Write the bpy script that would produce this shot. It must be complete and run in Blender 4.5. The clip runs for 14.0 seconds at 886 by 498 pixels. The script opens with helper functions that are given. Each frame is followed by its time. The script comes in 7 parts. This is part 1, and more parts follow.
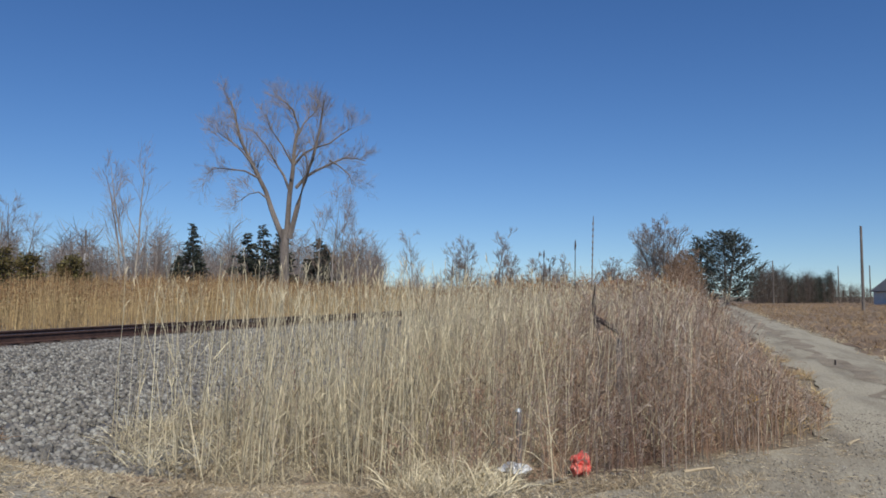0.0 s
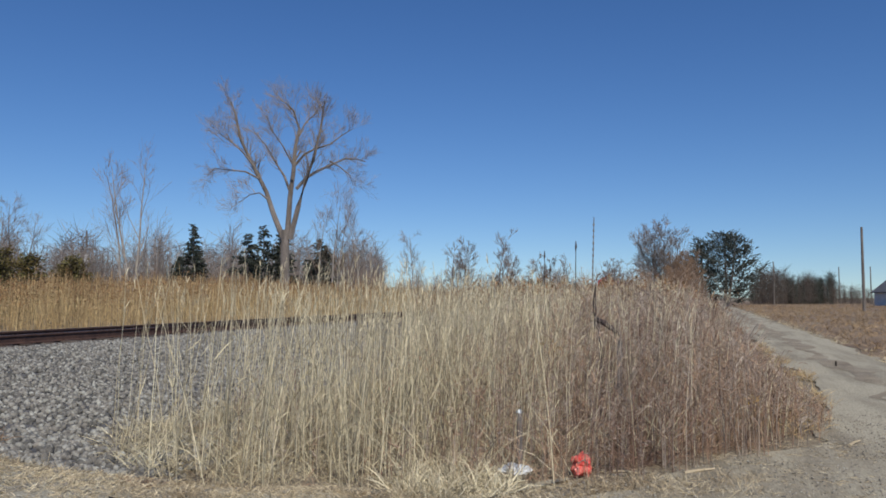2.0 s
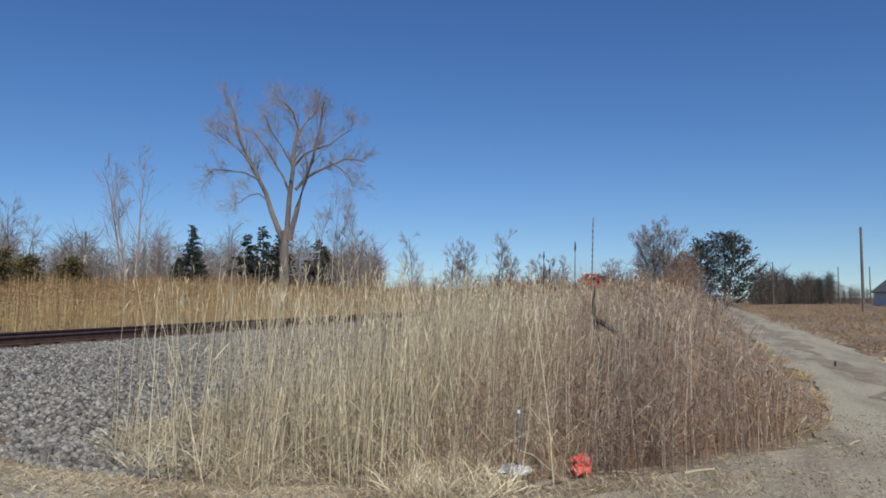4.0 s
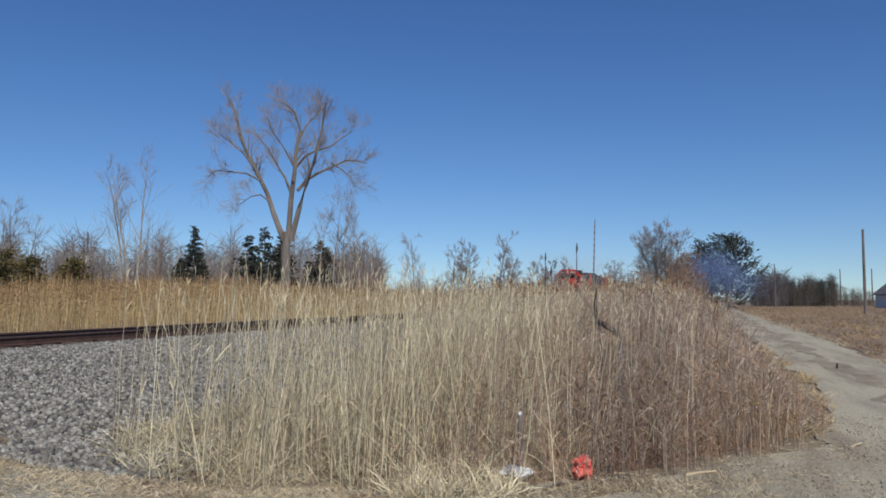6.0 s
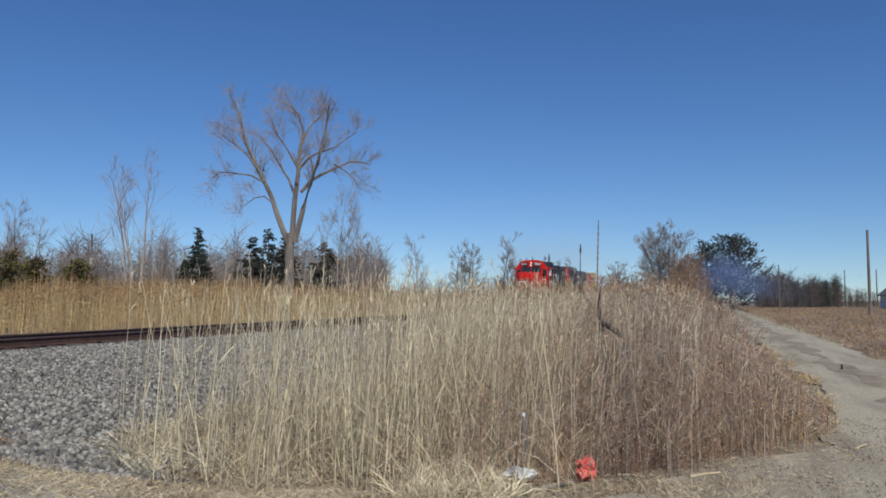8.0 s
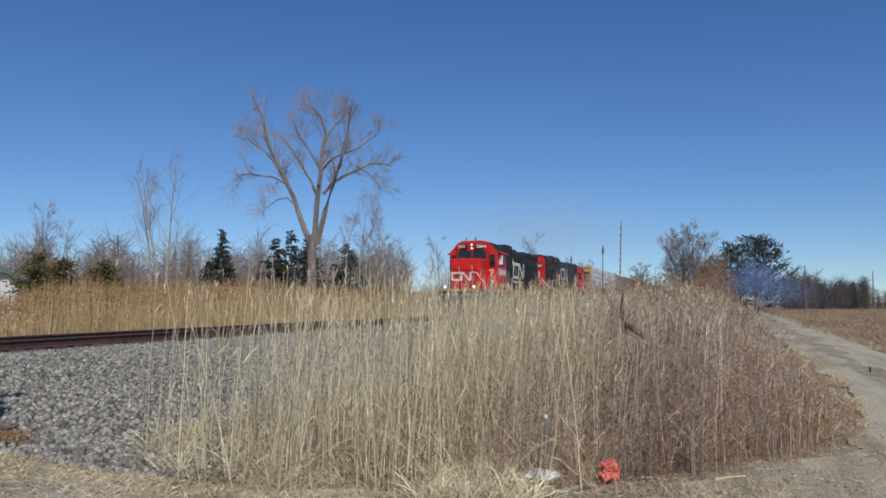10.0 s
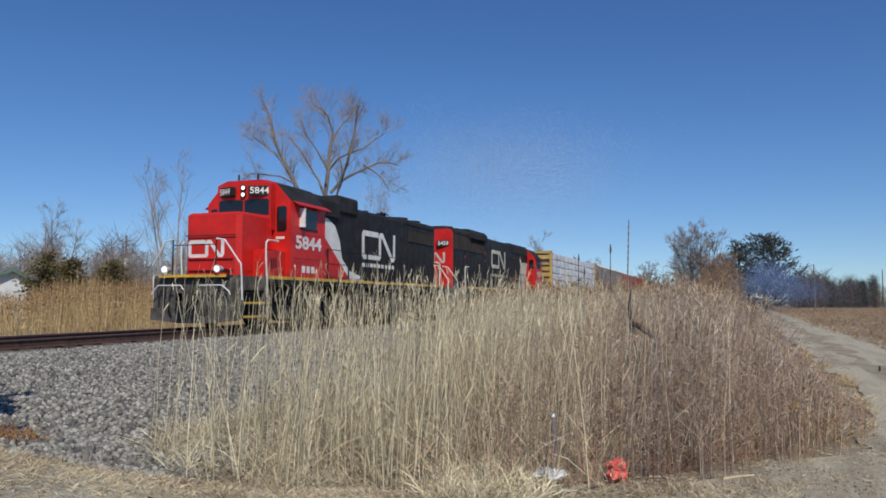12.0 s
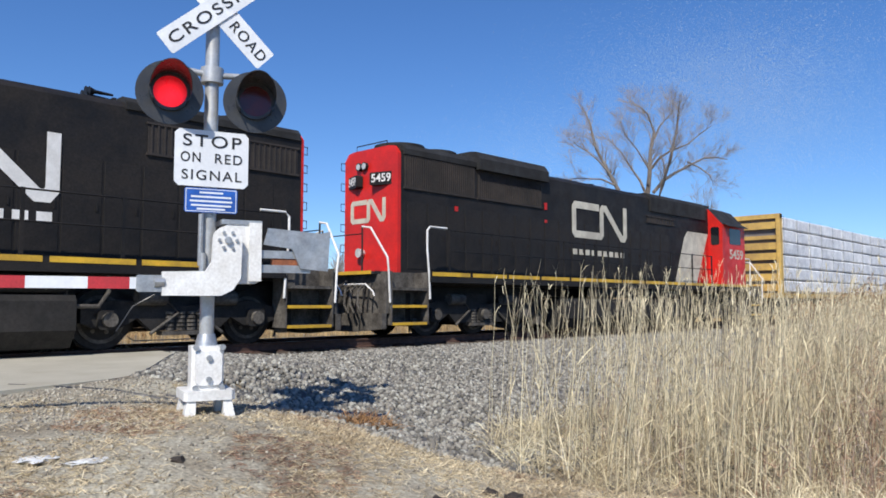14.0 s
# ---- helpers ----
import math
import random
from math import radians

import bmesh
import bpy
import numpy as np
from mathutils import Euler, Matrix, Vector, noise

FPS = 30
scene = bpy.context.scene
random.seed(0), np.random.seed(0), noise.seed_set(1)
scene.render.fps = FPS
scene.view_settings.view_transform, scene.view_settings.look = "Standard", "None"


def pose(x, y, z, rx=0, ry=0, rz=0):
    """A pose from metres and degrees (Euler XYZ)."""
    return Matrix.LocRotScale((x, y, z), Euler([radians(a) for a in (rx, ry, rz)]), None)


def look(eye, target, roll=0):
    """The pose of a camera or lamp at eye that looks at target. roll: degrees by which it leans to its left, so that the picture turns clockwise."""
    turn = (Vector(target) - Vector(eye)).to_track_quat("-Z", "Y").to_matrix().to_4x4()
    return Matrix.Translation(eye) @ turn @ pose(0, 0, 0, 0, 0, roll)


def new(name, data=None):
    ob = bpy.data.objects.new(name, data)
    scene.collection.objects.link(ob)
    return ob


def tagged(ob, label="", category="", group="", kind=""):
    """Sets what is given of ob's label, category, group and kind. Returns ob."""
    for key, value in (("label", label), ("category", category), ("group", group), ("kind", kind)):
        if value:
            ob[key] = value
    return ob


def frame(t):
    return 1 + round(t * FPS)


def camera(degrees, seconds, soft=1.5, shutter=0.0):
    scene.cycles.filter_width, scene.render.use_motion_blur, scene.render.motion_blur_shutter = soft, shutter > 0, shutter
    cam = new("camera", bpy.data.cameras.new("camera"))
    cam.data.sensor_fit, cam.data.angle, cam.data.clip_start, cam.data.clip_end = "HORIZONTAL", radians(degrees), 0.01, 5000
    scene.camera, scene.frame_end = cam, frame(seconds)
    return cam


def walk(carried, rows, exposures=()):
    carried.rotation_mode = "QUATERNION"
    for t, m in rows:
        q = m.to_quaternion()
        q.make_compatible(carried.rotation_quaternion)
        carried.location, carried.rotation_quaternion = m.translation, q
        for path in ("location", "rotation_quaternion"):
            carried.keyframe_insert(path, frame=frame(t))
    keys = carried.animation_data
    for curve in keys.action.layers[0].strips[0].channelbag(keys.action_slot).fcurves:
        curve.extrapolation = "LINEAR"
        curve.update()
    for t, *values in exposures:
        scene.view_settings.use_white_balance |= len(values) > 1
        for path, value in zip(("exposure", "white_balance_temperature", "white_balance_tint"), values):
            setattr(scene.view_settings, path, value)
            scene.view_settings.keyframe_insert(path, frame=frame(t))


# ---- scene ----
cam = camera(60.38, 14.0, soft=1.7)
EYE = (0.0, 0.0, 0.765)


def aim(turn, tilt, lean):
    """Camera pose at EYE: turn to the left of +y, tilt up, lean to its left, in degrees."""
    return pose(*EYE) @ pose(0, 0, 0, 0, 0, turn) @ pose(0, 0, 0, 90 + tilt) @ pose(0, 0, 0, 0, 0, lean)


walk(cam, [(t, aim(a, b, c)) for t, a, b, c in (
    (0.0, 17.47, 3.567, 0.0), (0.5, 17.479, 3.602, 0.013), (1.0, 17.462, 3.578, -0.029), (1.5, 17.379, 3.56, -0.02),
    (2.0, 17.513, 3.628, 0.029), (2.5, 17.509, 3.623, 0.04), (3.0, 17.475, 3.654, -0.061), (5.5, 17.482, 3.727, 0.038),
    (6.0, 17.583, 3.77, 0.078), (6.5, 17.507, 3.747, 0.023), (7.0, 17.606, 3.759, 0.04), (7.5, 17.676, 3.774, 0.082),
    (8.0, 17.846, 3.865, 0.028), (8.5, 18.028, 3.922, 0.047), (9.0, 18.598, 3.984, 0.094), (11.5, 19.868, 3.897, 0.004),
    (12.0, 20.026, 3.877, 0.038), (12.5, 22.419, 3.968, 0.101), (13.0, 28.578, 4.032, 0.057), (13.5, 37.445, 4.034, -0.083),
    (14.0, 44.029, 4.083, -0.005),
)], exposures=((0.0, -0.08), (12.0, -0.02), (12.5, 0.08), (13.0, 0.24), (13.5, 0.37), (14.0, 0.52)))

# ---- light ----
SUN_ELEV, SUN_AZ = radians(44), math.atan2(0.54, -0.84)
world = bpy.data.worlds.new("sky")
scene.world = world
world.use_nodes = True
sky = world.node_tree.nodes.new("ShaderNodeTexSky")
sky.sky_type, sky.sun_disc = "NISHITA", False
sky.sun_elevation, sky.sun_rotation = SUN_ELEV, SUN_AZ
sky.air_density, sky.dust_density, sky.ozone_density = 1.0, 0.0, 6.0
way = world.node_tree.nodes.new("ShaderNodeTexCoord")
lift = world.node_tree.nodes.new("ShaderNodeVectorMath")
lift.operation, lift.inputs[1].default_value = "ADD", (0, 0, 0.035)
world.node_tree.links.new(way.outputs["Generated"], lift.inputs[0])
world.node_tree.links.new(lift.outputs[0], sky.inputs[0])
deep = world.node_tree.nodes.new("ShaderNodeHueSaturation")
deep.inputs["Hue"].default_value, deep.inputs["Saturation"].default_value = 0.508, 1.16
world.node_tree.links.new(sky.outputs[0], deep.inputs["Color"])
world.node_tree.links.new(deep.outputs[0], world.node_tree.nodes["Background"].inputs[0])
world.node_tree.nodes["Background"].inputs[1].default_value = 0.10
sun = new("sun", bpy.data.lights.new("sun", "SUN"))
sun.data.energy, sun.data.angle, sun.data.color = 3.6, radians(0.53), (1.0, 0.95, 0.87)
sun.matrix_world = look((math.sin(SUN_AZ) * math.cos(SUN_ELEV) * 50, math.cos(SUN_AZ) * math.cos(SUN_ELEV) * 50,
                         math.sin(SUN_ELEV) * 50), (0, 0, 0))

# ---- materials ----


def ramp(nt, socket, stops):
    n = nt.nodes.new("ShaderNodeValToRGB")
    while len(n.color_ramp.elements) < len(stops):
        n.color_ramp.elements.new(0.5)
    for e, (p, c) in zip(n.color_ramp.elements, stops):
        e.position, e.color = p, (*c, 1)
    nt.links.new(socket, n.inputs[0])
    return n.outputs[0]


def mix(nt, fac, a, b, kind="MIX"):
    n = nt.nodes.new("ShaderNodeMix")
    n.data_type, n.blend_type = "RGBA", kind
    for s, v in ((n.inputs[0], fac), (n.inputs[6], a), (n.inputs[7], b)):
        if hasattr(v, "is_linked"):
            nt.links.new(v, s)
        else:
            s.default_value = v if not isinstance(v, tuple) else (*v, 1)
    return n.outputs[2]


def noise_tex(nt, scale, detail=4, rough=0.6, stretch=None):
    co = nt.nodes.new("ShaderNodeTexCoord")
    n = nt.nodes.new("ShaderNodeTexNoise")
    n.inputs["Scale"].default_value, n.inputs["Detail"].default_value, n.inputs["Roughness"].default_value = scale, detail, rough
    if stretch:
        m = nt.nodes.new("ShaderNodeMapping")
        m.inputs["Scale"].default_value = stretch
        nt.links.new(co.outputs["Object"], m.inputs[0])
        nt.links.new(m.outputs[0], n.inputs[0])
    else:
        nt.links.new(co.outputs["Object"], n.inputs[0])
    return n.outputs["Fac"]


def material(name, colour, rough=0.7, metal=0.0, dirt=None, amount=0.5, scale=3.0, grain=0.15, fine=60.0, bump=0.0,
             stretch=None, vary=0.0, island=0.0, spec=0.5):
    """Base colour with stains of the dirt colour at one scale, fine grain at another, relief and a spread of shades."""
    m = bpy.data.materials.new(name)
    m.use_nodes = True
    nt = m.node_tree
    b = nt.nodes["Principled BSDF"]
    dirt = dirt or tuple(c * 0.55 for c in colour)
    col = ramp(nt, noise_tex(nt, scale, 5, 0.65, stretch), [(0.5 - 0.28 * amount, dirt), (0.5 + 0.2 * (1 - amount) + 0.05, colour)])
    g = ramp(nt, noise_tex(nt, fine, 3, 0.6, stretch), [(0.3, (1 - grain,) * 3), (0.7, (1 + grain,) * 3)])
    col = mix(nt, 1.0, col, g, "MULTIPLY")
    if vary or island:
        info = nt.nodes.new("ShaderNodeObjectInfo" if vary else "ShaderNodeNewGeometry")
        k = vary or island
        r = ramp(nt, info.outputs["Random" if vary else "Random Per Island"],
                 [(0, (1 - k, 1 - k, 1 - k)), (0.5, (1, 1 - 0.1 * k, 1 - 0.2 * k)), (1, (1 + k, 1 + k, 1 + 0.9 * k))])
        col = mix(nt, 1.0, col, r, "MULTIPLY")
    nt.links.new(col, b.inputs["Base Color"])
    rr = ramp(nt, noise_tex(nt, scale * 2.3, 4), [(0.3, (max(rough - 0.12, 0.02),) * 3), (0.7, (min(rough + 0.12, 1),) * 3)])
    nt.links.new(rr, b.inputs["Roughness"])
    b.inputs["Metallic"].default_value = metal
    b.inputs["Specular IOR Level"].default_value = spec
    if bump:
        bn = nt.nodes.new("ShaderNodeBump")
        bn.inputs["Strength"].default_value, bn.inputs["Distance"].default_value = 0.6, bump
        nt.links.new(noise_tex(nt, fine, 4), bn.inputs["Height"])
        nt.links.new(bn.outputs[0], b.inputs["Normal"])
    return m


def glowing(name, colour, strength):
    m = material(name, colour, 0.3)
    b = m.node_tree.nodes["Principled BSDF"]
    b.inputs["Emission Color"].default_value = (*colour, 1)
    b.inputs["Emission Strength"].default_value = strength
    return m


M = {}
M["soil"] = material("soil", (0.30, 0.25, 0.17), 0.95, dirt=(0.19, 0.145, 0.09), scale=0.9, fine=25, grain=0.3, bump=0.02)
M["gravel_soil"] = material("gravel_soil", (0.40, 0.37, 0.285), 0.95, dirt=(0.13, 0.095, 0.055), amount=0.8, scale=1.1, fine=38, grain=0.45, bump=0.025)
M["field"] = material("field_soil", (0.29, 0.205, 0.12), 0.95, dirt=(0.18, 0.12, 0.07), scale=0.25, fine=8, grain=0.35, bump=0.03)
M["dirt_road"] = material("dirt_road", (0.43, 0.38, 0.27), 0.95, dirt=(0.20, 0.165, 0.11), amount=0.85, scale=0.8, fine=40, grain=0.3, bump=0.015,
                          stretch=(2.0, 0.25, 1))
M["asphalt"] = material("asphalt", (0.46, 0.43, 0.345), 0.9, dirt=(0.37, 0.34, 0.265), scale=0.8, fine=90, grain=0.1, bump=0.003)
M["bed"] = material("ballast_bed", (0.15, 0.145, 0.14), 0.95, dirt=(0.075, 0.072, 0.07), scale=2, fine=30, grain=0.5, bump=0.03)
M["stone"] = material("ballast_stone", (0.31, 0.302, 0.27), 0.9, dirt=(0.165, 0.16, 0.142), scale=9, fine=60, grain=0.2, island=0.62)
M["pale_stone"] = material("pale_gravel", (0.38, 0.355, 0.30), 0.9, dirt=(0.28, 0.25, 0.20), scale=9, fine=60, grain=0.2, island=0.5)
M["rail_rust"] = material("rusty_steel", (0.115, 0.062, 0.045), 0.75, 0.2, dirt=(0.06, 0.033, 0.026), scale=6, fine=80, grain=0.25, bump=0.002)
M["rail_head"] = material("worn_steel", (0.30, 0.28, 0.27), 0.35, 0.9, dirt=(0.2, 0.17, 0.15), scale=6, fine=120)
M["tie"] = material("weathered_tie", (0.13, 0.105, 0.085), 0.9, dirt=(0.06, 0.045, 0.035), scale=5, fine=70, grain=0.35, bump=0.006,
                    stretch=(0.3, 2, 1), vary=0.3)
M["reed"] = material("dry_reed", (0.76, 0.685, 0.48), 0.75, dirt=(0.50, 0.43, 0.285), scale=1.2, fine=12, grain=0.15, island=0.5)
M["reed_leaf"] = material("dry_reed_leaf", (0.62, 0.55, 0.37), 0.8, dirt=(0.36, 0.30, 0.19), scale=1.5, fine=14, grain=0.2, island=0.55)
M["plume"] = material("reed_plume", (0.38, 0.215, 0.09), 0.9, dirt=(0.20, 0.105, 0.05), scale=0.45, fine=14, grain=0.2, island=0.45)
M["far_reed"] = material("bank_reed", (0.66, 0.51, 0.27), 0.85, dirt=(0.38, 0.255, 0.12), scale=0.4, fine=8, grain=0.25, island=0.45)
M["weed"] = material("brown_weed", (0.45, 0.305, 0.20), 0.85, dirt=(0.20, 0.12, 0.085), amount=0.5, scale=0.8, fine=12, grain=0.25, island=0.55)
M["grey_weed"] = material("grey_weed", (0.50, 0.42, 0.34), 0.85, dirt=(0.27, 0.21, 0.175), scale=1.1, fine=12, grain=0.2, island=0.45)
M["straw"] = material("dry_straw", (0.62, 0.535, 0.37), 0.85, dirt=(0.38, 0.30, 0.19), scale=1.2, fine=12, grain=0.2, island=0.5)
M["field_grass"] = material("field_grass", (0.46, 0.335, 0.195), 0.9, dirt=(0.27, 0.18, 0.10), scale=0.12, fine=6, grain=0.2, island=0.45)
M["brown_wood"] = material("brown_woods", (0.13, 0.10, 0.078), 0.9, dirt=(0.075, 0.06, 0.048), scale=0.1, fine=3, island=0.3)
M["road_crown"] = material("weedy_road_crown", (0.35, 0.295, 0.205), 0.95, dirt=(0.21, 0.165, 0.11), amount=0.6, scale=1.4, fine=35, grain=0.35, bump=0.02)
M["bark"] = material("grey_bark", (0.24, 0.205, 0.175), 0.9, dirt=(0.13, 0.105, 0.085), scale=1.5, fine=18, grain=0.3, bump=0.03, stretch=(1, 1, 0.3))
M["pale_bark"] = material("pale_bark", (0.42, 0.38, 0.33), 0.9, dirt=(0.25, 0.21, 0.18), scale=1.5, fine=18, grain=0.25)
M["twig"] = material("twig", (0.36, 0.285, 0.215), 0.9, dirt=(0.22, 0.16, 0.12), scale=0.4, fine=3, island=0.25)
M["tan_twig"] = material("tan_twig", (0.36, 0.285, 0.215), 0.9, dirt=(0.27, 0.21, 0.155), scale=0.4, fine=3, island=0.25)
M["red_twig"] = material("reddish_twig", (0.30, 0.195, 0.12), 0.9, dirt=(0.22, 0.14, 0.09), scale=0.4, fine=3, island=0.25)
M["haze_twig"] = material("grey_twig", (0.29, 0.25, 0.22), 0.9, dirt=(0.21, 0.175, 0.155), scale=0.1, fine=3, island=0.25)
M["needle"] = material("spruce_needle", (0.045, 0.054, 0.036), 0.7, dirt=(0.03, 0.034, 0.024), scale=0.6, fine=5, grain=0.25, island=0.45)
M["pine"] = material("pine_needle", (0.070, 0.083, 0.066), 0.65, dirt=(0.035, 0.043, 0.036), scale=0.5, fine=5, grain=0.25, island=0.5)
M["cedar"] = material("cedar_foliage", (0.125, 0.118, 0.035), 0.8, dirt=(0.10, 0.06, 0.02), scale=1.0, fine=6, grain=0.25, island=0.45)

# ---- mesh helpers ----


class Geo:
    """Collects vertices and faces, each face with a material slot."""

    def __init__(self):
        self.v, self.f, self.m = [], [], []

    def add(self, v, f, m=0):
        n = len(self.v)
        self.v += [tuple(p) for p in v]
        self.f += [tuple(i + n for i in q) for q in f]
        self.m += [m] * len(f)
        return self

    def box(self, x0, x1, y0, y1, z0, z1, m=0, bevel=0.0, axis=2):
        """A box; with a bevel its edges along the axis are cut off."""
        lo, hi = [x0, y0, z0], [x1, y1, z1]
        a, b = [i for i in range(3) if i != axis]
        if bevel:
            c = bevel
            ring = [(lo[a] + c, lo[b]), (hi[a] - c, lo[b]), (hi[a], lo[b] + c), (hi[a], hi[b] - c),
                    (hi[a] - c, hi[b]), (lo[a] + c, hi[b]), (lo[a], hi[b] - c), (lo[a], lo[b] + c)]
        else:
            ring = [(lo[a], lo[b]), (hi[a], lo[b]), (hi[a], hi[b]), (lo[a], hi[b])]
        return self.prism(ring, axis, lo[axis], hi[axis], m)

    def prism(self, ring, axis, p0, p1, m=0):
        """A closed outline in the two other axes, drawn out along the axis."""
        a, b = [i for i in range(3) if i != axis]
        v = []
        for p in (p0, p1):
            for s, t in ring:
                q = [0, 0, 0]
                q[a], q[b], q[axis] = s, t, p
                v.append(q)
        n = len(ring)
        f = [(i, (i + 1) % n, n + (i + 1) % n, n + i) for i in range(n)] + [tuple(range(n))[::-1], tuple(range(n, 2 * n))]
        return self.add(v, f, m)

    def tube(self, pts, radii, sides=8, m=0, cap=True):
        pts = [Vector(p) for p in pts]
        if not hasattr(radii, "__len__"):
            radii = [radii] * len(pts)
        v, f = [], []
        for i, (p, r) in enumerate(zip(pts, radii)):
            d = (pts[min(i + 1, len(pts) - 1)] - pts[max(i - 1, 0)]).normalized()
            a = d.orthogonal().normalized() if abs(d.z) > 0.95 else d.cross(Vector((0, 0, 1))).normalized()
            b = d.cross(a)
            v += [p + (a * math.cos(k * math.tau / sides) + b * math.sin(k * math.tau / sides)) * r for k in range(sides)]
        for i in range(len(pts) - 1):
            f += [(i * sides + k, i * sides + (k + 1) % sides, (i + 1) * sides + (k + 1) % sides, (i + 1) * sides + k) for k in range(sides)]
        if cap:
            f += [tuple(range(sides))[::-1], tuple(range((len(pts) - 1) * sides, len(pts) * sides))]
        return self.add(v, f, m)

    def disc(self, c, axis, r, depth, sides=20, m=0, hole=0.0):
        """A round plate or ring, from c along the axis by its depth."""
        a, b = [i for i in range(3) if i != axis]
        v, f = [], []
        for rad in ((r, hole) if hole else (r,)):
            for d in (0, depth):
                for k in range(sides):
                    q = list(c)
                    q[a] += rad * math.cos(k * math.tau / sides)
                    q[b] += rad * math.sin(k * math.tau / sides)
                    q[axis] += d
                    v.append(q)
        s = sides
        for k in range(s):
            j = (k + 1) % s
            f.append((k, j, s + j, s + k))
            if hole:
                f += [(2 * s + k, 3 * s + k, 3 * s + j, 2 * s + j), (k, 2 * s + k, 2 * s + j, j), (s + k, s + j, 3 * s + j, 3 * s + k)]
        if not hole:
            f += [tuple(range(s))[::-1], tuple(range(s, 2 * s))]
        return self.add(v, f, m)


def mesh_of(name, geo, mats, smooth=False):
    me = bpy.data.meshes.new(name)
    me.from_pydata(geo.v, [], geo.f)
    for mt in mats:
        me.materials.append(mt)
    me.polygons.foreach_set("material_index", geo.m)
    bm = bmesh.new()
    bm.from_mesh(me)
    bmesh.ops.recalc_face_normals(bm, faces=bm.faces)
    bm.to_mesh(me)
    bm.free()
    if smooth:
        me.shade_smooth()
        me.set_sharp_from_angle(angle=radians(38))
    return me


def part(name, geo, mats, parent=None, label="", smooth=False):
    """Links a mesh as one object under its thing or part."""
    if not isinstance(mats, (list, tuple)):
        mats = [mats]
    ob = new(name, geo if isinstance(geo, bpy.types.Mesh) else mesh_of(name, geo, mats, smooth))
    if parent:
        ob.parent = parent
    return tagged(ob, label)


def fast_mesh(name, pieces):
    """One mesh from (vertices, triangles, material) arrays."""
    vs, fs, ms, mats, n = [], [], [], [], 0
    for v, f, mt in pieces:
        if mt not in mats:
            mats.append(mt)
        vs.append(v)
        fs.append(f + n)
        ms.append(np.full(len(f), mats.index(mt)))
        n += len(v)
    v, f, mi = np.concatenate(vs), np.concatenate(fs), np.concatenate(ms)
    me = bpy.data.meshes.new(name)
    me.vertices.add(len(v))
    me.vertices.foreach_set("co", v.astype(np.float32).ravel())
    me.loops.add(f.size)
    me.loops.foreach_set("vertex_index", f.astype(np.int32).ravel())
    me.polygons.add(len(f))
    me.polygons.foreach_set("loop_start", np.arange(len(f), dtype=np.int32) * 3)
    for mt in mats:
        me.materials.append(mt)
    me.polygons.foreach_set("material_index", mi.astype(np.int32))
    me.update(calc_edges=True)
    return me


RNG = np.random.default_rng(7)


def stems(base, h, lean, bend, r0, r1, levels=4, curl=1.7):
    """Many thin three-sided stalks: base (n,3), heights, lean directions (n,2) and how far they bend."""
    n = len(base)
    s = np.linspace(0, 1, levels)
    p = base[:, None, :] + np.stack([lean[:, None, 0] * (h * bend)[:, None] * s ** curl, lean[:, None, 1] * (h * bend)[:, None] * s ** curl,
                                     h[:, None] * s * np.ones((n, 1))], -1)
    p[:, 1:-1, :2] += RNG.normal(0, 0.006, (n, levels - 2, 2)) * h[:, None, None]
    rad = (r0[:, None] * (1 - s) + r1[:, None] * s)
    a = RNG.uniform(0, math.tau, n)[:, None] + np.arange(3)[None] * math.tau / 3
    ring = np.stack([np.cos(a), np.sin(a), 0 * a], -1)
    v = (p[:, :, None, :] + ring[:, None] * rad[:, :, None, None]).reshape(-1, 3)
    one = []
    for i in range(levels - 1):
        for k in range(3):
            a0, a1, b0, b1 = i * 3 + k, i * 3 + (k + 1) % 3, (i + 1) * 3 + k, (i + 1) * 3 + (k + 1) % 3
            one += [(a0, a1, b1), (a0, b1, b0)]
    f = (np.array(one)[None] + (np.arange(n) * levels * 3)[:, None, None]).reshape(-1, 3)
    return v, f, p


def blades(root, way, length, width, droop):
    """Many curved tapering blades from roots (n,3) along unit ways (n,3), sinking by droop times their length."""
    n = len(root)
    side = np.cross(way, RNG.normal(0, 1, (n, 3)))
    side /= np.linalg.norm(side, axis=1, keepdims=True) + 1e-9
    down = np.array([0, 0, -1.0])
    L, W = length[:, None], width[:, None]
    mid = root + way * L * 0.5 + down * (droop * 0.18)[:, None] * L
    tip = root + way * L * 0.92 + down * (droop * 0.75)[:, None] * L
    v = np.stack([root - side * W * 0.35, root + side * W * 0.35, mid - side * W * 0.5, mid + side * W * 0.5, tip], 1).reshape(-1, 3)
    one = np.array([(0, 1, 3), (0, 3, 2), (2, 3, 4)])
    f = (one[None] + (np.arange(n) * 5)[:, None, None]).reshape(-1, 3)
    return v, f


def unit(n, up0, up1):
    """n unit ways, round about, rising between up0 and up1."""
    a, z = RNG.uniform(0, math.tau, n), RNG.uniform(up0, up1, n)
    c = np.sqrt(np.maximum(1 - z * z, 0))
    return np.stack([np.cos(a) * c, np.sin(a) * c, z], -1)


# ---- ground, track and roads ----
TRACK_X = -13.65


def verge_north(x):
    """How far north the trampled verge reaches; crushed stone or reeds lie beyond."""
    return np.interp(x, [-9.4, -9.0, -8.5, -7.3, -5.9, -5.2, -4.5, -4.1, -3.2, -2.6, -1.7, -0.8], [2.2, 3.0, 3.8, 4.4, 4.75, 4.5, 4.55, 4.9, 5.2, 5.4, 5.8, 6.4])


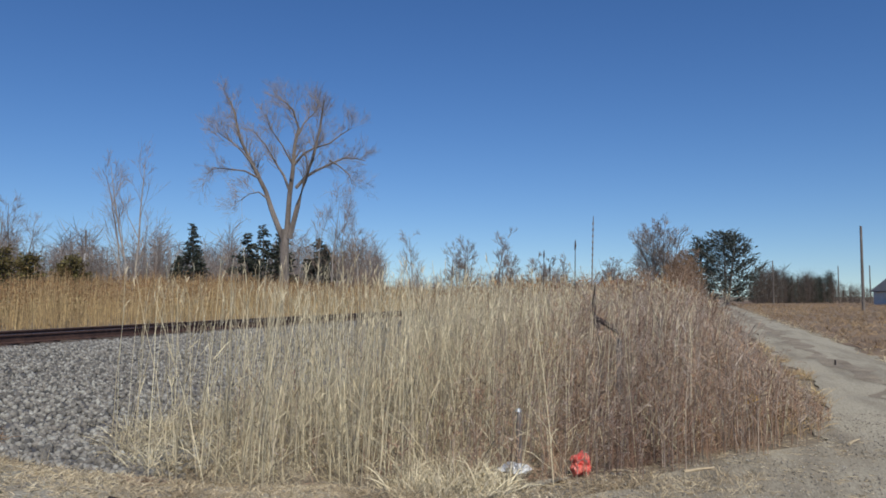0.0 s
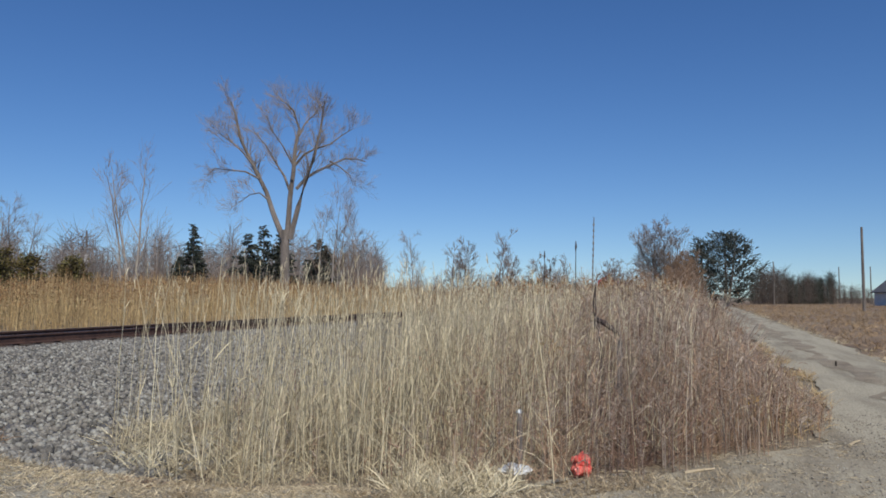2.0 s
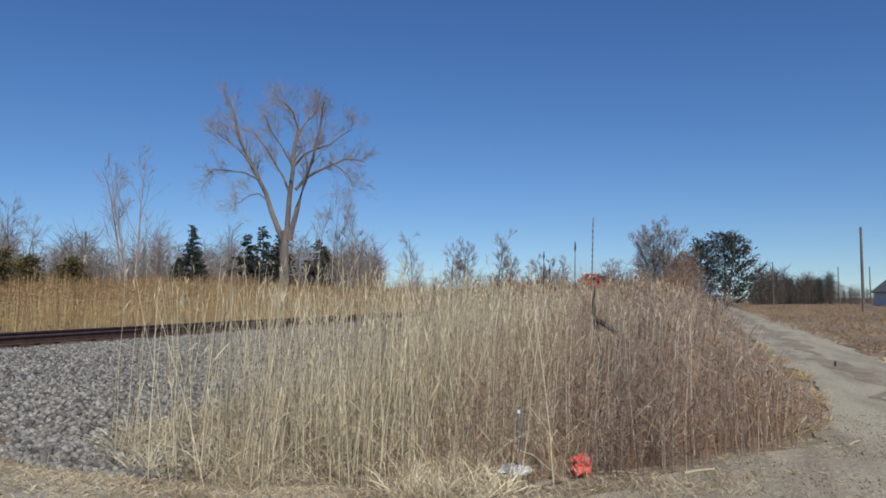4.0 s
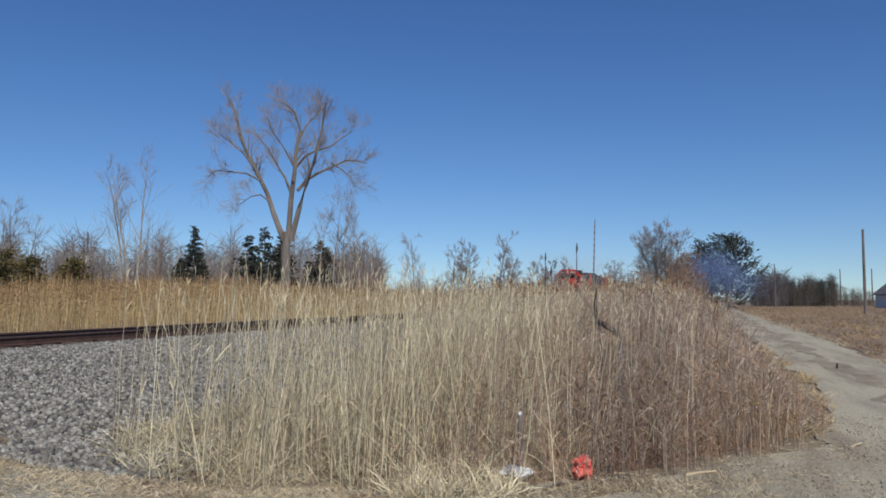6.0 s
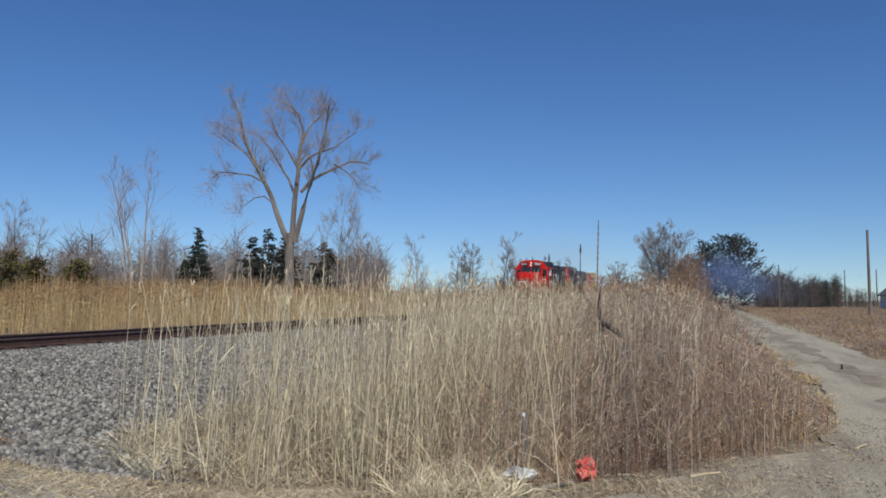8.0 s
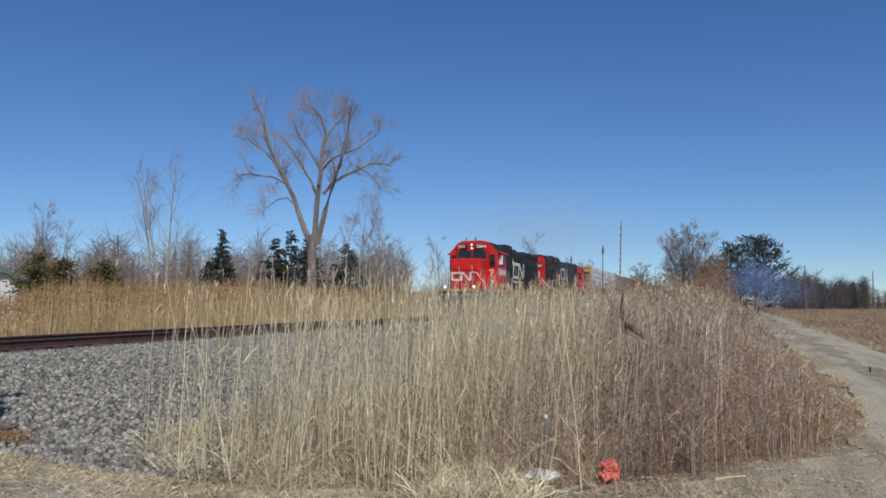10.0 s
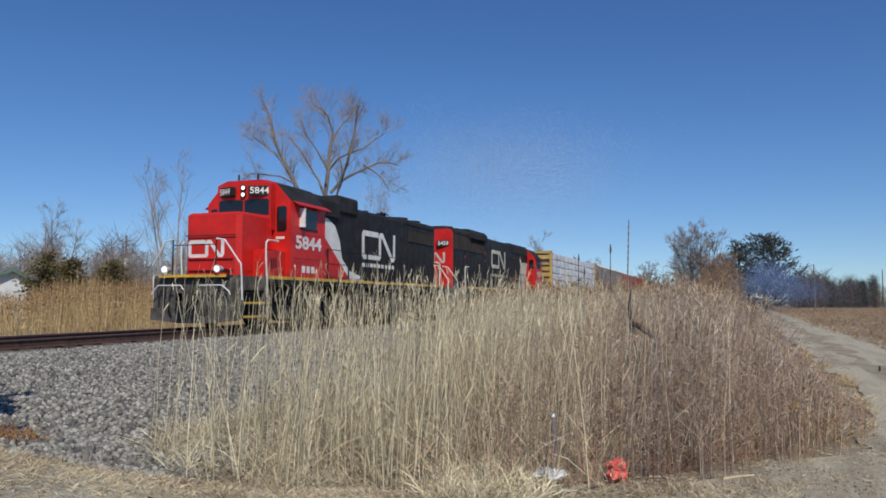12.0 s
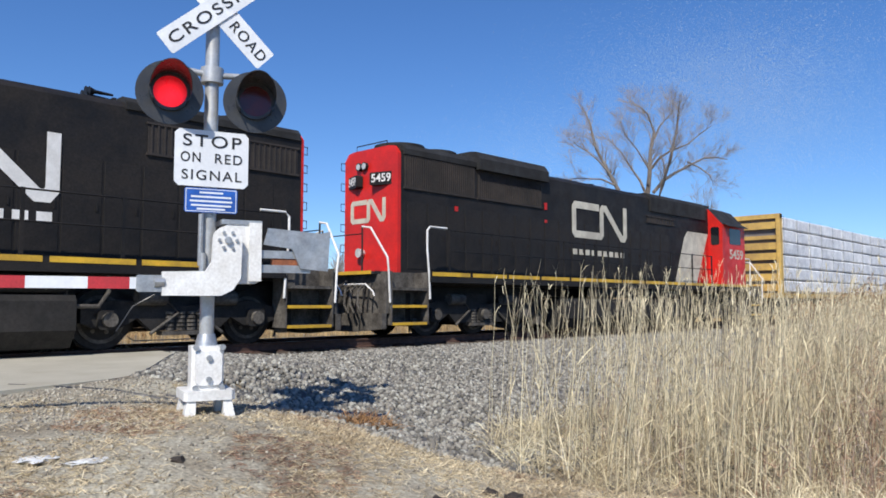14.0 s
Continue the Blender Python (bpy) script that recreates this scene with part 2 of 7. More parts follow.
def reed_front(x):
    """The southern foot of the reeds and weeds."""
    return np.interp(x, [-6, -4.9, -4.2, -3.2, -2.6, -1.7, -0.8, 0.2, 1.2, 2.0], [6.4, 5.25, 4.85, 4.9, 5.2, 5.95, 6.2, 6.6, 7.9, 10.4])


def road_side(y):
    """The eastern edge of the crossing road."""
    return np.interp(y, [-2, 0.6, 2.2, 2.9, 3.7, 4.5, 5.3, 5.95], [-6.7, -7.5, -8.05, -8.2, -8.5, -9.6, -10.9, -11.9])


def step(a, b, x):
    s = np.clip((x - a) / (b - a), 0, 1)
    return s * s * (3 - 2 * s)


def gz(x, y):
    """Height of the ground; the rail tops lie at 0."""
    x, y = np.asarray(x, float), np.asarray(y, float)
    z = np.interp(x, [-60, -24, -18.5, -16.6, -10.7, -8.6, -5.6, -3, 3, 8, 40], [-0.5, -0.55, -0.75, -0.24, -0.24, -0.42, -0.68, -0.75, -0.75, -0.8, -0.7])
    side = step(-7.2, -9.2, x)
    mound = step(6.5 + 1.7 * side, 2.8 + 3.2 * side, y) * step(-2.2, -6.2, x) * step(-26, -14, x)
    z = z + (np.maximum(z, -0.17 + 0.075 * step(-6.8, -8.8, x)) - z) * mound
    apron = step(-1.5, -5.0, y) * step(60, 20, np.abs(x + 6))
    z = z + (-0.14 - z) * apron
    rough = 0.025 * np.sin(x * 2.1 + 1.3 * np.sin(y * 1.7)) * np.sin(y * 1.9 + x * 0.6)
    z = z + rough * step(2.2, 5.0, np.abs(x - TRACK_X)) * step(300, 60, np.abs(y))
    return z


def sheet(name, xs, ys, mat_, lift=0.0, edge=None):
    X, Y = np.meshgrid(xs, ys, indexing="ij")
    if edge:
        X, Y = edge(X, Y)
    Z = gz(X, Y) + lift
    v = np.stack([X, Y, Z], -1).reshape(-1, 3)
    i, j = np.meshgrid(np.arange(len(xs) - 1), np.arange(len(ys) - 1), indexing="ij")
    a = (i * len(ys) + j).ravel()
    b, c, d = a + len(ys), a + len(ys) + 1, a + 1
    f = np.concatenate([np.stack([a, b, c], -1), np.stack([a, c, d], -1)])
    me = fast_mesh(name, [(v, f, mat_)])
    me.shade_smooth()
    return tagged(new(name, me), kind="structure")


axis_x = np.concatenate([[-2500, -900, -400, -200, -110, -70, -45, -34, -28], np.arange(-24, 12, 0.3), [13, 16, 20, 28, 40, 60, 100, 200, 500, 1000, 2500]])
axis_y = np.concatenate([[-2500, -900, -300, -120, -60, -30, -18], np.arange(-12, 30, 0.35), np.arange(30, 70, 1.5), [75, 85, 100, 120, 150, 200, 300, 500, 1000, 2500]])
ground = sheet("ground", axis_x, axis_y, M["soil"])
tagged(ground, "brown soil ground under dry grass reaching the horizon", "ground")


def road_edges(X, Y):
    s = (X - X.min()) / (X.max() - X.min())
    left = np.interp(Y, [-14, 2, 6.2, 8.5, 10.6, 14, 30, 62, 121, 300], [-6.5, -2.5, -0.6, 1.15, 1.6, 2.05, 2.3, 3.2, 4.8, 9])
    right = np.interp(Y, [-14, 2, 8, 20, 34, 63, 121, 300], [9, 6.5, 5.0, 4.5, 5.1, 5.8, 7.4, 12])
    left = left + 0.12 * np.sin(Y * 2.3) + 0.08 * np.sin(Y * 5.1 + 1)
    right = right + 0.12 * np.sin(Y * 1.7 + 2)
    return left + (right - left) * s, Y


dirt_road = sheet("dirt_road", np.linspace(0, 1, 24), np.concatenate([np.arange(-14, 40, 0.4), np.arange(40, 130, 3), [150, 200, 300]]), M["dirt_road"], 0.02, road_edges)
tagged(dirt_road, "pale dirt and gravel track beside the weeds", "road")


def crown_edges(X, Y):
    s = (X - X.min()) / (X.max() - X.min())
    left, _ = road_edges(np.zeros_like(X) + np.array([[0.0]] + [[1.0]] * (len(X) - 1)), Y)
    right, _ = road_edges(np.zeros_like(X) + np.array([[0.0]] * (len(X) - 1) + [[1.0]]), Y)
    a, b = left[:1], right[-1:]
    lo = 0.36 + 0.05 * np.sin(Y * 0.9) + 0.03 * np.sin(Y * 2.7)
    hi = 0.54 + 0.05 * np.sin(Y * 0.7 + 1.4) + 0.03 * np.sin(Y * 3.3)
    hi = lo + (hi - lo) * step(10.5, 17, Y)
    return a + (b - a) * (lo + (hi - lo) * s), Y


road_crown = sheet("road_crown", np.linspace(0, 1, 8), np.concatenate([np.arange(10.5, 40, 0.3), np.arange(40, 130, 3), [150, 200]]), M["road_crown"], 0.025, crown_edges)
tagged(road_crown, "weedy brown ridge between the wheel ruts of the dirt track", "road")


def field_edges(X, Y):
    s = (X - X.min()) / (X.max() - X.min())
    left = np.interp(Y, [4, 8, 20, 34, 63, 121, 300], [6.0, 5.0, 4.6, 5.2, 5.9, 7.5, 12.1]) + 0.15 * np.sin(Y * 1.3) + 0.1 * np.sin(Y * 3.7)
    return left + (420 - left) * s ** 3, Y


field = sheet("field", np.linspace(0, 1, 40), np.concatenate([np.arange(4, 70, 0.6), np.arange(70, 300, 8)]), M["field"], 0.012, field_edges)
tagged(field, "open field of rough brown dead grass", "field")


def bed_edges(X, Y):
    s = (X - X.min()) / (X.max() - X.min())
    right = np.interp(Y, [-40, 2, 4, 5.2, 7, 10, 20, 40, 300], [-8.5, -8.0, -5.0, -4.0, -4.6, -4.9, -6.6, -8.2, -8.6]) + 0.15 * np.sin(Y * 2.9) + 0.1 * np.sin(Y * 6.7)
    return -18.2 + (right + 18.2) * s, Y


gravel_bed = sheet("gravel_bed", np.linspace(0, 1, 40), np.concatenate([np.arange(-14, 40, 0.5), np.arange(40, 130, 4), [200, 400]]), M["bed"], 0.012, bed_edges)
tagged(gravel_bed, "grey crushed stone bed sloping from the track", "ballast")


def verge_edges(X, Y):
    s, t = (X - X.min()) / (X.max() - X.min()), (Y - Y.min()) / (Y.max() - Y.min())
    X = -9.0 + 8.4 * s
    north = verge_north(X) + 0.09 * np.sin(X * 4.3) + 0.05 * np.sin(X * 11.0)
    Y = -5 + (north + 5) * t
    right = np.interp(Y, [-5, 0, 4, 5.6, 6.4], [-0.5, -1.2, -1.6, -1.4, -0.9])
    return np.minimum(np.maximum(X, road_side(Y) + 0.02), right), Y


verge = sheet("gravel_verge", np.linspace(0, 1, 60), np.linspace(0, 1, 60), M["gravel_soil"], 0.03, verge_edges)
tagged(verge, "pale gravel and trampled straw beside the crossing", "verge")

g = Geo()
g.add([(-70, -8.5, -0.055), (TRACK_X - 0.95, -8.5, -0.055), (TRACK_X - 0.95, 3.6, -0.055), (-70, 3.6, -0.055),
       (-70, -8.5, -0.5), (TRACK_X - 0.95, -8.5, -0.5), (TRACK_X - 0.95, 3.6, -0.5), (-70, 3.6, -0.5)],
      [(0, 1, 2, 3), (1, 0, 4, 5), (2, 1, 5, 6), (3, 2, 6, 7), (0, 3, 7, 4)])
EAST = [(-12.7, 6.15), (-11.9, 5.95), (-10.9, 5.3), (-9.6, 4.5), (-8.5, 3.7), (-8.2, 2.9), (-7.5, 0.6), (-6.7, -2.0), (-4.0, -4.6), (4.0, -5.2), (30.0, -5.4)]
n = len(EAST) - 1
v = [(x, y, -0.05 if i < 2 else -0.055) for i, (x, y) in enumerate(EAST)] + [(x, -8.5, -0.055) for x, y in EAST]
v += [(x, y + 0.25, -0.6) for x, y in EAST]
g.add(v, [(i, i + 1, n + 2 + i, n + 1 + i) for i in range(n)] + [(i + 1, i, 2 * n + 2 + i, 2 * n + 3 + i) for i in range(n)] + [(0, n + 1, 2 * n + 2)])
crossing_road = part("crossing_road", g, M["asphalt"])
tagged(crossing_road, "worn pale asphalt road over the railway crossing", "road", kind="structure")

# track
track = tagged(new("railway_track"), "rusty steel railway track on wooden ties and ballast", "railway track", kind="structure")
prof = [(-0.075, -0.18), (0.075, -0.18), (0.075, -0.168), (0.012, -0.145), (0.010, -0.045), (0.036, -0.035), (0.037, -0.008), (0.028, 0.0),
        (-0.028, 0.0), (-0.037, -0.008), (-0.036, -0.035), (-0.010, -0.045), (-0.012, -0.145), (-0.075, -0.168)]
for side in (-0.755, 0.755):
    g = Geo().prism([(TRACK_X + side + a, b) for a, b in prof], 1, -60, 420)
    g.m[7] = 1
    part("rail", g, [M["rail_rust"], M["rail_head"]], track, "rusty steel rail with a worn head")
tie_mesh = mesh_of("tie", Geo().box(-1.3, 1.3, -0.115, 0.115, -0.34, -0.185, 0, 0.012, 0), [M["tie"]])
plate_mesh = mesh_of("tie_plate", Geo().box(-0.17, 0.17, -0.09, 0.09, -0.186, -0.176, 0).box(-0.13, -0.09, 0.05, 0.08, -0.18, -0.155).box(0.09, 0.13, -0.08, -0.05, -0.18, -0.155), [M["rail_rust"]])
for i in range(116):
    y = 4.9 + i * 0.53
    t = part("tie", tie_mesh, [], track)
    t.location, t.rotation_euler = (TRACK_X + random.uniform(-0.04, 0.04), y, random.uniform(-0.006, 0.012)), (0, 0, random.uniform(-0.012, 0.012))
    if i < 60:
        q = part("tie_plate", plate_mesh, [], t)
        q.location = (0.755, 0, 0)
g = Geo()
for i in range(120):
    y = 4.9 + (116 + i) * 0.53
    g.box(TRACK_X - 1.3, TRACK_X + 1.3, y - 0.115, y + 0.115, -0.34, -0.185)
tagged(part("ties", g, M["tie"], track), kind="stuff")


def rocks(n, xs, ys, size, lift=0.3, up=0.0, plain=False):
    """Broken stones scattered over the ground: squashed uneven icosahedra."""
    t = (1 + 5 ** 0.5) / 2
    ico = np.array([(-1, t, 0), (1, t, 0), (-1, -t, 0), (1, -t, 0), (0, -1, t), (0, 1, t), (0, -1, -t), (0, 1, -t), (t, 0, -1), (t, 0, 1), (-t, 0, -1), (-t, 0, 1)]) / 1.9
    tri = np.array([(0, 11, 5), (0, 5, 1), (0, 1, 7), (0, 7, 10), (0, 10, 11), (1, 5, 9), (5, 11, 4), (11, 10, 2), (10, 7, 6), (7, 1, 8),
                    (3, 9, 4), (3, 4, 2), (3, 2, 6), (3, 6, 8), (3, 8, 9), (4, 9, 5), (2, 4, 11), (6, 2, 10), (8, 6, 7), (9, 8, 1)])
    if plain:
        ico = np.array([(1, 0, 0), (-1, 0, 0), (0, 1, 0), (0, -1, 0), (0, 0, 1), (0, 0, -1)]) * 1.15
        tri = np.array([(0, 2, 4), (2, 1, 4), (1, 3, 4), (3, 0, 4), (2, 0, 5), (1, 2, 5), (3, 1, 5), (0, 3, 5)])
    c = len(ico)
    s = RNG.uniform(size[0], size[1], n)
    v = ico[None] * RNG.uniform(0.6, 1.15, (n, c, 1)) * (s[:, None] * RNG.uniform(0.6, 1.1, (n, 3)))[:, None, :]
    q = RNG.uniform(0, math.tau, (n, 3))
    f = (tri[None] + (np.arange(n) * c)[:, None, None])
    c, d = np.cos(q), np.sin(q)
    x, y, z = v[..., 0], v[..., 1], v[..., 2]
    x, y = x * c[:, :1] - y * d[:, :1], x * d[:, :1] + y * c[:, :1]
    y, z = y * c[:, 1:2] - z * d[:, 1:2], y * d[:, 1:2] + z * c[:, 1:2]
    v = np.stack([x + xs[:, None], y + ys[:, None], z + (gz(xs, ys) + s * lift + up)[:, None]], -1)
    return v.reshape(-1, 3), f.reshape(-1, 3)


def scatter(n, x0, x1, y0, y1, keep):
    x, y = RNG.uniform(x0, x1, n), RNG.uniform(y0, y1, n)
    k = keep(x, y)
    return x[k], y[k]


def east_edge(y):
    return np.interp(y, [-40, 2, 4, 5.2, 7, 10, 20, 40, 300], [-8.5, -8.0, -5.0, -4.1, -4.7, -5.0, -6.7, -8.2, -8.6])


x, y = scatter(64000, -12.33, -3.8, 2.4, 24, lambda x, y: (x < east_edge(y) + 0.2 + RNG.normal(0, 0.2, len(x))) & (y > verge_north(x) + RNG.normal(0.02, 0.09, len(x))) & ((x > road_side(y) + 0.1) | (y > 6.0)) & (RNG.random(len(x)) < np.clip(1.5 - y / 22, 0.2, 1)))
near = y < 8
pieces = [(*rocks(near.sum(), x[near], y[near], (0.025, 0.05), 0.6), M["stone"]), (*rocks((~near).sum(), x[~near], y[~near], (0.028, 0.052), 0.6, 0.0, True), M["stone"])]
x, y = scatter(5000, TRACK_X - 4, -8.5, 24, 60, lambda x, y: x < 0)
pieces.append((*rocks(len(x), x, y, (0.04, 0.07), 0.5, 0.0, True), M["stone"]))
x, y = scatter(4200, -14.4, -12.9, 4.5, 34, lambda x, y: x < 0)
pieces.append((*rocks(len(x), x, y, (0.03, 0.055), 0.6, 0.0, True), M["stone"]))
x, y = scatter(17000, -8.6, -2.2, 0.6, 5.2, lambda x, y: (y < verge_north(x)) & (x > road_side(y) + 0.1) & (RNG.random(len(x)) < np.clip(0.35 - (x + 5.5) * 0.3, 0.25, 1)))
pieces.append((*rocks(len(x), x, y, (0.005, 0.02), 0.3, 0.03, True), M["pale_stone"]))
x, y = scatter(13000, -1.6, 4.0, 4.8, 11, lambda x, y: x > np.interp(y, [5, 7, 8.5, 13], [-2, -0.3, 1.2, 2.0]))
pieces.append((*rocks(len(x), x, y, (0.004, 0.013), 0.3, 0.02, True), M["pale_stone"]))
tagged(new("ballast_stones", fast_mesh("ballast_stones", pieces)), "loose grey crushed stones lying on the track bed", "gravel", kind="stuff")

# ---- grasses and weeds ----


def on_ground(x, y):
    return np.stack([x, y, gz(x, y)], -1)


def patch_east(y):
    return np.interp(y, [5.4, 6.2, 8.5, 10.6, 14, 30, 62, 121], [-3.0, -0.9, 0.9, 1.45, 1.9, 2.1, 3.0, 4.5])


def patch_west(y):
    return np.interp(y, [5.3, 6.5, 8, 10, 12, 15, 20, 40, 120], [-4.7, -5.7, -5.9, -5.3, -4.9, -5.5, -6.9, -9.0, -9.8])


def wind(n, spread=1.0):
    """Lean directions, mostly towards +x."""
    a = RNG.normal(0.25, spread, n)
    return np.stack([np.cos(a), np.sin(a)], -1)


def reeds(x, y, h, thick, leafy, plumed, m_stem, m_leaf, m_plume, levels=4, leaf_len=0.34, bend=0.10, reps=6, lean_spread=1.6, up=(0.25, 0.9), slim=False, drop=0.16):
    n = len(x)
    base = on_ground(x, y)
    lean = wind(n, lean_spread)
    v, f, p = stems(base, h, lean, np.abs(RNG.normal(bend, bend * 0.5, n)) if slim else RNG.gamma(2.0, bend / 2, n), thick * RNG.uniform(0.8, 1.3, n), thick * 0.45 * np.ones(n), levels, 1.2 if slim else 1.7)
    out = [(v, f, m_stem)]
    k = RNG.integers(0, n, int(n * leafy))
    s = RNG.uniform(0.08, 0.74 if slim else 0.92, len(k))
    i = np.minimum((s * (levels - 1)).astype(int), levels - 2)
    w = (s * (levels - 1) - i)[:, None]
    root = p[k, i] * (1 - w) + p[k, i + 1] * w
    way = unit(len(k), *up)
    way[:, 0] += 0.1 if slim else 0.35
    way /= np.linalg.norm(way, axis=1, keepdims=True)
    out.append((*blades(root, way, leaf_len * RNG.uniform(0.5, 1.3, len(k)) * np.clip(h[k] / 1.4, 0.4, 1.3), thick * RNG.uniform(1.2, 2.6, len(k)), RNG.uniform(0.0, 0.5, len(k)) if slim else RNG.uniform(0.2, 1.5, len(k))), m_leaf))
    top = RNG.permutation(n)[:int(n * plumed)]
    if len(top):
        root = np.repeat(p[top, -1], reps, 0) - np.array([0, 0, 1]) * RNG.uniform(0, drop, (len(top) * reps, 1))
        way = unit(len(root), 0.88, 0.995) if slim else unit(len(root), 0.45, 0.98)
        way[:, 0] += 0.06 if slim else 0.3
        way /= np.linalg.norm(way, axis=1, keepdims=True)
        out.append((*blades(root, way, RNG.uniform(0.07, 0.19, len(root)), thick * RNG.uniform(1.0, 2.0, len(root)) * (1 if slim else 1.7), RNG.uniform(0.1, 0.9, len(root))), m_plume))
    return out


def bearing(x, y):
    return np.degrees(np.arctan2(x, y))


def low_side(x, y, h):
    """Growth falls off towards the dirt track, so that the track stays in sight; what would be too low is left out."""
    fall = np.interp(bearing(x, y), [-90, -8, -1.5, 0.3, 1.2, 2.2, 3.5, 6.4, 8.5, 12], [-0.05, -0.03, -0.018, -0.006, 0.002, 0.014, 0.048, 0.093, 0.1225, 0.16])
    cap = 1.515 - fall * np.hypot(x, y)
    h = np.minimum(h, cap * RNG.uniform(0.8, 1.08, len(h)))
    k = h > 0.16
    return x[k], y[k], h[k]


# near reed bed
def near_keep(x, y):
    b = bearing(x, y)
    inside = (x > patch_west(y)) & (x < patch_east(y)) & (y > reed_front(x))
    thin = np.clip((x - patch_west(y)) / 2.9, 0.14, 1)
    mixed = np.clip((-x - 0.7) / 1.7, 0.20, 1)
    clump = 0.6 + 0.4 * np.sin(x * 3.1 + np.sin(y * 2.3)) * np.sin(y * 2.7 + 0.8)
    return inside & (RNG.random(len(x)) < thin * mixed * clump) & (b > -60)


x, y = scatter(10500, -7, 1.5, 4.7, 15, near_keep)
h = RNG.normal(1.36, 0.24, len(x)) * np.where(RNG.random(len(x)) < 0.2, 1.26, 1.0) * np.interp(x, [-6, -4, -2.5, 0], [1.2, 1.2, 1.04, 0.95])
x, y, h = low_side(x, y, h)
tagged(new("reed_bed", fast_mesh("reed_bed", reeds(x, y, np.clip(h, 0.2, 2.1), 0.0035, 2.4, 0.75, M["reed"], M["reed_leaf"], M["reed"], 5, 0.28, 0.155, 4, 1.45, (0.72, 0.99), True))),
       "tall dry straw-coloured reeds standing beside the ballast", "reeds", kind="stuff")

# the bed goes on between dirt road and track, redder towards its tops
x, y = scatter(15000, -10, 4.5, 15, 75, lambda x, y: (x > patch_west(y) - 0.3) & (x < patch_east(y) - 0.4) & (RNG.random(len(x)) < np.clip(1.25 - y / 65, 0.15, 1)))
h = RNG.normal(1.62, 0.2, len(x)) * np.clip(0.75 + (x - patch_west(y)) / 6, 0.75, 1.12)
x, y, h = low_side(x, y, h)
tagged(new("reed_bank", fast_mesh("reed_bank", reeds(x, y, h, 0.0075, 1.6, 0.75, M["reed"], M["reed_leaf"], M["plume"], 3, 0.45))),
       "dry reeds with brown plumes along the railway", "reeds", kind="stuff")

# bank beyond the track
x, y = scatter(23000, -40, -18.3, 2, 95, lambda x, y: (x < -18.6 - 0.4 * np.sin(y * 0.7)) & (y > -x * 0.25 - 3) & (RNG.random(len(x)) < np.clip(1.3 - (np.hypot(x, y) - 18) / 60, 0.12, 1) * np.clip(1.15 - (-18.3 - x) / 24, 0.2, 1)))
h = RNG.normal(2.0, 0.22, len(x)) + np.clip((-x - 20) / 30, 0, 0.3) + 0.18 * np.sin(y * 0.35 + x * 0.2)
h = h * np.interp(bearing(x, y), [-60, -49.2, -46.8, -44], [0.62, 0.64, 0.9, 1.0])
tagged(new("reed_bank_beyond", fast_mesh("reed_bank_beyond", reeds(x, y, h, 0.0085, 1.5, 1.0, M["far_reed"], M["far_reed"], M["plume"], 3, 0.5, 0.10, 6, drop=0.6))),
       "golden dry reeds with russet plumes beyond the track", "reeds", kind="stuff")

# brown weeds on the road side


def bushy(x, y, h, m_stem, m_side, twigs=9, thick=0.0034):
    """Branching dead weeds: a stalk with upright side twigs and small seed heads."""
    n = len(x)
    base = on_ground(x, y)
    v, f, p = stems(base, h, wind(n, 2.0), RNG.gamma(2.0, 0.06, n), thick * np.ones(n), thick * 0.4 * np.ones(n), 4)
    out = [(v, f, m_stem)]
    k = np.repeat(np.arange(n), twigs)
    s = RNG.uniform(0.25, 1.0, len(k))
    i = np.minimum((s * 3).astype(int), 2)
    w = (s * 3 - i)[:, None]
    root = p[k, i] * (1 - w) + p[k, i + 1] * w
    way = unit(len(k), 0.35, 0.92)
    L = h[k] * RNG.uniform(0.12, 0.34, len(k))
    out.append((*blades(root, way, L, thick * RNG.uniform(0.8, 1.8, len(k)), RNG.uniform(-0.3, 0.35, len(k))), m_side))
    tip = root + way * L[:, None] * 0.9
    j = RNG.integers(0, len(k), len(k))
    out.append((*blades(tip[j], unit(len(j), -0.2, 0.95), RNG.uniform(0.02, 0.07, len(j)), thick * RNG.uniform(1.2, 2.8, len(j)), RNG.uniform(0, 0.8, len(j))), m_side))
    return out


def weed_keep(x, y):
    front = reed_front(x) + 0.05
    share = np.clip((x + 2.9) / 2.0, 0.08, 1)
    return (y > front) & (x < patch_east(y) + 0.34) & (x > -4.5) & (RNG.random(len(x)) < share)


x, y = scatter(5400, -4.5, 2.4, 5.4, 16, weed_keep)
h = (0.42 + 0.95 * np.clip((y - 5.6) / 4.5, 0.0, 1)) * RNG.uniform(0.75, 1.2, len(x))
x, y, h = low_side(x, y, h)
pick = RNG.random(len(x)) < 0.52
tagged(new("brown_weeds", fast_mesh("brown_weeds", bushy(x[pick], y[pick], h[pick], M["weed"], M["weed"]))), "dead reddish-brown weeds beside the dirt track", "weeds", kind="stuff")
tagged(new("grey_weeds", fast_mesh("grey_weeds", bushy(x[~pick], y[~pick], h[~pick] * 1.12, M["grey_weed"], M["grey_weed"], 7))), "dead grey weed stalks beside the dirt track", "weeds", kind="stuff")
x, y = scatter(1700, -2.5, 4, 16, 60, lambda x, y: (x < patch_east(y) + 0.2) & (x > patch_east(y) - 3.2))
h = RNG.uniform(0.9, 1.55, len(x)) * np.clip(0.5 + (patch_east(y) - x) / 1.8, 0.45, 1)
x, y, h = low_side(x, y, h)
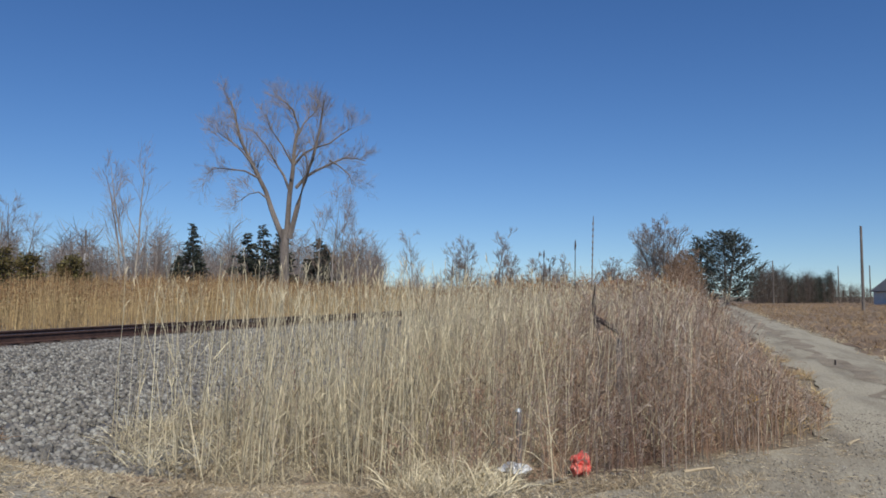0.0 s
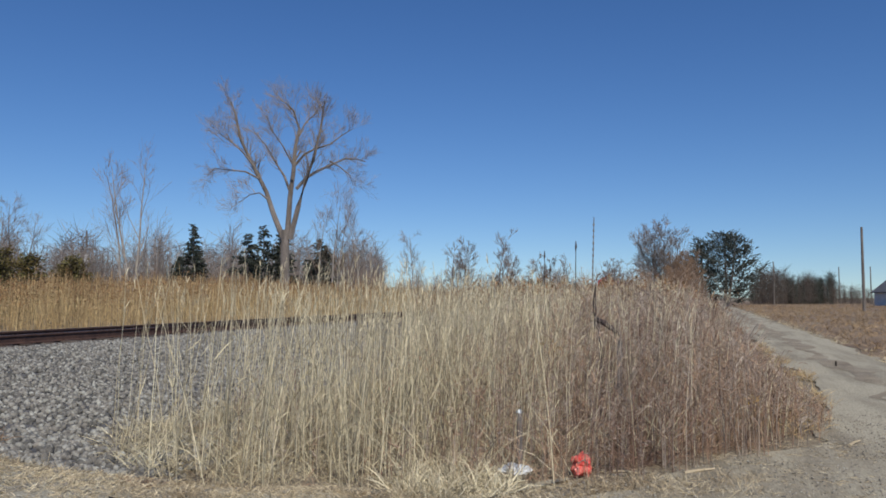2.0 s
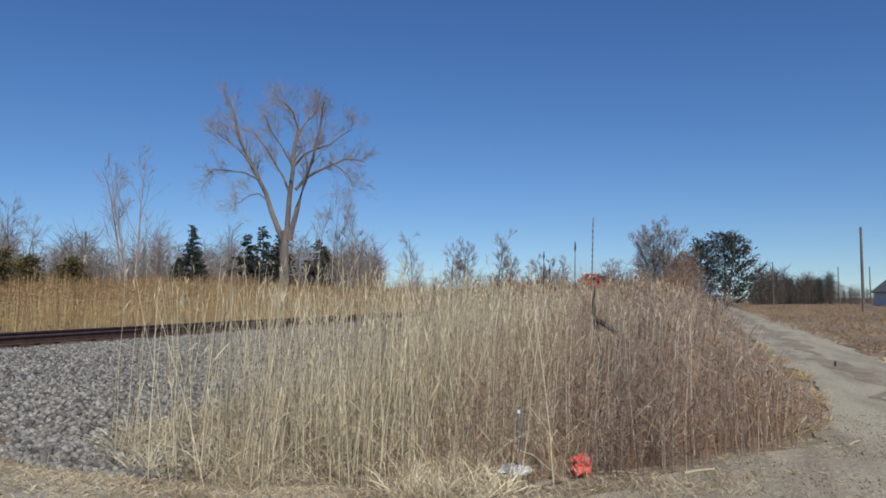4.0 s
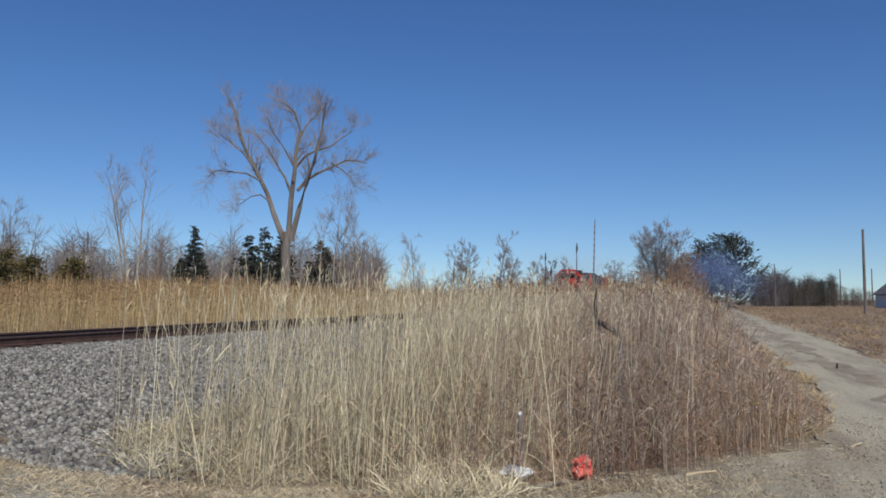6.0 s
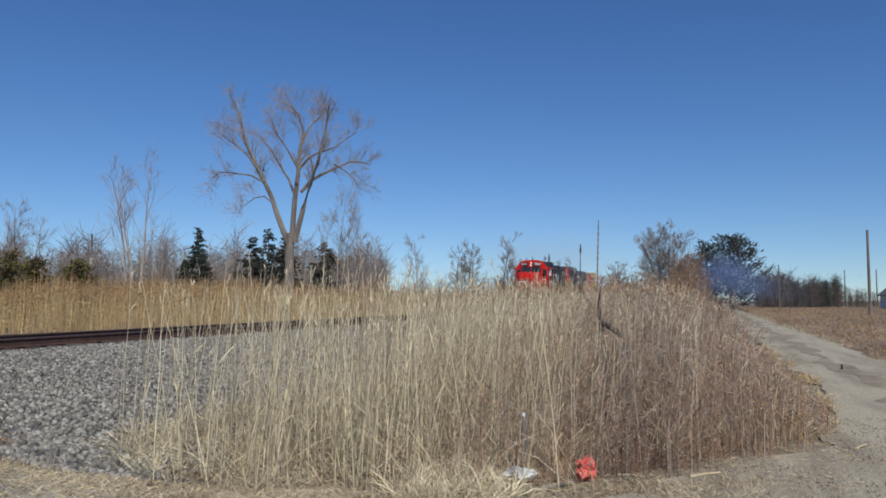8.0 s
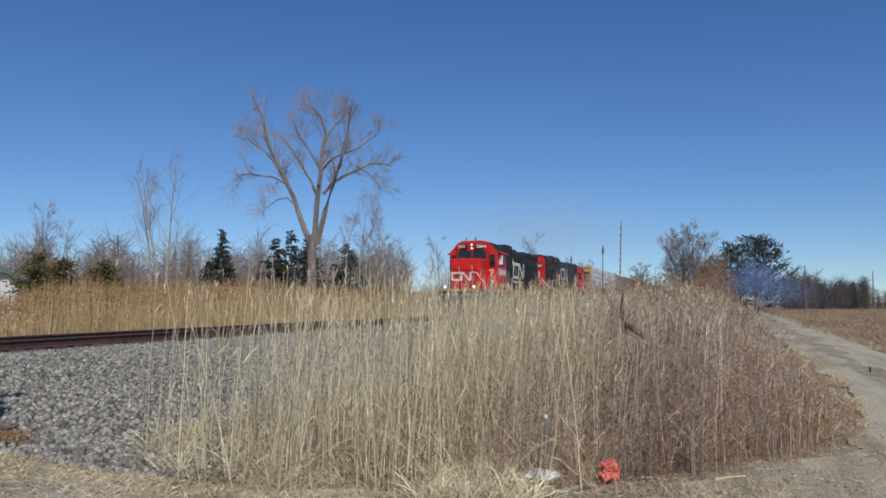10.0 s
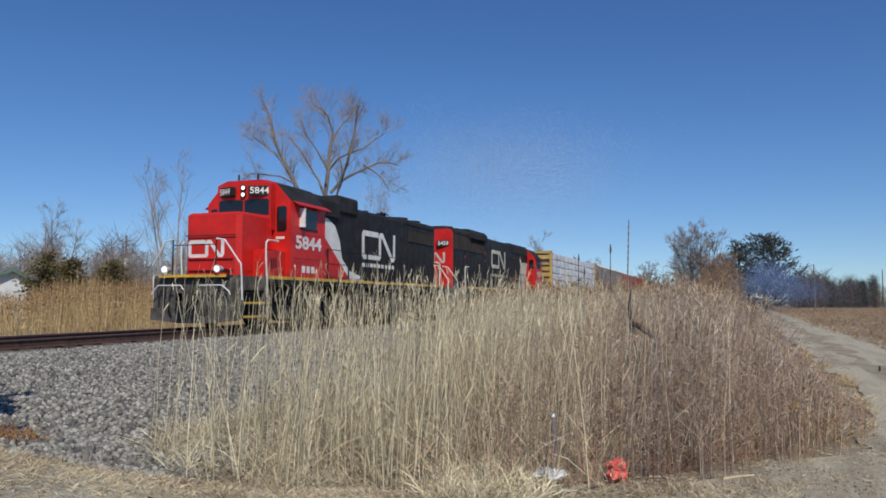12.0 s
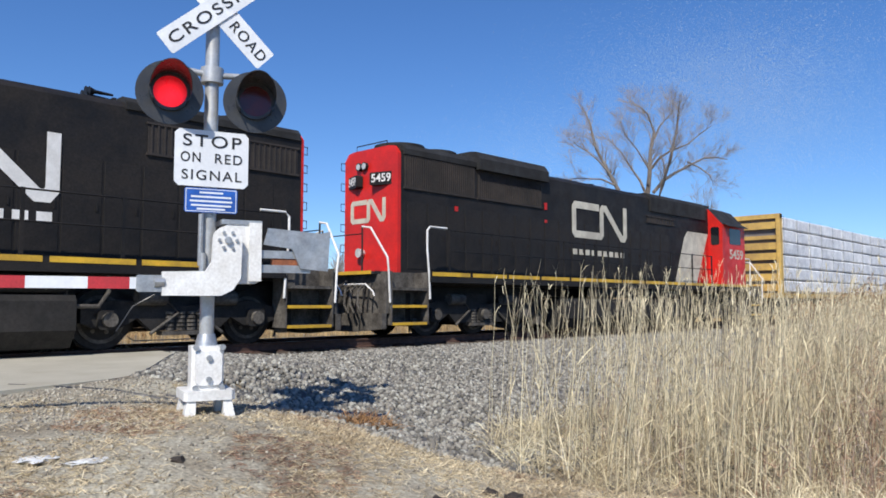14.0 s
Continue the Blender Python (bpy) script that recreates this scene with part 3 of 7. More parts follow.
tagged(new("roadside_weeds", fast_mesh("roadside_weeds", bushy(x, y, h, M["weed"], M["grey_weed"], 8, 0.008))), "dead brown weeds lining the dirt track", "weeds", kind="stuff")


# short dry grass and straw litter
def tufts(x, y, per, length, width, m, up=(0.25, 0.95), droop=0.9, up_by=0.0):
    k = np.repeat(np.arange(len(x)), per)
    root = on_ground(x, y)[k] + np.array([0, 0, up_by]) + np.concatenate([RNG.normal(0, length * 0.12, (len(k), 2)), np.zeros((len(k), 1))], 1)
    return [(*blades(root, unit(len(k), *up), length * RNG.uniform(0.5, 1.3, len(k)), width * RNG.uniform(0.7, 1.4, len(k)), RNG.uniform(0.1, droop, len(k))), m)]


x, y = scatter(5200, -6.2, 0.6, 3.6, 8.0, lambda x, y: np.abs(y - np.interp(x, [-6, -4.9, -4.2, -3.2, -1.7, -0.8, 0.2], [4.1, 4.05, 4.4, 4.8, 5.4, 6.0, 6.5])) < 0.24 + 0.3 * RNG.random(len(x)))
pieces = tufts(x, y, 10, 0.16, 0.0038, M["straw"], (0.3, 0.97))
x, y = scatter(520, -2.6, -1.2, 5.2, 6.9, lambda x, y: np.hypot(x + 1.8, y - 5.85) < 0.5)
pieces += tufts(x, y, 14, 0.40, 0.0045, M["reed"], (0.5, 0.99), 1.2)
# matted grass in patches over the verge
x, y = scatter(15000, -8.0, -1.4, 0.7, 5.5, lambda x, y: (y < verge_north(x) + 0.05) & (x > road_side(y) + 0.5) & (RNG.random(len(x)) < np.clip(0.30 + 0.75 * np.sin(x * 2.2 + 0.8 * np.sin(y * 1.9)) * np.sin(y * 2.6 + 0.5 * x) + 0.5 * step(3.4, 4.5, y) + 0.12 * (x + 5.6) + 0.4 * step(-5.0, -4.0, x), 0.03, 1)))
pieces += tufts(x, y, 9, 0.085, 0.0036, M["straw"], (0.02, 0.75), 0.6, 0.03)
x, y = scatter(900, -7.4, -1.4, 0.7, 5.0, lambda x, y: y < verge_north(x))
pieces += tufts(x, y, 5, 0.13, 0.0032, M["straw"], (0.02, 0.5), 0.6, 0.03)
x, y = scatter(2400, -1.5, 3.2, 5.0, 9, lambda x, y: RNG.random(len(x)) < np.clip(1.1 - x / 3, 0.1, 1))
pieces += tufts(x, y, 6, 0.08, 0.003, M["straw"], (0.0, 0.35), 0.4, 0.02)
x, y = scatter(1900, 0.0, 2.6, 8.5, 26, lambda x, y: (x < patch_east(y) + 0.25) & (x > patch_east(y) - 1.0) & (np.sin(x * 3.0 + y * 1.7) > -0.3))
pieces += tufts(x, y, 10, 0.36, 0.0045, M["far_reed"], (0.45, 0.98), 0.7)
x, y = scatter(6000, -7.0, -2.2, 1.0, 5.0, lambda x, y: (np.sin(x * 1.9 + 0.6) * np.sin(y * 2.9 + x) + 0.3 * np.sin(x * 7.0) * np.sin(y * 6.0 + 1) > 0.3) & (y < verge_north(x)))
pieces += tufts(x, y, 9, 0.07, 0.003, M["weed"], (0.0, 0.5), 0.5, 0.035)
x, y = scatter(70, -6.25, -5.85, 4.95, 5.4, lambda x, y: x < 0)
pieces += tufts(x, y, 9, 0.26, 0.006, M["plume"], (0.4, 0.98), 0.7)
# dead leaves and broken stalks at the feet of the reeds
x, y = scatter(6500, -6.6, 1.6, 5.1, 14.5, lambda x, y: (x > patch_west(y) + 0.15) & (x < patch_east(y) - 0.1) & (y > reed_front(x) + 0.05))
cut = x + RNG.normal(0, 0.7, len(x)) < -1.9
pieces += tufts(x[cut], y[cut], 8, 0.42, 0.0042, M["reed_leaf"], (0.4, 0.98), 0.6)
pieces += tufts(x[~cut], y[~cut], 9, 0.34, 0.0042, M["weed"], (0.3, 0.97), 0.7)
x, y = scatter(380, -6.4, 1.4, 5.3, 13, lambda x, y: (y > reed_front(x)) & (x > patch_west(y) + 0.1) & (x < patch_east(y) - 0.2))
pieces += tufts(x, y, 3, 1.0, 0.005, M["reed"], (0.6, 0.97), 0.4)
tagged(new("dry_grass", fast_mesh("dry_grass", pieces)), "short bleached dry grass and straw on the verge", "grass", kind="stuff")

x, y = scatter(20000, 4.6, 80, 10, 170, lambda x, y: (x > np.interp(y, [8, 20, 34, 63, 121, 300], [5.0, 4.7, 5.3, 6.0, 7.6, 12.2])) & (x < y * 0.42 + 2) & (RNG.random(len(x)) < np.clip(1.2 - y / 190, 0.25, 1)))
pieces = tufts(x, y, 7, 0.5, 0.016, M["field_grass"], (0.45, 0.98), 0.7)
x, y = scatter(900, 4.4, 8, 10, 80, lambda x, y: np.abs(x - np.interp(y, [8, 20, 34, 63, 121], [5.0, 4.6, 5.2, 5.9, 7.5])) < 0.35)
pieces += tufts(x, y, 8, 0.3, 0.012, M["straw"], (0.3, 0.95), 0.8)
x, y = scatter(3500, -100, -30, 30, 190, lambda x, y: y > -x * 0.35)
pieces += tufts(x, y, 7, 0.7, 0.03, M["field_grass"], (0.45, 0.98), 0.7)
tagged(new("field_grass", fast_mesh("field_grass", pieces)), "rough brown grass over the open field", "grass", kind="stuff")

# ---- trees ----


def polar(b, d):
    """A place on the ground at bearing b (degrees right of +y) and distance d from the camera's stand."""
    x, y = d * math.sin(radians(b)), d * math.cos(radians(b))
    return Vector((x, y, float(gz(x, y))))


class Limbs:
    """Grows tapering limbs and collects them as three to six sided tubes in arrays."""

    def __init__(self, seed):
        self.r = random.Random(seed)
        self.thick, self.thin = Geo(), Geo()

    def limb(self, p, d, length, r, depth, curve=0.25, rise=0.12, kids=(3, 5), spread=0.75, ratio=0.62, tip=0.3, min_r=0.006):
        q, pts, rad = Vector(p), [Vector(p)], [r]
        d = Vector(d).normalized()
        segs = 5 if depth > 2 else 3 if depth > 0 else 2
        for i in range(segs):
            d = (d + Vector((self.r.gauss(0, curve), self.r.gauss(0, curve), self.r.gauss(0, curve) + rise)) / segs).normalized()
            q = q + d * length / segs
            pts.append(q.copy())
            rad.append(max(r * (1 - (1 - tip) * (i + 1) / segs), min_r))
        (self.thick if r > 0.035 else self.thin).tube(pts, rad, 7 if r > 0.12 else 5 if r > 0.035 else 3, cap=False)
        if depth > 0:
            for k in range(self.r.randint(*kids)):
                s = self.r.uniform(0.42 if depth > 3 else 0.3, 1.0)
                i = min(int(s * segs), segs - 1)
                o = pts[i].lerp(pts[i + 1], s * segs - i)
                dd = (pts[i + 1] - pts[i]).normalized()
                a = dd.orthogonal().normalized()
                a.rotate(Matrix.Rotation(self.r.uniform(0, math.tau), 3, dd))
                way = dd * (1 - spread * 0.45) + a * spread * self.r.uniform(0.6, 1.2)
                self.limb(o, way, length * ratio * self.r.uniform(0.7, 1.2), max(rad[i] * 0.46, min_r), depth - 1, curve, rise, kids, spread, ratio, tip, min_r)
        return pts

    def tree(self, name, place, label, bark, twig, turn=0):
        ob = tagged(new(name), label, "tree")
        ob.location = place
        ob.rotation_euler.z = turn
        part("trunk", self.thick, bark, ob, smooth=True)
        if self.thin.v:
            part("crown", self.thin, twig, ob)
        return ob


def bare_tree(name, place, height, label, seed, bark, twig, stems_=1, spread=0.5, kids=9, lean=0.05, r=None, min_r=0.006):
    """Upright stems with ascending limbs that end in fine twigs."""
    L = Limbs(seed)
    r = r or height * 0.012
    for i in range(stems_):
        a = i * math.tau / stems_ + L.r.random()
        d = Vector((math.cos(a) * lean, math.sin(a) * lean, 1)).normalized()
        n, top = 6, height * L.r.uniform(0.82, 1.0)
        p, pts = Vector((0.12 * math.cos(a) * stems_, 0.12 * math.sin(a) * stems_, -0.2)), []
        for k in range(n + 1):
            pts.append(p.copy())
            d = (d + Vector((L.r.gauss(0, 0.07), L.r.gauss(0, 0.07), 0.05))).normalized()
            p = p + d * top / n
        rad = [max(r * (1 - 0.9 * k / n), min_r) for k in range(n + 1)]
        L.thick.tube(pts, rad, 6, cap=False)
        for k in range(kids):
            s = (0.22 + 0.76 * (k + L.r.random()) / kids) * n
            j = min(int(s), n - 1)
            w = L.r.uniform(0, math.tau)
            way = Vector((math.cos(w) * spread, math.sin(w) * spread, L.r.uniform(0.5, 0.95)))
            L.limb(pts[j].lerp(pts[j + 1], s - j), way, height * L.r.uniform(0.14, 0.26) * (1.15 - 0.6 * s / n), max(rad[j] * 0.5, min_r), 2, 0.22, 0.2, (4, 6), 0.5, 0.62, 0.25, min_r)
    return L.tree(name, place, label, bark, twig, 0)


def big_tree():
    """The spreading tree: a stout trunk forking low into one limb leaning west and several steep ones."""
    L = Limbs(11)
    side = Vector((math.cos(radians(28.5)), math.sin(radians(28.5)), 0))
    back = Vector((-side.y, side.x, 0))
    L.thick.tube([(0, 0, -0.3), (0, 0, 0.6), tuple(side * -0.05 + Vector((0, 0, 3.0))), tuple(side * -0.05 + Vector((0, 0, 6.3)))], [0.52, 0.42, 0.37, 0.30], 10)
    for r, b, way in ((0.23, 0.10, ((-0.18, 5.6), (-1.0, 7.6), (-1.5, 9.1), (-2.4, 10.8), (-3.5, 13.0), (-4.0, 15.1), (-4.3, 15.9))),
                      (0.09, -0.2, ((-2.3, 10.6), (-3.2, 11.7), (-4.0, 12.4), (-5.0, 13.0))),
                      (0.08, 0.1, ((-2.1, 10.1), (-3.1, 10.6), (-4.3, 10.7), (-5.4, 10.8), (-5.9, 10.3))),
                      (0.07, -0.1, ((-1.4, 8.5), (-2.0, 8.95), (-2.7, 8.8), (-3.6, 8.1))),
                      (0.22, -0.05, ((0.1, 5.8), (0.27, 8.7), (0.5, 10.6), (0.6, 12.4), (0.9, 13.8), (0.45, 15.1), (-0.2, 15.7))),
                      (0.09, 0.1, ((0.88, 13.5), (1.3, 14.4), (1.7, 14.9), (2.3, 15.5))),
                      (0.12, 0.25, ((0.3, 9.2), (-0.2, 10.5), (-0.8, 11.4), (-1.6, 12.8), (-2.6, 14.0))),
                      (0.07, -0.25, ((0.5, 10.8), (-0.3, 12.2), (-1.15, 13.3), (-1.5, 14.2))),
                      (0.22, -0.15, ((0.3, 5.6), (0.9, 8.0), (1.4, 9.8), (2.0, 11.5), (2.5, 13.7), (2.75, 15.6))),
                      (0.14, 0.2, ((0.75, 9.5), (1.5, 10.4), (2.3, 10.9), (3.3, 11.4), (4.5, 12.0), (5.4, 12.0), (6.2, 11.8))),
                      (0.11, 0.05, ((0.55, 11.1), (1.3, 12.0), (2.0, 12.4), (3.3, 12.9), (4.2, 13.6), (5.0, 14.1))),
                      (0.07, -0.2, ((3.2, 11.3), (4.0, 10.9), (4.7, 10.3), (5.0, 9.6)))):
        pts = [side * x + back * (b * (z - 4.6) + L.r.uniform(-0.15, 0.15)) + Vector((0, 0, z)) for x, z in way]
        n = len(pts)
        rad = [r * (1 - 0.78 * i / (n - 1)) for i in range(n)]
        L.thick.tube(pts, rad, 7, cap=False)
        for k in range(int(10 + 24 * r / 0.2)):
            s = L.r.uniform(0.28, 1.0) ** 0.8 * (n - 1)
            i = min(int(s), n - 2)
            d = (pts[i + 1] - pts[i]).normalized()
            a = d.orthogonal().normalized()
            a.rotate(Matrix.Rotation(L.r.uniform(0, math.tau), 3, d))
            L.limb(pts[i].lerp(pts[i + 1], s - i), d * 0.7 + a * L.r.uniform(0.4, 0.9) + Vector((0, 0, 0.2)), L.r.uniform(0.7, 1.6), max(rad[i] * 0.26, 0.011), 2, 0.32, 0.25, (4, 6), 0.55, 0.62, 0.25, 0.0044)
    tree_ = L.tree("large_bare_tree", polar(-29.2, 55), "large leafless tree with a forked grey trunk and spreading limbs", M["bark"], M["tan_twig"])
    tree_.scale = (0.93, 0.93, 0.965)
    return tree_


big_tree()
bare_tree("bare_tree", polar(-39.9, 62), 12.8, "slender leafless tree with upright grey limbs", 21, M["pale_bark"], M["twig"], 3, 0.32, 9, 0.10, 0.12)
bare_tree("bare_tree", polar(-47.3, 70), 9.2, "leafless tree with dense grey twigs", 22, M["bark"], M["haze_twig"], 3, 0.6, 16, 0.07, 0.11)
for b, d, hh, sd, st in ((-25.6, 62, 10.4, 31, 2), (-26.9, 66, 10.0, 32, 1), (-23.9, 60, 8.8, 33, 1), (-24.9, 63, 7.0, 34, 2)):
    bare_tree("bare_tree", polar(b, d), hh, "thin leafless tree with pale grey branches", sd, M["pale_bark"], M["twig"], st, 0.4, 12, 0.04, 0.085)
bare_tree("bare_tree", polar(-20.0, 75), 8.9, "leafless tree with fine pale twigs", 41, M["pale_bark"], M["twig"], 1, 0.8, 22, 0.02, 0.09)
for b, d, hh, sd in ((-17.0, 80, 7.6, 42), (-15.9, 80, 7.2, 43), (-13.6, 78, 8.3, 44), (-12.9, 82, 6.4, 45), (-12.0, 85, 5.8, 46), (-9.6, 90, 6.2, 47), (-8.9, 92, 6.4, 48), (-10.7, 95, 5.4, 49), (-16.4, 84, 6.6, 50)):
    bare_tree("bare_tree", polar(b, d), hh, "small leafless tree with crooked grey branches", sd, M["bark"], M["haze_twig"], 1 + sd % 2, 0.7, 16, 0.07, 0.11, 0.011)
bare_tree("bare_tree", polar(-1.6, 128), 13.4, "broad leafless tree with a dense grey-brown crown", 51, M["bark"], M["haze_twig"], 5, 0.95, 34, 0.13, 0.19, 0.016)
bare_tree("bare_tree", polar(-0.1, 122), 8.6, "leafless tree with a dense brown crown", 52, M["bark"], M["red_twig"], 6, 0.95, 30, 0.22, 0.13, 0.016)
bare_tree("bare_tree", polar(-4.9, 140), 7.6, "small leafless tree with grey twigs", 53, M["bark"], M["haze_twig"], 4, 0.8, 20, 0.16, 0.10, 0.014)


def conifer(name, place, height, radius, label, seed, leaf, shape=1.0, gaps=0.0, clump=0.5, levels=26, trunk_to=1.0, size=0.22, pitch=-0.15, per=34):
    """A trunk with whorls of boughs that carry sprays of needles."""
    r = random.Random(seed)
    ob = tagged(new(name), label, "tree")
    ob.location = place
    g = Geo()
    g.tube([(0, 0, -0.3), (0.05, 0, height * 0.5), (0, 0, height * 0.97)], [height * 0.018 + 0.05, height * 0.012, 0.02], 7)
    roots, ways = [], []
    for i in range(levels):
        s = (i + 0.5) / levels
        z = height * (0.06 + 0.92 * s)
        for k in range(7 if s < 0.7 else 5):
            if r.random() < gaps:
                continue
            a = r.uniform(0, math.tau)
            rad = radius * max((1 - s) ** shape, 0.06) * r.uniform(0.65, 1.1)
            d = Vector((math.cos(a), math.sin(a), pitch * (0.1 + 1.3 * s) + r.uniform(-0.1, 0.15)))
            p0 = Vector((0, 0, z))
            g.tube([p0, p0 + d * rad * 0.5, p0 + d * rad + Vector((0, 0, 0.12 * rad))], [0.03 + 0.004 * height * (1 - s), 0.02, 0.008], 3, cap=False)
            m = max(6, int(per * rad / radius) + 5)
            for j in range(m):
                t = r.uniform(0.15, 1.05)
                roots.append(p0 + d * rad * t + Vector((r.gauss(0, 0.16), r.gauss(0, 0.16), r.gauss(0, 0.10))) * clump * (0.5 + t))
                ways.append((d + Vector((r.gauss(0, 0.7), r.gauss(0, 0.7), r.gauss(0.1, 0.6)))).normalized())
    part("trunk", g, M["bark"], ob)
    n = len(roots)
    v, f = blades(np.array(roots), np.array(ways), size * RNG.uniform(0.7, 1.5, n), size * RNG.uniform(0.35, 0.6, n), RNG.uniform(-0.2, 0.6, n))
    part("crown", fast_mesh("crown", [(v, f, leaf)]), [], ob)
    return ob


conifer("spruce_tree", polar(-35.7, 78), 8.6, 2.5, "dark green spruce with a pointed top", 61, M["needle"], 0.95, 0.0, 0.5, 34, size=0.22, per=60)
conifer("spruce_tree", polar(-36.6, 84), 5.6, 1.5, "small dark green spruce with drooping boughs", 62, M["needle"], 0.8, 0, 0.7, 20, size=0.3)
for b, d, hh, rr, sd in ((-31.9, 76, 7.6, 2.7, 63), (-30.8, 80, 8.8, 2.5, 64), (-29.6, 82, 8.4, 2.4, 65), (-26.6, 74, 7.0, 2.6, 66)):
    conifer("spruce_tree", polar(b, d), hh, rr, "dark ragged spruce behind bare trees", sd, M["needle"], 0.7, 0.25, 0.8, 22, size=0.34)
for b, d, hh, rr, sd in ((-47.6, 48, 3.9, 1.6, 71), (-46.1, 50, 3.7, 1.4, 72), (-43.3, 50, 3.7, 1.25, 73), (-43.9, 52, 3.3, 1.1, 74)):
    conifer("cedar_bush", polar(b, d), hh, rr, "low olive-green cedar bush", sd, M["cedar"], 0.45, 0, 0.8, 16, size=0.16, pitch=0.5, per=60)
def pine(place, height, label, seed, tops):
    """A broad pine: upswept boughs, each ending in feathery plumes of needles, with sky between them."""
    r = random.Random(seed)
    ob = tagged(new("white_pine"), label, "tree")
    ob.location = place
    g, roots, ways = Geo(), [], []
    for dx, hh, reach, n in tops:
        g.tube([(dx * 0.15, 0, -0.3), (dx * 0.6, 0, hh * 0.45), (dx, 0, hh * 0.97)], [0.26, 0.17, 0.03], 7)
        for i in range(n):
            s = (i + r.random()) / n
            z = hh * (0.05 + 0.90 * s)
            a = i * 2.4 + r.uniform(-0.3, 0.3)
            span = reach * min(1.0, 0.72 + 0.9 * s) * (1 - max(s - 0.35, 0) / 0.65 * 0.80) * r.uniform(0.75, 1.12)
            rise = 0.10 + 0.75 * s + r.uniform(-0.08, 0.12)
            p0 = Vector((dx * min(1, 0.3 + s), 0, z))
            d = Vector((math.cos(a), math.sin(a), rise * 0.55))
            pts = [p0, p0 + d * span * 0.5, p0 + d * span + Vector((0, 0, 0.22 * span))]
            g.tube(pts, [0.06, 0.04, 0.012], 4, cap=False)
            for j in range(int(46 + 62 * span / reach)):
                t = r.uniform(0.25, 1.06) ** 0.8
                q = pts[0].lerp(pts[1], t * 2) if t < 0.5 else pts[1].lerp(pts[2], t * 2 - 1)
                w = 0.22 + 0.30 * math.sin(min(t, 1) * math.pi * 0.8)
                roots.append(q + Vector((r.gauss(0, w), r.gauss(0, w), r.gauss(0.06, w * 0.55))))
                ways.append((d * 0.9 + Vector((r.gauss(0, 0.45), r.gauss(0, 0.45), abs(r.gauss(0.35, 0.35))))).normalized())
    part("trunk", g, M["bark"], ob)
    n = len(roots)
    v, f = blades(np.array(roots), np.array(ways), RNG.uniform(0.4, 0.85, n), RNG.uniform(0.08, 0.17, n), RNG.uniform(-0.2, 0.3, n))
    part("crown", fast_mesh("crown", [(v, f, M["pine"])]), [], ob)


pine(polar(2.85, 135), 12.2, "large dark pine with upswept feathery boughs", 81, ((0.0, 12.2, 6.0, 44), (1.7, 11.9, 4.6, 26)))
pine(polar(1.25, 138), 11.2, "dark pine with sparse upswept boughs", 82, ((0.0, 11.4, 3.2, 34),))


# far woods: thin bare saplings in rows
def woods(name, label, b0, b1, d0, d1, h0, h1, n, mat_, seed, twigs=46, wave=0.12, fall=None):
    r = random.Random(seed)
    bb = RNG.uniform(b0, b1, n)
    dd = RNG.uniform(d0, d1, n)
    x, y = dd * np.sin(np.radians(bb)), dd * np.cos(np.radians(bb))
    h = RNG.uniform(h0, h1, n) * (0.9 + wave * np.sin(bb * 1.3 + 1) + 0.5 * wave * np.sin(bb * 4.1))
    if fall:
        h = h * np.interp(bb, *fall)
    v, f, p = stems(on_ground(x, y), h, wind(n, 3), RNG.uniform(0, 0.08, n), h * 0.009, h * 0.002, 4)
    out = [(v, f, mat_)]
    k = np.repeat(np.arange(n), twigs)
    s = RNG.uniform(0.03, 1.0, len(k))
    i = np.minimum((s * 3).astype(int), 2)
    w = (s * 3 - i)[:, None]
    root = p[k, i] * (1 - w) + p[k, i + 1] * w
    out.append((*blades(root, unit(len(k), 0.2, 0.9), h[k] * RNG.uniform(0.1, 0.36, len(k)), h[k] * RNG.uniform(0.003, 0.009, len(k)), RNG.uniform(-0.4, 0.3, len(k))), mat_))
    return tagged(new(name, fast_mesh(name, out)), label, "woods", kind="stuff")


woods("far_woods", "grey leafless woods behind the reed bank", -52, -22, 95, 140, 5.2, 9.4, 1750, M["haze_twig"], 1, 34)
woods("thicket", "low reddish-brown thicket behind the reeds", -46, -20, 64, 84, 1.8, 3.6, 650, M["red_twig"], 2, 42)
woods("brush", "leafless brush behind the railway", -21, -6, 80, 120, 2.2, 4.0, 420, M["haze_twig"], 3, 50)
woods("far_brush", "leafless brown brush by the dirt track", -4, 1.5, 70, 120, 3.0, 5.2, 150, M["red_twig"], 4, 60)
woods("far_brush_field", "dark brown brush at the end of the field", 4.4, 16, 170, 230, 4.6, 8.4, 620, M["brown_wood"], 5, 62, 0.08, ([4.4, 5.2, 7.2, 9.0, 10.4, 16], [0.75, 1.05, 1.05, 0.82, 0.5, 0.42]))
woods("far_conifers", "dark conifer woods at the end of the field", 6.6, 9.6, 185, 240, 4.6, 7.4, 160, M["needle"], 6, 120, 0.10)

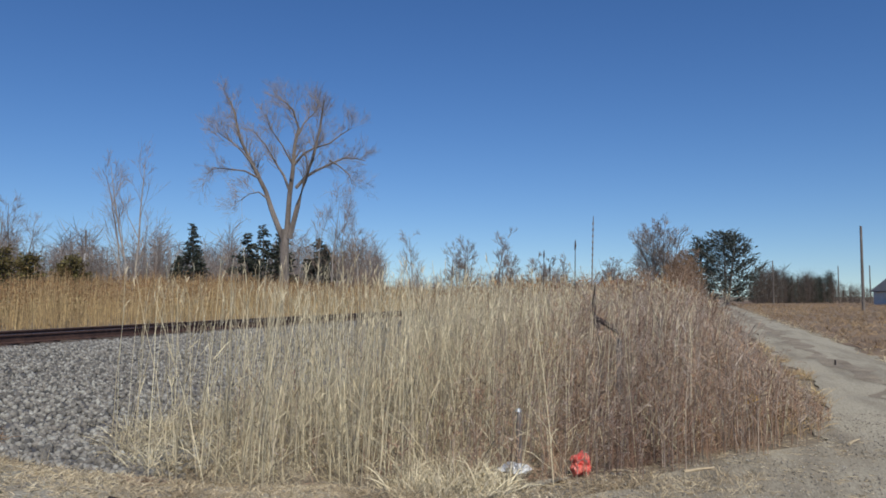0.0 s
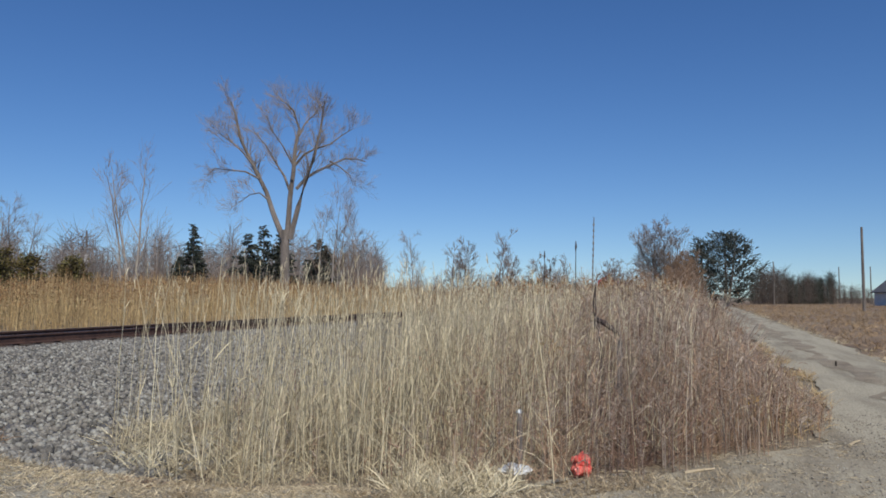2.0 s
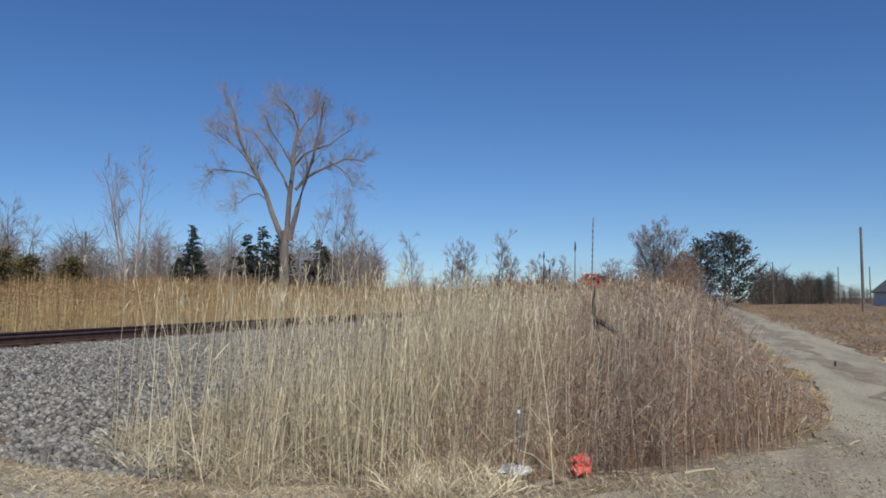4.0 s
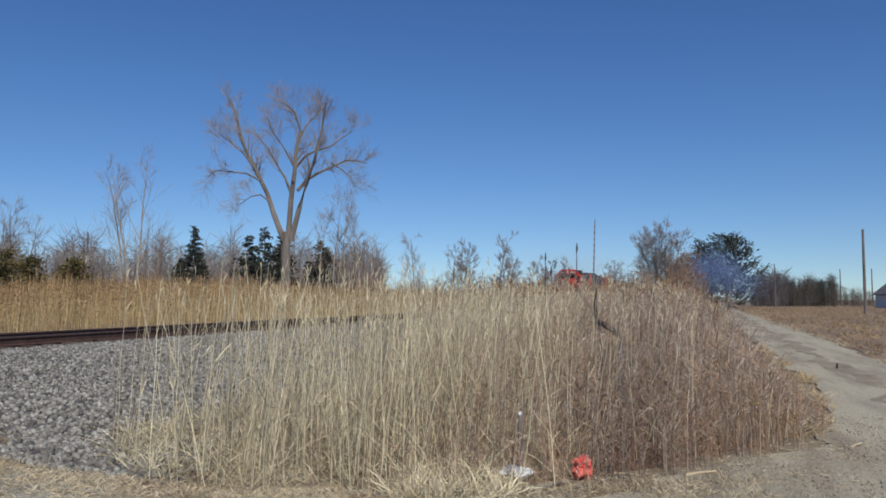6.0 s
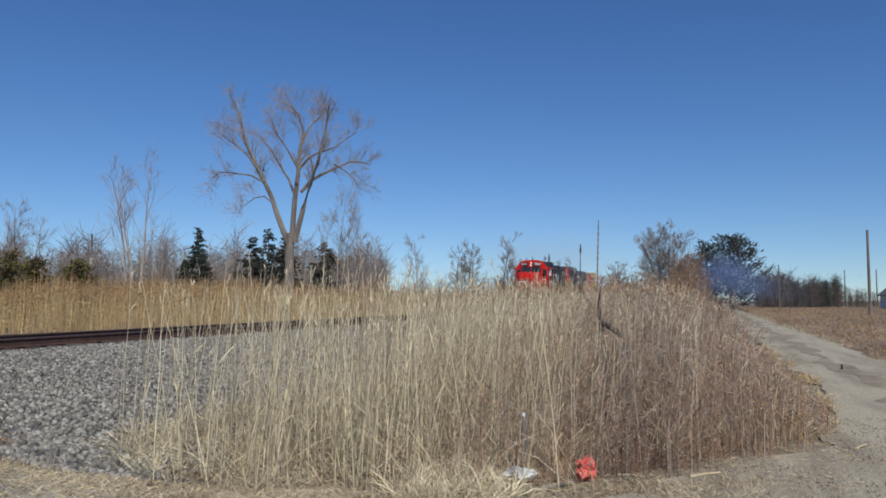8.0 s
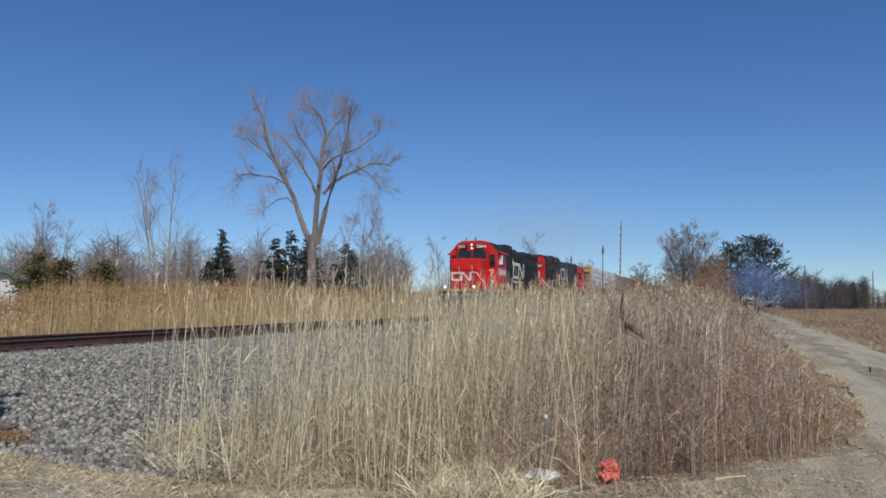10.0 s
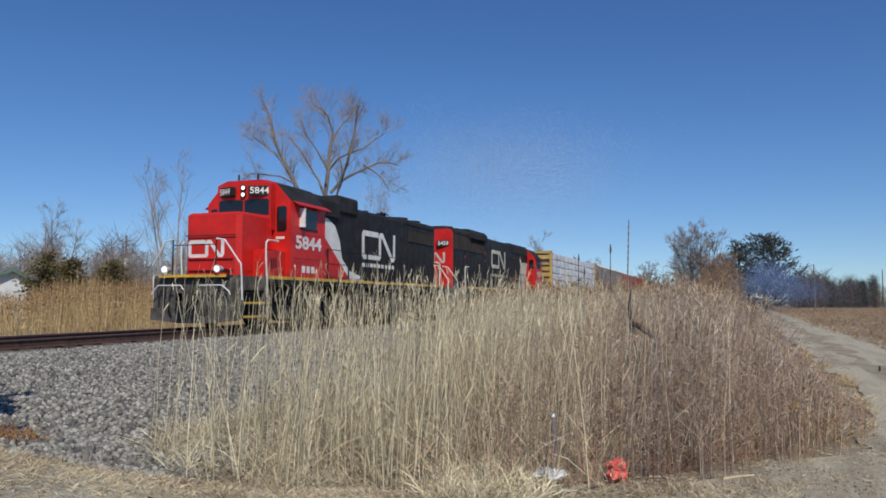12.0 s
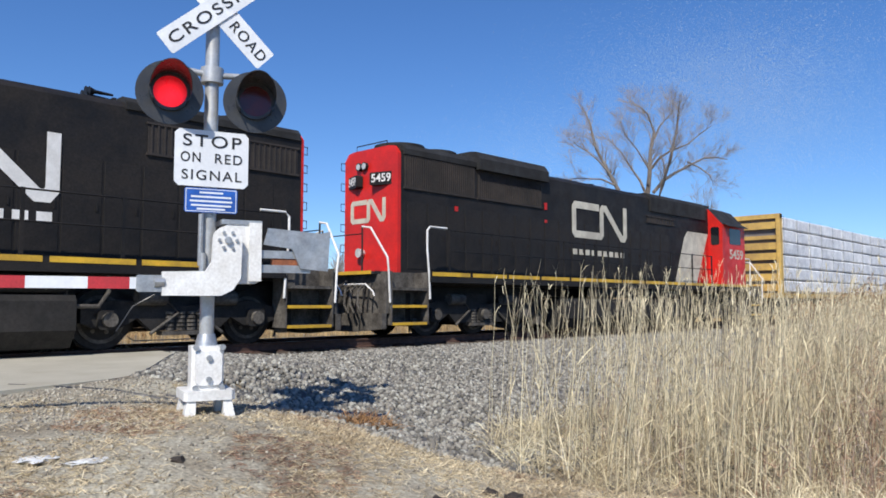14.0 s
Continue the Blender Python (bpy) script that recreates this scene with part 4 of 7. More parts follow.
# ---- train ----
M["loco_red"] = material("locomotive_red", (0.68, 0.020, 0.014), 0.42, dirt=(0.46, 0.018, 0.014), amount=0.45, scale=1.4, fine=30, grain=0.08, spec=0.35)
M["loco_black"] = material("locomotive_black", (0.012, 0.012, 0.013), 0.55, dirt=(0.026, 0.022, 0.019), amount=0.55, scale=1.2, fine=30, grain=0.25, spec=0.2)
M["roof_grey"] = material("sooty_roof", (0.032, 0.032, 0.032), 0.75, dirt=(0.015, 0.014, 0.013), scale=1.5, fine=25, grain=0.25, spec=0.3)
M["grille"] = material("dusty_grille", (0.04, 0.031, 0.026), 0.8, dirt=(0.02, 0.017, 0.015), scale=1.5, fine=40, grain=0.3)
M["paint_white"] = material("white_paint", (0.86, 0.85, 0.82), 0.5, dirt=(0.66, 0.64, 0.60), amount=0.3, scale=2.0, fine=30, grain=0.06)
M["cream"] = material("aged_white_paint", (0.66, 0.62, 0.50), 0.55, dirt=(0.45, 0.41, 0.33), amount=0.4, scale=2.0, fine=30, grain=0.08)
M["yellow"] = material("yellow_paint", (0.72, 0.43, 0.03), 0.5, dirt=(0.45, 0.27, 0.03), amount=0.4, scale=2.5, fine=30, grain=0.1)
M["grime"] = material("grimy_steel", (0.024, 0.021, 0.019), 0.85, 0.0, dirt=(0.011, 0.010, 0.009), scale=2.5, fine=25, grain=0.35, bump=0.004)
M["dust"] = material("dusty_steel", (0.12, 0.108, 0.092), 0.85, 0.0, dirt=(0.04, 0.034, 0.028), scale=3.5, fine=25, grain=0.35, bump=0.004)
M["glass"] = material("dark_window", (0.012, 0.014, 0.017), 0.08, spec=0.6)
M["lamp_white"] = glowing("lit_headlamp", (1.0, 0.96, 0.88), 1.3)
M["lens"] = material("unlit_lamp", (0.6, 0.6, 0.58), 0.15)
M["wrap"] = material("lumber_wrap", (0.88, 0.885, 0.89), 0.4, dirt=(0.60, 0.61, 0.63), amount=0.4, scale=2.6, fine=16, grain=0.16, bump=0.04, vary=0.10)
M["car_yellow"] = material("faded_yellow_paint", (0.62, 0.40, 0.10), 0.6, dirt=(0.40, 0.25, 0.08), scale=1.5, fine=25, grain=0.12)
M["car_grey"] = material("hopper_grey", (0.22, 0.20, 0.185), 0.65, dirt=(0.13, 0.115, 0.105), scale=0.8, fine=20, grain=0.15)
M["car_red"] = material("oxide_red", (0.30, 0.065, 0.045), 0.65, dirt=(0.18, 0.045, 0.035), scale=0.8, fine=20, grain=0.15)
M["blue_paint"] = material("blue_paint", (0.02, 0.12, 0.5), 0.45)


def ribbon(path, width, w, axis=0, out=0.006):
    """A flat painted stroke with mitred corners along a path, standing out a little from the plane at w."""
    pts = [Vector(p) for p in path]
    lo, hi = [], []
    for i, p in enumerate(pts):
        d0 = (p - pts[i - 1]).normalized() if i else (pts[1] - p).normalized()
        d1 = (pts[i + 1] - p).normalized() if i + 1 < len(pts) else d0
        n0, n1 = Vector((-d0.y, d0.x)), Vector((-d1.y, d1.x))
        m = (n0 + n1).normalized()
        k = width / 2 / max(m.dot(n0), 0.45)
        lo.append(p - m * k)
        hi.append(p + m * k)
    g = Geo()

    def at(q, d):
        return (w + d, q.x, q.y) if axis == 0 else (q.x, w + d, q.y)
    n = len(pts)
    v = [at(q, out) for q in lo] + [at(q, out) for q in hi] + [at(q, 0) for q in lo] + [at(q, 0) for q in hi]
    f = []
    for i in range(n - 1):
        f += [(i, i + 1, n + i + 1, n + i), (i, 2 * n + i, 2 * n + i + 1, i + 1), (n + i, n + i + 1, 3 * n + i + 1, 3 * n + i)]
    f += [(0, n, 3 * n, 2 * n), (n - 1, 3 * n - 1, 4 * n - 1, 2 * n - 1)]
    return g.add(v, f)


def emblem(u0, u1, z0, z1, t):
    """The railway's emblem as one continuous bent stroke in the box given."""
    a, b = u0 + t / 2, u1 - t / 2
    lo, hi = z0 + t / 2, z1 - t / 2
    c = a + (b - a) * 0.52
    return [(a + (b - a) * 0.47, hi), (a + t * 0.3, hi), (a, hi - abs(t) * 0.3), (a, lo + abs(t) * 0.3), (a + t * 0.3, lo), (c - t * 0.3, lo), (c, lo + abs(t) * 0.3),
            (c, hi - abs(t) * 0.3), (c + t * 0.25, hi), (c + t * 0.9, hi), (b - t * 0.9, lo), (b - t * 0.3, lo), (b, lo + abs(t) * 0.4), (b, z1)]


def lettering(name, words, size, place, turn, mat_, parent, width=None, out=0.004, heavy=0.0, wide=1.0):
    """Raised letters in the built-in font, centred on their place, read along local x after the turn."""
    cu = bpy.data.curves.new(name, "FONT")
    cu.body, cu.size, cu.align_x, cu.align_y, cu.extrude = words, size, "CENTER", "CENTER", out
    cu.offset, cu.space_character = size * heavy, wide
    tmp = new(name, cu)
    bpy.context.view_layer.update()
    me = bpy.data.meshes.new_from_object(tmp.evaluated_get(bpy.context.evaluated_depsgraph_get()))
    me.name = name
    bpy.data.objects.remove(tmp)
    bpy.data.curves.remove(cu)
    if width:
        xs = [q.co.x for q in me.vertices]
        me.transform(Matrix.Diagonal((width / (max(xs) - min(xs)), 1, 1, 1)))
    me.materials.clear()
    me.materials.append(mat_)
    ob = part(name, me, [], parent)
    ob.matrix_local = Matrix.Translation(place) @ turn
    return ob


SIDE = pose(0, 0, 0, 90, 0, 90)     # reads on a face towards +x
FRONT = pose(0, 0, 0, 90, 0, 0)     # reads on a face towards -y

WHEELS = []


def wheel_mesh():
    g = Geo()
    g.tube([(-0.85, 0, 0), (0.85, 0, 0)], 0.09, 10)
    for s in (-1, 1):
        g.disc((s * 0.755 - 0.065, 0, 0), 0, 0.5, 0.13, 28)
        g.disc((s * 0.72 - 0.02, 0, 0), 0, 0.53, 0.04, 28)
        g.disc((s * 0.83 - 0.015, 0, 0), 0, 0.40, 0.03, 24, 1, 0.34)
        for k in range(6):
            a = k * math.tau / 6
            g.disc((s * 0.83 - 0.01, 0.23 * math.cos(a), 0.23 * math.sin(a)), 0, 0.035, 0.02, 8, 1)
    return mesh_of("wheelset", g, [M["grime"], M["dust"]], True)


WHEEL = wheel_mesh()


def truck(parent, u, axles, name="truck"):
    """A bogie at u with wheelsets at the offsets given."""
    t = new(name)
    t.parent, t.location = parent, (0, u, 0)
    tagged(t, "black steel bogie caked in dust")
    a0, a1 = axles[0], axles[-1]
    for s in (-1, 1):
        ring = [(a0 - 0.42, 0.70), (a0 - 0.42, 0.45), (a0 - 0.2, 0.36), (a0 + 0.22, 0.36), (a0 + 0.5, 0.52), (a0 + 0.75, 0.30), (a1 - 0.75, 0.30),
                (a1 - 0.5, 0.52), (a1 - 0.22, 0.36), (a1 + 0.2, 0.36), (a1 + 0.42, 0.45), (a1 + 0.42, 0.70), (a1 - 0.1, 0.82), ((a0 + a1) / 2, 0.72), (a0 + 0.1, 0.82)]
        w = s * 1.02
        g = Geo().prism(ring, 0, w - 0.07, w + 0.07)
        part("side_frame", g, M["grime"], t)
        for a in axles:
            g = Geo().box(w + s * 0.03 - 0.12, w + s * 0.03 + 0.12, a - 0.17, a + 0.17, 0.34, 0.66, 0, 0.04, 0)
            g.disc((w + s * 0.14, a, 0.5), 0, 0.12, s * 0.09, 14, 1)
            part("journal_box", g, [M["grime"], M["dust"]], t)
        m = (a0 + a1) / 2
        g = Geo()
        for k in (-0.3, -0.1, 0.1, 0.3):
            for j in range(5):
                g.disc((w + s * 0.04, m + k, 0.30 + j * 0.07), 2, 0.085, 0.045, 10, 0)
        g.box(w - 0.12, w + 0.14, m - 0.45, m + 0.45, 0.22, 0.29, 1)
        part("spring_nest", g, [M["dust"], M["dust"]], t)
        for a, way in ((a0, 1), (a1, -1)):
            g = Geo().tube([(w + s * 0.12, a + way * 0.45, 0.86), (w + s * 0.12, a + way * 0.95, 0.86)], 0.13, 12)
            part("brake_cylinder", g, M["dust"], t, smooth=True)
            g = Geo().tube([(w + s * 0.12, a + way * 0.95, 0.86), (w + s * 0.12, a + way * 1.2, 0.6), (w + s * 0.12, a + way * 0.7, 0.25)], 0.03, 6)
            part("brake_lever", g, M["dust"], t, smooth=True)
    part("centre_frame", Geo().box(-0.62, 0.62, a0 - 0.95, a1 + 0.95, 0.52, 1.12, 0, 0.06, 0).box(-1.05, 1.05, a0 - 0.85, a0 - 0.72, 0.25, 1.0).box(-1.05, 1.05, a1 + 0.72, a1 + 0.85, 0.25, 1.0), M["grime"], t)
    for s in (-1, 1):
        for a in (a0 - 0.62, a1 + 0.62):
            g = Geo().tube([(s * 1.02, a, 1.15), (s * 1.0, a, 0.6), (s * 0.86, a * 0.98, 0.12)], 0.025, 6)
            g.box(min(s * 0.98, s * 1.12), max(s * 0.98, s * 1.12), a - 0.1, a + 0.1, 0.2, 0.42, 0, 0.02, 0)
            part("sand_pipe", g, M["dust"], t, smooth=True)
    part("bolster", Geo().box(-0.9, 0.9, (a0 + a1) / 2 - 0.4, (a0 + a1) / 2 + 0.4, 0.5, 1.0), M["grime"], t)
    for a in axles:
        part("traction_motor", Geo().box(-0.66, 0.66, a - 0.3, a + 0.62, 0.22, 0.84, 0, 0.12, 0), M["grime"], t)
        q = part("wheelset", WHEEL, [], t)
        q.location = (0, a, 0.5)
        WHEELS.append(q)


def coupler(parent, u, way):
    g = Geo().box(-0.11, 0.11, min(u, u + way * 0.62), max(u, u + way * 0.62), 0.74, 0.96, 0, 0.03, 1)
    g.box(-0.2, 0.16, min(u, u + way * 0.24), max(u, u + way * 0.24), 0.70, 1.02, 0, 0.06, 2)
    g.box(0.16, 0.23, min(u, u + way * 0.16), max(u, u + way * 0.16), 0.72, 1.0, 0, 0.02, 2)
    part("coupler", g, M["dust"], parent, "dusty cast steel coupler")


def hose(parent, w, u, way):
    g = Geo().tube([(w, u, 1.2), (w + 0.05, u - way * 0.25, 1.05), (w + 0.12, u - way * 0.33, 0.75), (w + 0.2, u - way * 0.3, 0.55)], 0.028, 6)
    part("air_hose", g, M["dust"], parent, smooth=True)


def loco_end(parent, L, way):
    """Pilot, step wells, anticlimber and end rails at u = 0 (way 1) or at u = L (way -1)."""
    def U(a):
        return a if way > 0 else L - a

    def box(g, x0, x1, a, b, z0, z1, m=0, bevel=0.0, axis=2):
        return g.box(x0, x1, min(U(a), U(b)), max(U(a), U(b)), z0, z1, m, bevel, axis)
    g = Geo()
    box(g, -1.42, 1.42, 0.66, 0.76, 0.55, 1.40)
    ring = [(-1.42, 0.55), (-1.42, 0.22), (-0.5, 0.14), (0.5, 0.14), (1.42, 0.22), (1.42, 0.55)]
    g.prism(ring, 1, min(U(0.55), U(0.68)), max(U(0.55), U(0.68)))
    part("pilot", g, M["dust"], parent)
    for s in (-1, 1):
        g = Geo().tube([(s * 0.3, U(0.42), 1.18), (s * 1.05, U(0.40), 1.18), (s * 1.25, U(0.44), 1.02), (s * 1.3, U(0.44), 0.92)], 0.018, 6)
        g.tube([(s * 0.3, U(0.42), 1.18), (s * 0.16, U(0.36), 1.05)], 0.016, 6)
        part("uncoupling_lever", g, M["paint_white"], parent, "white uncoupling lever", True)
    for w in (-1.1, -0.92, 0.95, 1.12):
        part("control_hose", Geo().tube([(w, U(0.55), 1.2), (w + 0.04, U(0.40), 1.05), (w + 0.02, U(0.42), 0.86)], 0.022, 6), M["grime"], parent, smooth=True)
    part("brake_hose", Geo().tube([(0.28, U(0.5), 1.25), (0.3, U(0.1), 0.95), (0.34, U(0.02), 0.62), (0.36, U(0.14), 0.5)], 0.035, 7), M["grime"], parent, smooth=True)
    part("anticlimber", box(Geo(), -1.15, 1.15, 0.5, 0.78, 1.40, 1.46, 0, 0.03), M["grime"], parent)
    part("end_stripe", box(Geo(), -1.12, 1.12, 0.492, 0.5, 1.40, 1.475), M["yellow"], parent, "yellow painted edge")
    coupler(parent, U(0), way)
    for k, w in enumerate((-0.75, -0.5, -0.35, 0.35, 0.55, 0.8)):
        hose(parent, w, U(0.62), way)
    for s in (-1, 1):
        st = new("steps")
        st.parent = parent
        g = Geo()
        for a in (0.78, 1.88):
            box(g, s * 1.25 - 0.22, s * 1.25 + 0.22, a, a + 0.03, 0.30, 1.46)
        box(g, s * 1.02 - 0.015, s * 1.02 + 0.015, 0.78, 1.9, 0.30, 1.46)
        part("side_plate", g, M["dust"], st)
        for z in (0.32, 0.70, 1.08):
            g = Geo()
            box(g, s * 1.25 - 0.2, s * 1.25 + 0.2, 0.82, 1.86, z, z + 0.03)
            box(g, s * 1.455 - 0.012, s * 1.455 + 0.012, 0.82, 1.86, z - 0.03, z + 0.03, 1 if z < 0.8 else 0)
            part("tread", g, [M["dust"], M["yellow"]], st)
        wf = s * 1.47
        g = Geo().tube([(wf, U(0.74), 0.78), (wf, U(0.70), 1.45), (wf, U(0.66), 1.75), (s * 0.98, U(0.60), 2.42), (s * 0.72, U(0.58), 2.46)], 0.024, 8)
        part("end_handrail", g, M["paint_white"], parent, "white grab rail", True)
        g = Geo().tube([(wf, U(1.95), 0.86), (wf, U(1.92), 1.4), (wf, U(1.86), 2.0), (wf, U(1.86), 2.42), (wf, U(1.95), 2.50), (wf, U(2.5), 2.50)], 0.024, 8)
        part("side_handrail", g, M["paint_white"], parent, "white grab rail", True)
    g = Geo()
    for w in (-0.72, 0.72):
        g.tube([(w, U(0.58), 1.46), (w, U(0.58), 2.46)], 0.02, 6)
    g.tube([(-0.72, U(0.58), 2.30), (0.72, U(0.58), 2.30)], 0.014, 6)
    part("end_rail", g, M["loco_black"], parent, smooth=True)


def hood_section(hw, z0, z1, c=0.14):
    return [(-hw, z0), (hw, z0), (hw, z1 - c), (hw - c * 0.7, z1 - 0.03), (hw - c * 1.6, z1), (-hw + c * 1.6, z1), (-hw + c * 0.7, z1 - 0.03), (-hw, z1 - c)]


DOOR = mesh_of("hood_door", Geo().box(0, 0.012, 0.02, 0.64, 0.0, 1.55, 0, 0.01, 2).box(0.012, 0.03, 0.55, 0.58, 0.7, 0.82), [M["loco_black"]])


def chassis(parent, L, bogies, axles, tank, hood_u, rails):
    g = Geo().box(-1.0, 1.0, 0.76, L - 0.76, 1.2, 1.455)
    g.box(-1.5, 1.5, 1.92, L - 1.92, 1.24, 1.458, 0)
    g.box(-0.5, 0.5, 0.76, L - 0.76, 0.95, 1.2)
    part("frame", g, M["loco_black"], parent)
    n = max(8, round((L - 3.9) / 1.42))
    for s in (-1, 1):
        for i in range(n):
            a, b = 1.95 + (L - 3.9) * i / n, 1.95 + (L - 3.9) * (i + 1) / n
            part("sill_stripe", Geo().box(s * 1.505 - 0.004, s * 1.505 + 0.004, a + 0.05, b - 0.05, 1.385, 1.475), M["yellow"], parent, "yellow painted sill edge")
    g = Geo()
    for s in (-1, 1):
        k = int((rails[1] - rails[0]) / 1.45)
        for i in range(k + 1):
            u = rails[0] + (rails[1] - rails[0]) * i / k
            g.box(s * 1.47 - 0.015, s * 1.47 + 0.015, u - 0.03, u + 0.03, 1.3, 2.48)
        for z in (2.46, 1.98):
            g.tube([(s * 1.47, rails[0], z), (s * 1.47, rails[1], z)], 0.016, 6)
    part("walkway_rail", g, M["loco_black"], parent)
    t0, t1 = tank
    ring = [(-1.3, 0.9), (-1.38, 0.8), (-1.38, 0.35), (-1.15, 0.08), (-0.9, 0.04), (0.9, 0.04), (1.15, 0.08), (1.38, 0.35), (1.38, 0.8), (1.3, 0.9)]
    part("fuel_tank", Geo().prism(ring, 1, t0, t1), M["grime"], parent, "black fuel tank filmed with dust", True)
    for s in (-1, 1):
        part("air_reservoir", Geo().tube([(s * 1.22, t0 + 1.6, 1.08), (s * 1.22, t0 + 1.75, 1.08), (s * 1.22, t1 - 0.2, 1.08), (s * 1.22, t1 - 0.05, 1.08)], [0.1, 0.16, 0.16, 0.1], 14), M["grime"], parent, smooth=True)
    g = Geo().tube([(1.3, t1 + 0.02, 0.72), (1.34, t1 + 0.35, 0.72), (1.34, t1 + 0.5, 0.95), (1.3, t1 + 0.5, 1.2)], 0.035, 8)
    part("fuel_pipe", g, M["dust"], parent, smooth=True)
    for u in bogies:
        truck(parent, u, axles)
    loco_end(parent, L, 1)
    loco_end(parent, L, -1)


def doors(parent, u0, u1, hw, z=1.56):
    n = int((u1 - u0) / 0.66)
    for i in range(n):
        d = part("hood_door", DOOR, [], parent)
        d.location = (hw, u0 + i * 0.66, z)


def fan(parent, u, z, r=0.58):
    g = Geo().disc((0, u, z - 0.04), 2, r, 0.16, 24, 0, r - 0.05)
    for k in range(9):
        a = k * math.pi / 9
        g.tube([(-math.cos(a) * r * 0.95, u - math.sin(a) * r * 0.95, z + 0.1), (math.cos(a) * r * 0.95, u + math.sin(a) * r * 0.95, z + 0.1)], 0.012, 4)
    g.disc((0, u, z), 2, 0.15, 0.1, 12)
    part("roof_fan", g, M["roof_grey"], parent, smooth=True)


def grille(parent, u0, u1, z0, z1, hw, n=9, s=1):
    gr = part("grille", Geo().box(hw, hw + s * 0.015, u0, u1, z0, z1) if s > 0 else Geo().box(hw - 0.015, hw, u0, u1, z0, z1), M["grille"], parent, "dusty radiator grille")
    g = Geo()
    for i in range(n):
        u = u0 + (u1 - u0) * (i + 0.5) / n
        g.box(min(hw, hw + s * 0.035), max(hw, hw + s * 0.035), u - 0.015, u + 0.015, z0, z1)
    g.box(min(hw, hw + s * 0.04), max(hw, hw + s * 0.04), u0 - 0.03, u1 + 0.03, z1, z1 + 0.04)
    g.box(min(hw, hw + s * 0.04), max(hw, hw + s * 0.04), u0 - 0.03, u1 + 0.03, z0 - 0.04, z0)
    part("louvre", g, M["grille"], gr)


def plate(parent, name, ring, w, mat_, label="", out=0.006):
    part(name, Geo().prism(ring, 0, w, w + out), mat_, parent, label)


def bars(parent, u0, u1, z0, z1, w, n, mat_, axis=0):
    """Unreadable writing as a row of plain bars."""
    for i in range(n):
        a = u0 + (u1 - u0) * i / n
        b = a + (u1 - u0) / n * 0.66
        g = Geo()
        g.box(w, w + 0.006, a, b, z0, z1) if axis == 0 else g.box(a, b, w - 0.006, w, z0, z1)
        part("letter_bar", g, mat_, parent)


def hump_horn(parent, u, z):
    g = Geo()
    for k, (dw, dz) in enumerate(((-0.16, 0.16), (0, 0.2), (0.16, 0.16), (-0.08, 0.08), (0.1, 0.08))):
        way = -1 if k != 3 else 1
        g.tube([(dw, u, z + dz), (dw, u + way * 0.3, z + dz), (dw, u + way * 0.42, z + dz)], [0.02, 0.035, 0.08], 10)
    g.box(-0.25, 0.25, u - 0.03, u + 0.03, z, z + 0.1)
    part("air_horn", g, M["loco_black"], parent, smooth=True)


def numbers_board(parent, words, w, u, z, width, turn=0):
    """An illuminated number board: a dark box with white figures."""
    h = 0.30
    b = part("number_board", Geo().box(-width / 2, width / 2, -0.05, 0.12, -h / 2, h / 2, 0, 0.03, 1), M["loco_black"], parent)
    b.location, b.rotation_euler.z = (w, u, z), radians(turn)
    lettering("road_number", words, 0.27, (0, -0.056, 0), FRONT, M["paint_white"], b, width * 0.84, 0.004, 0.014)
    return b


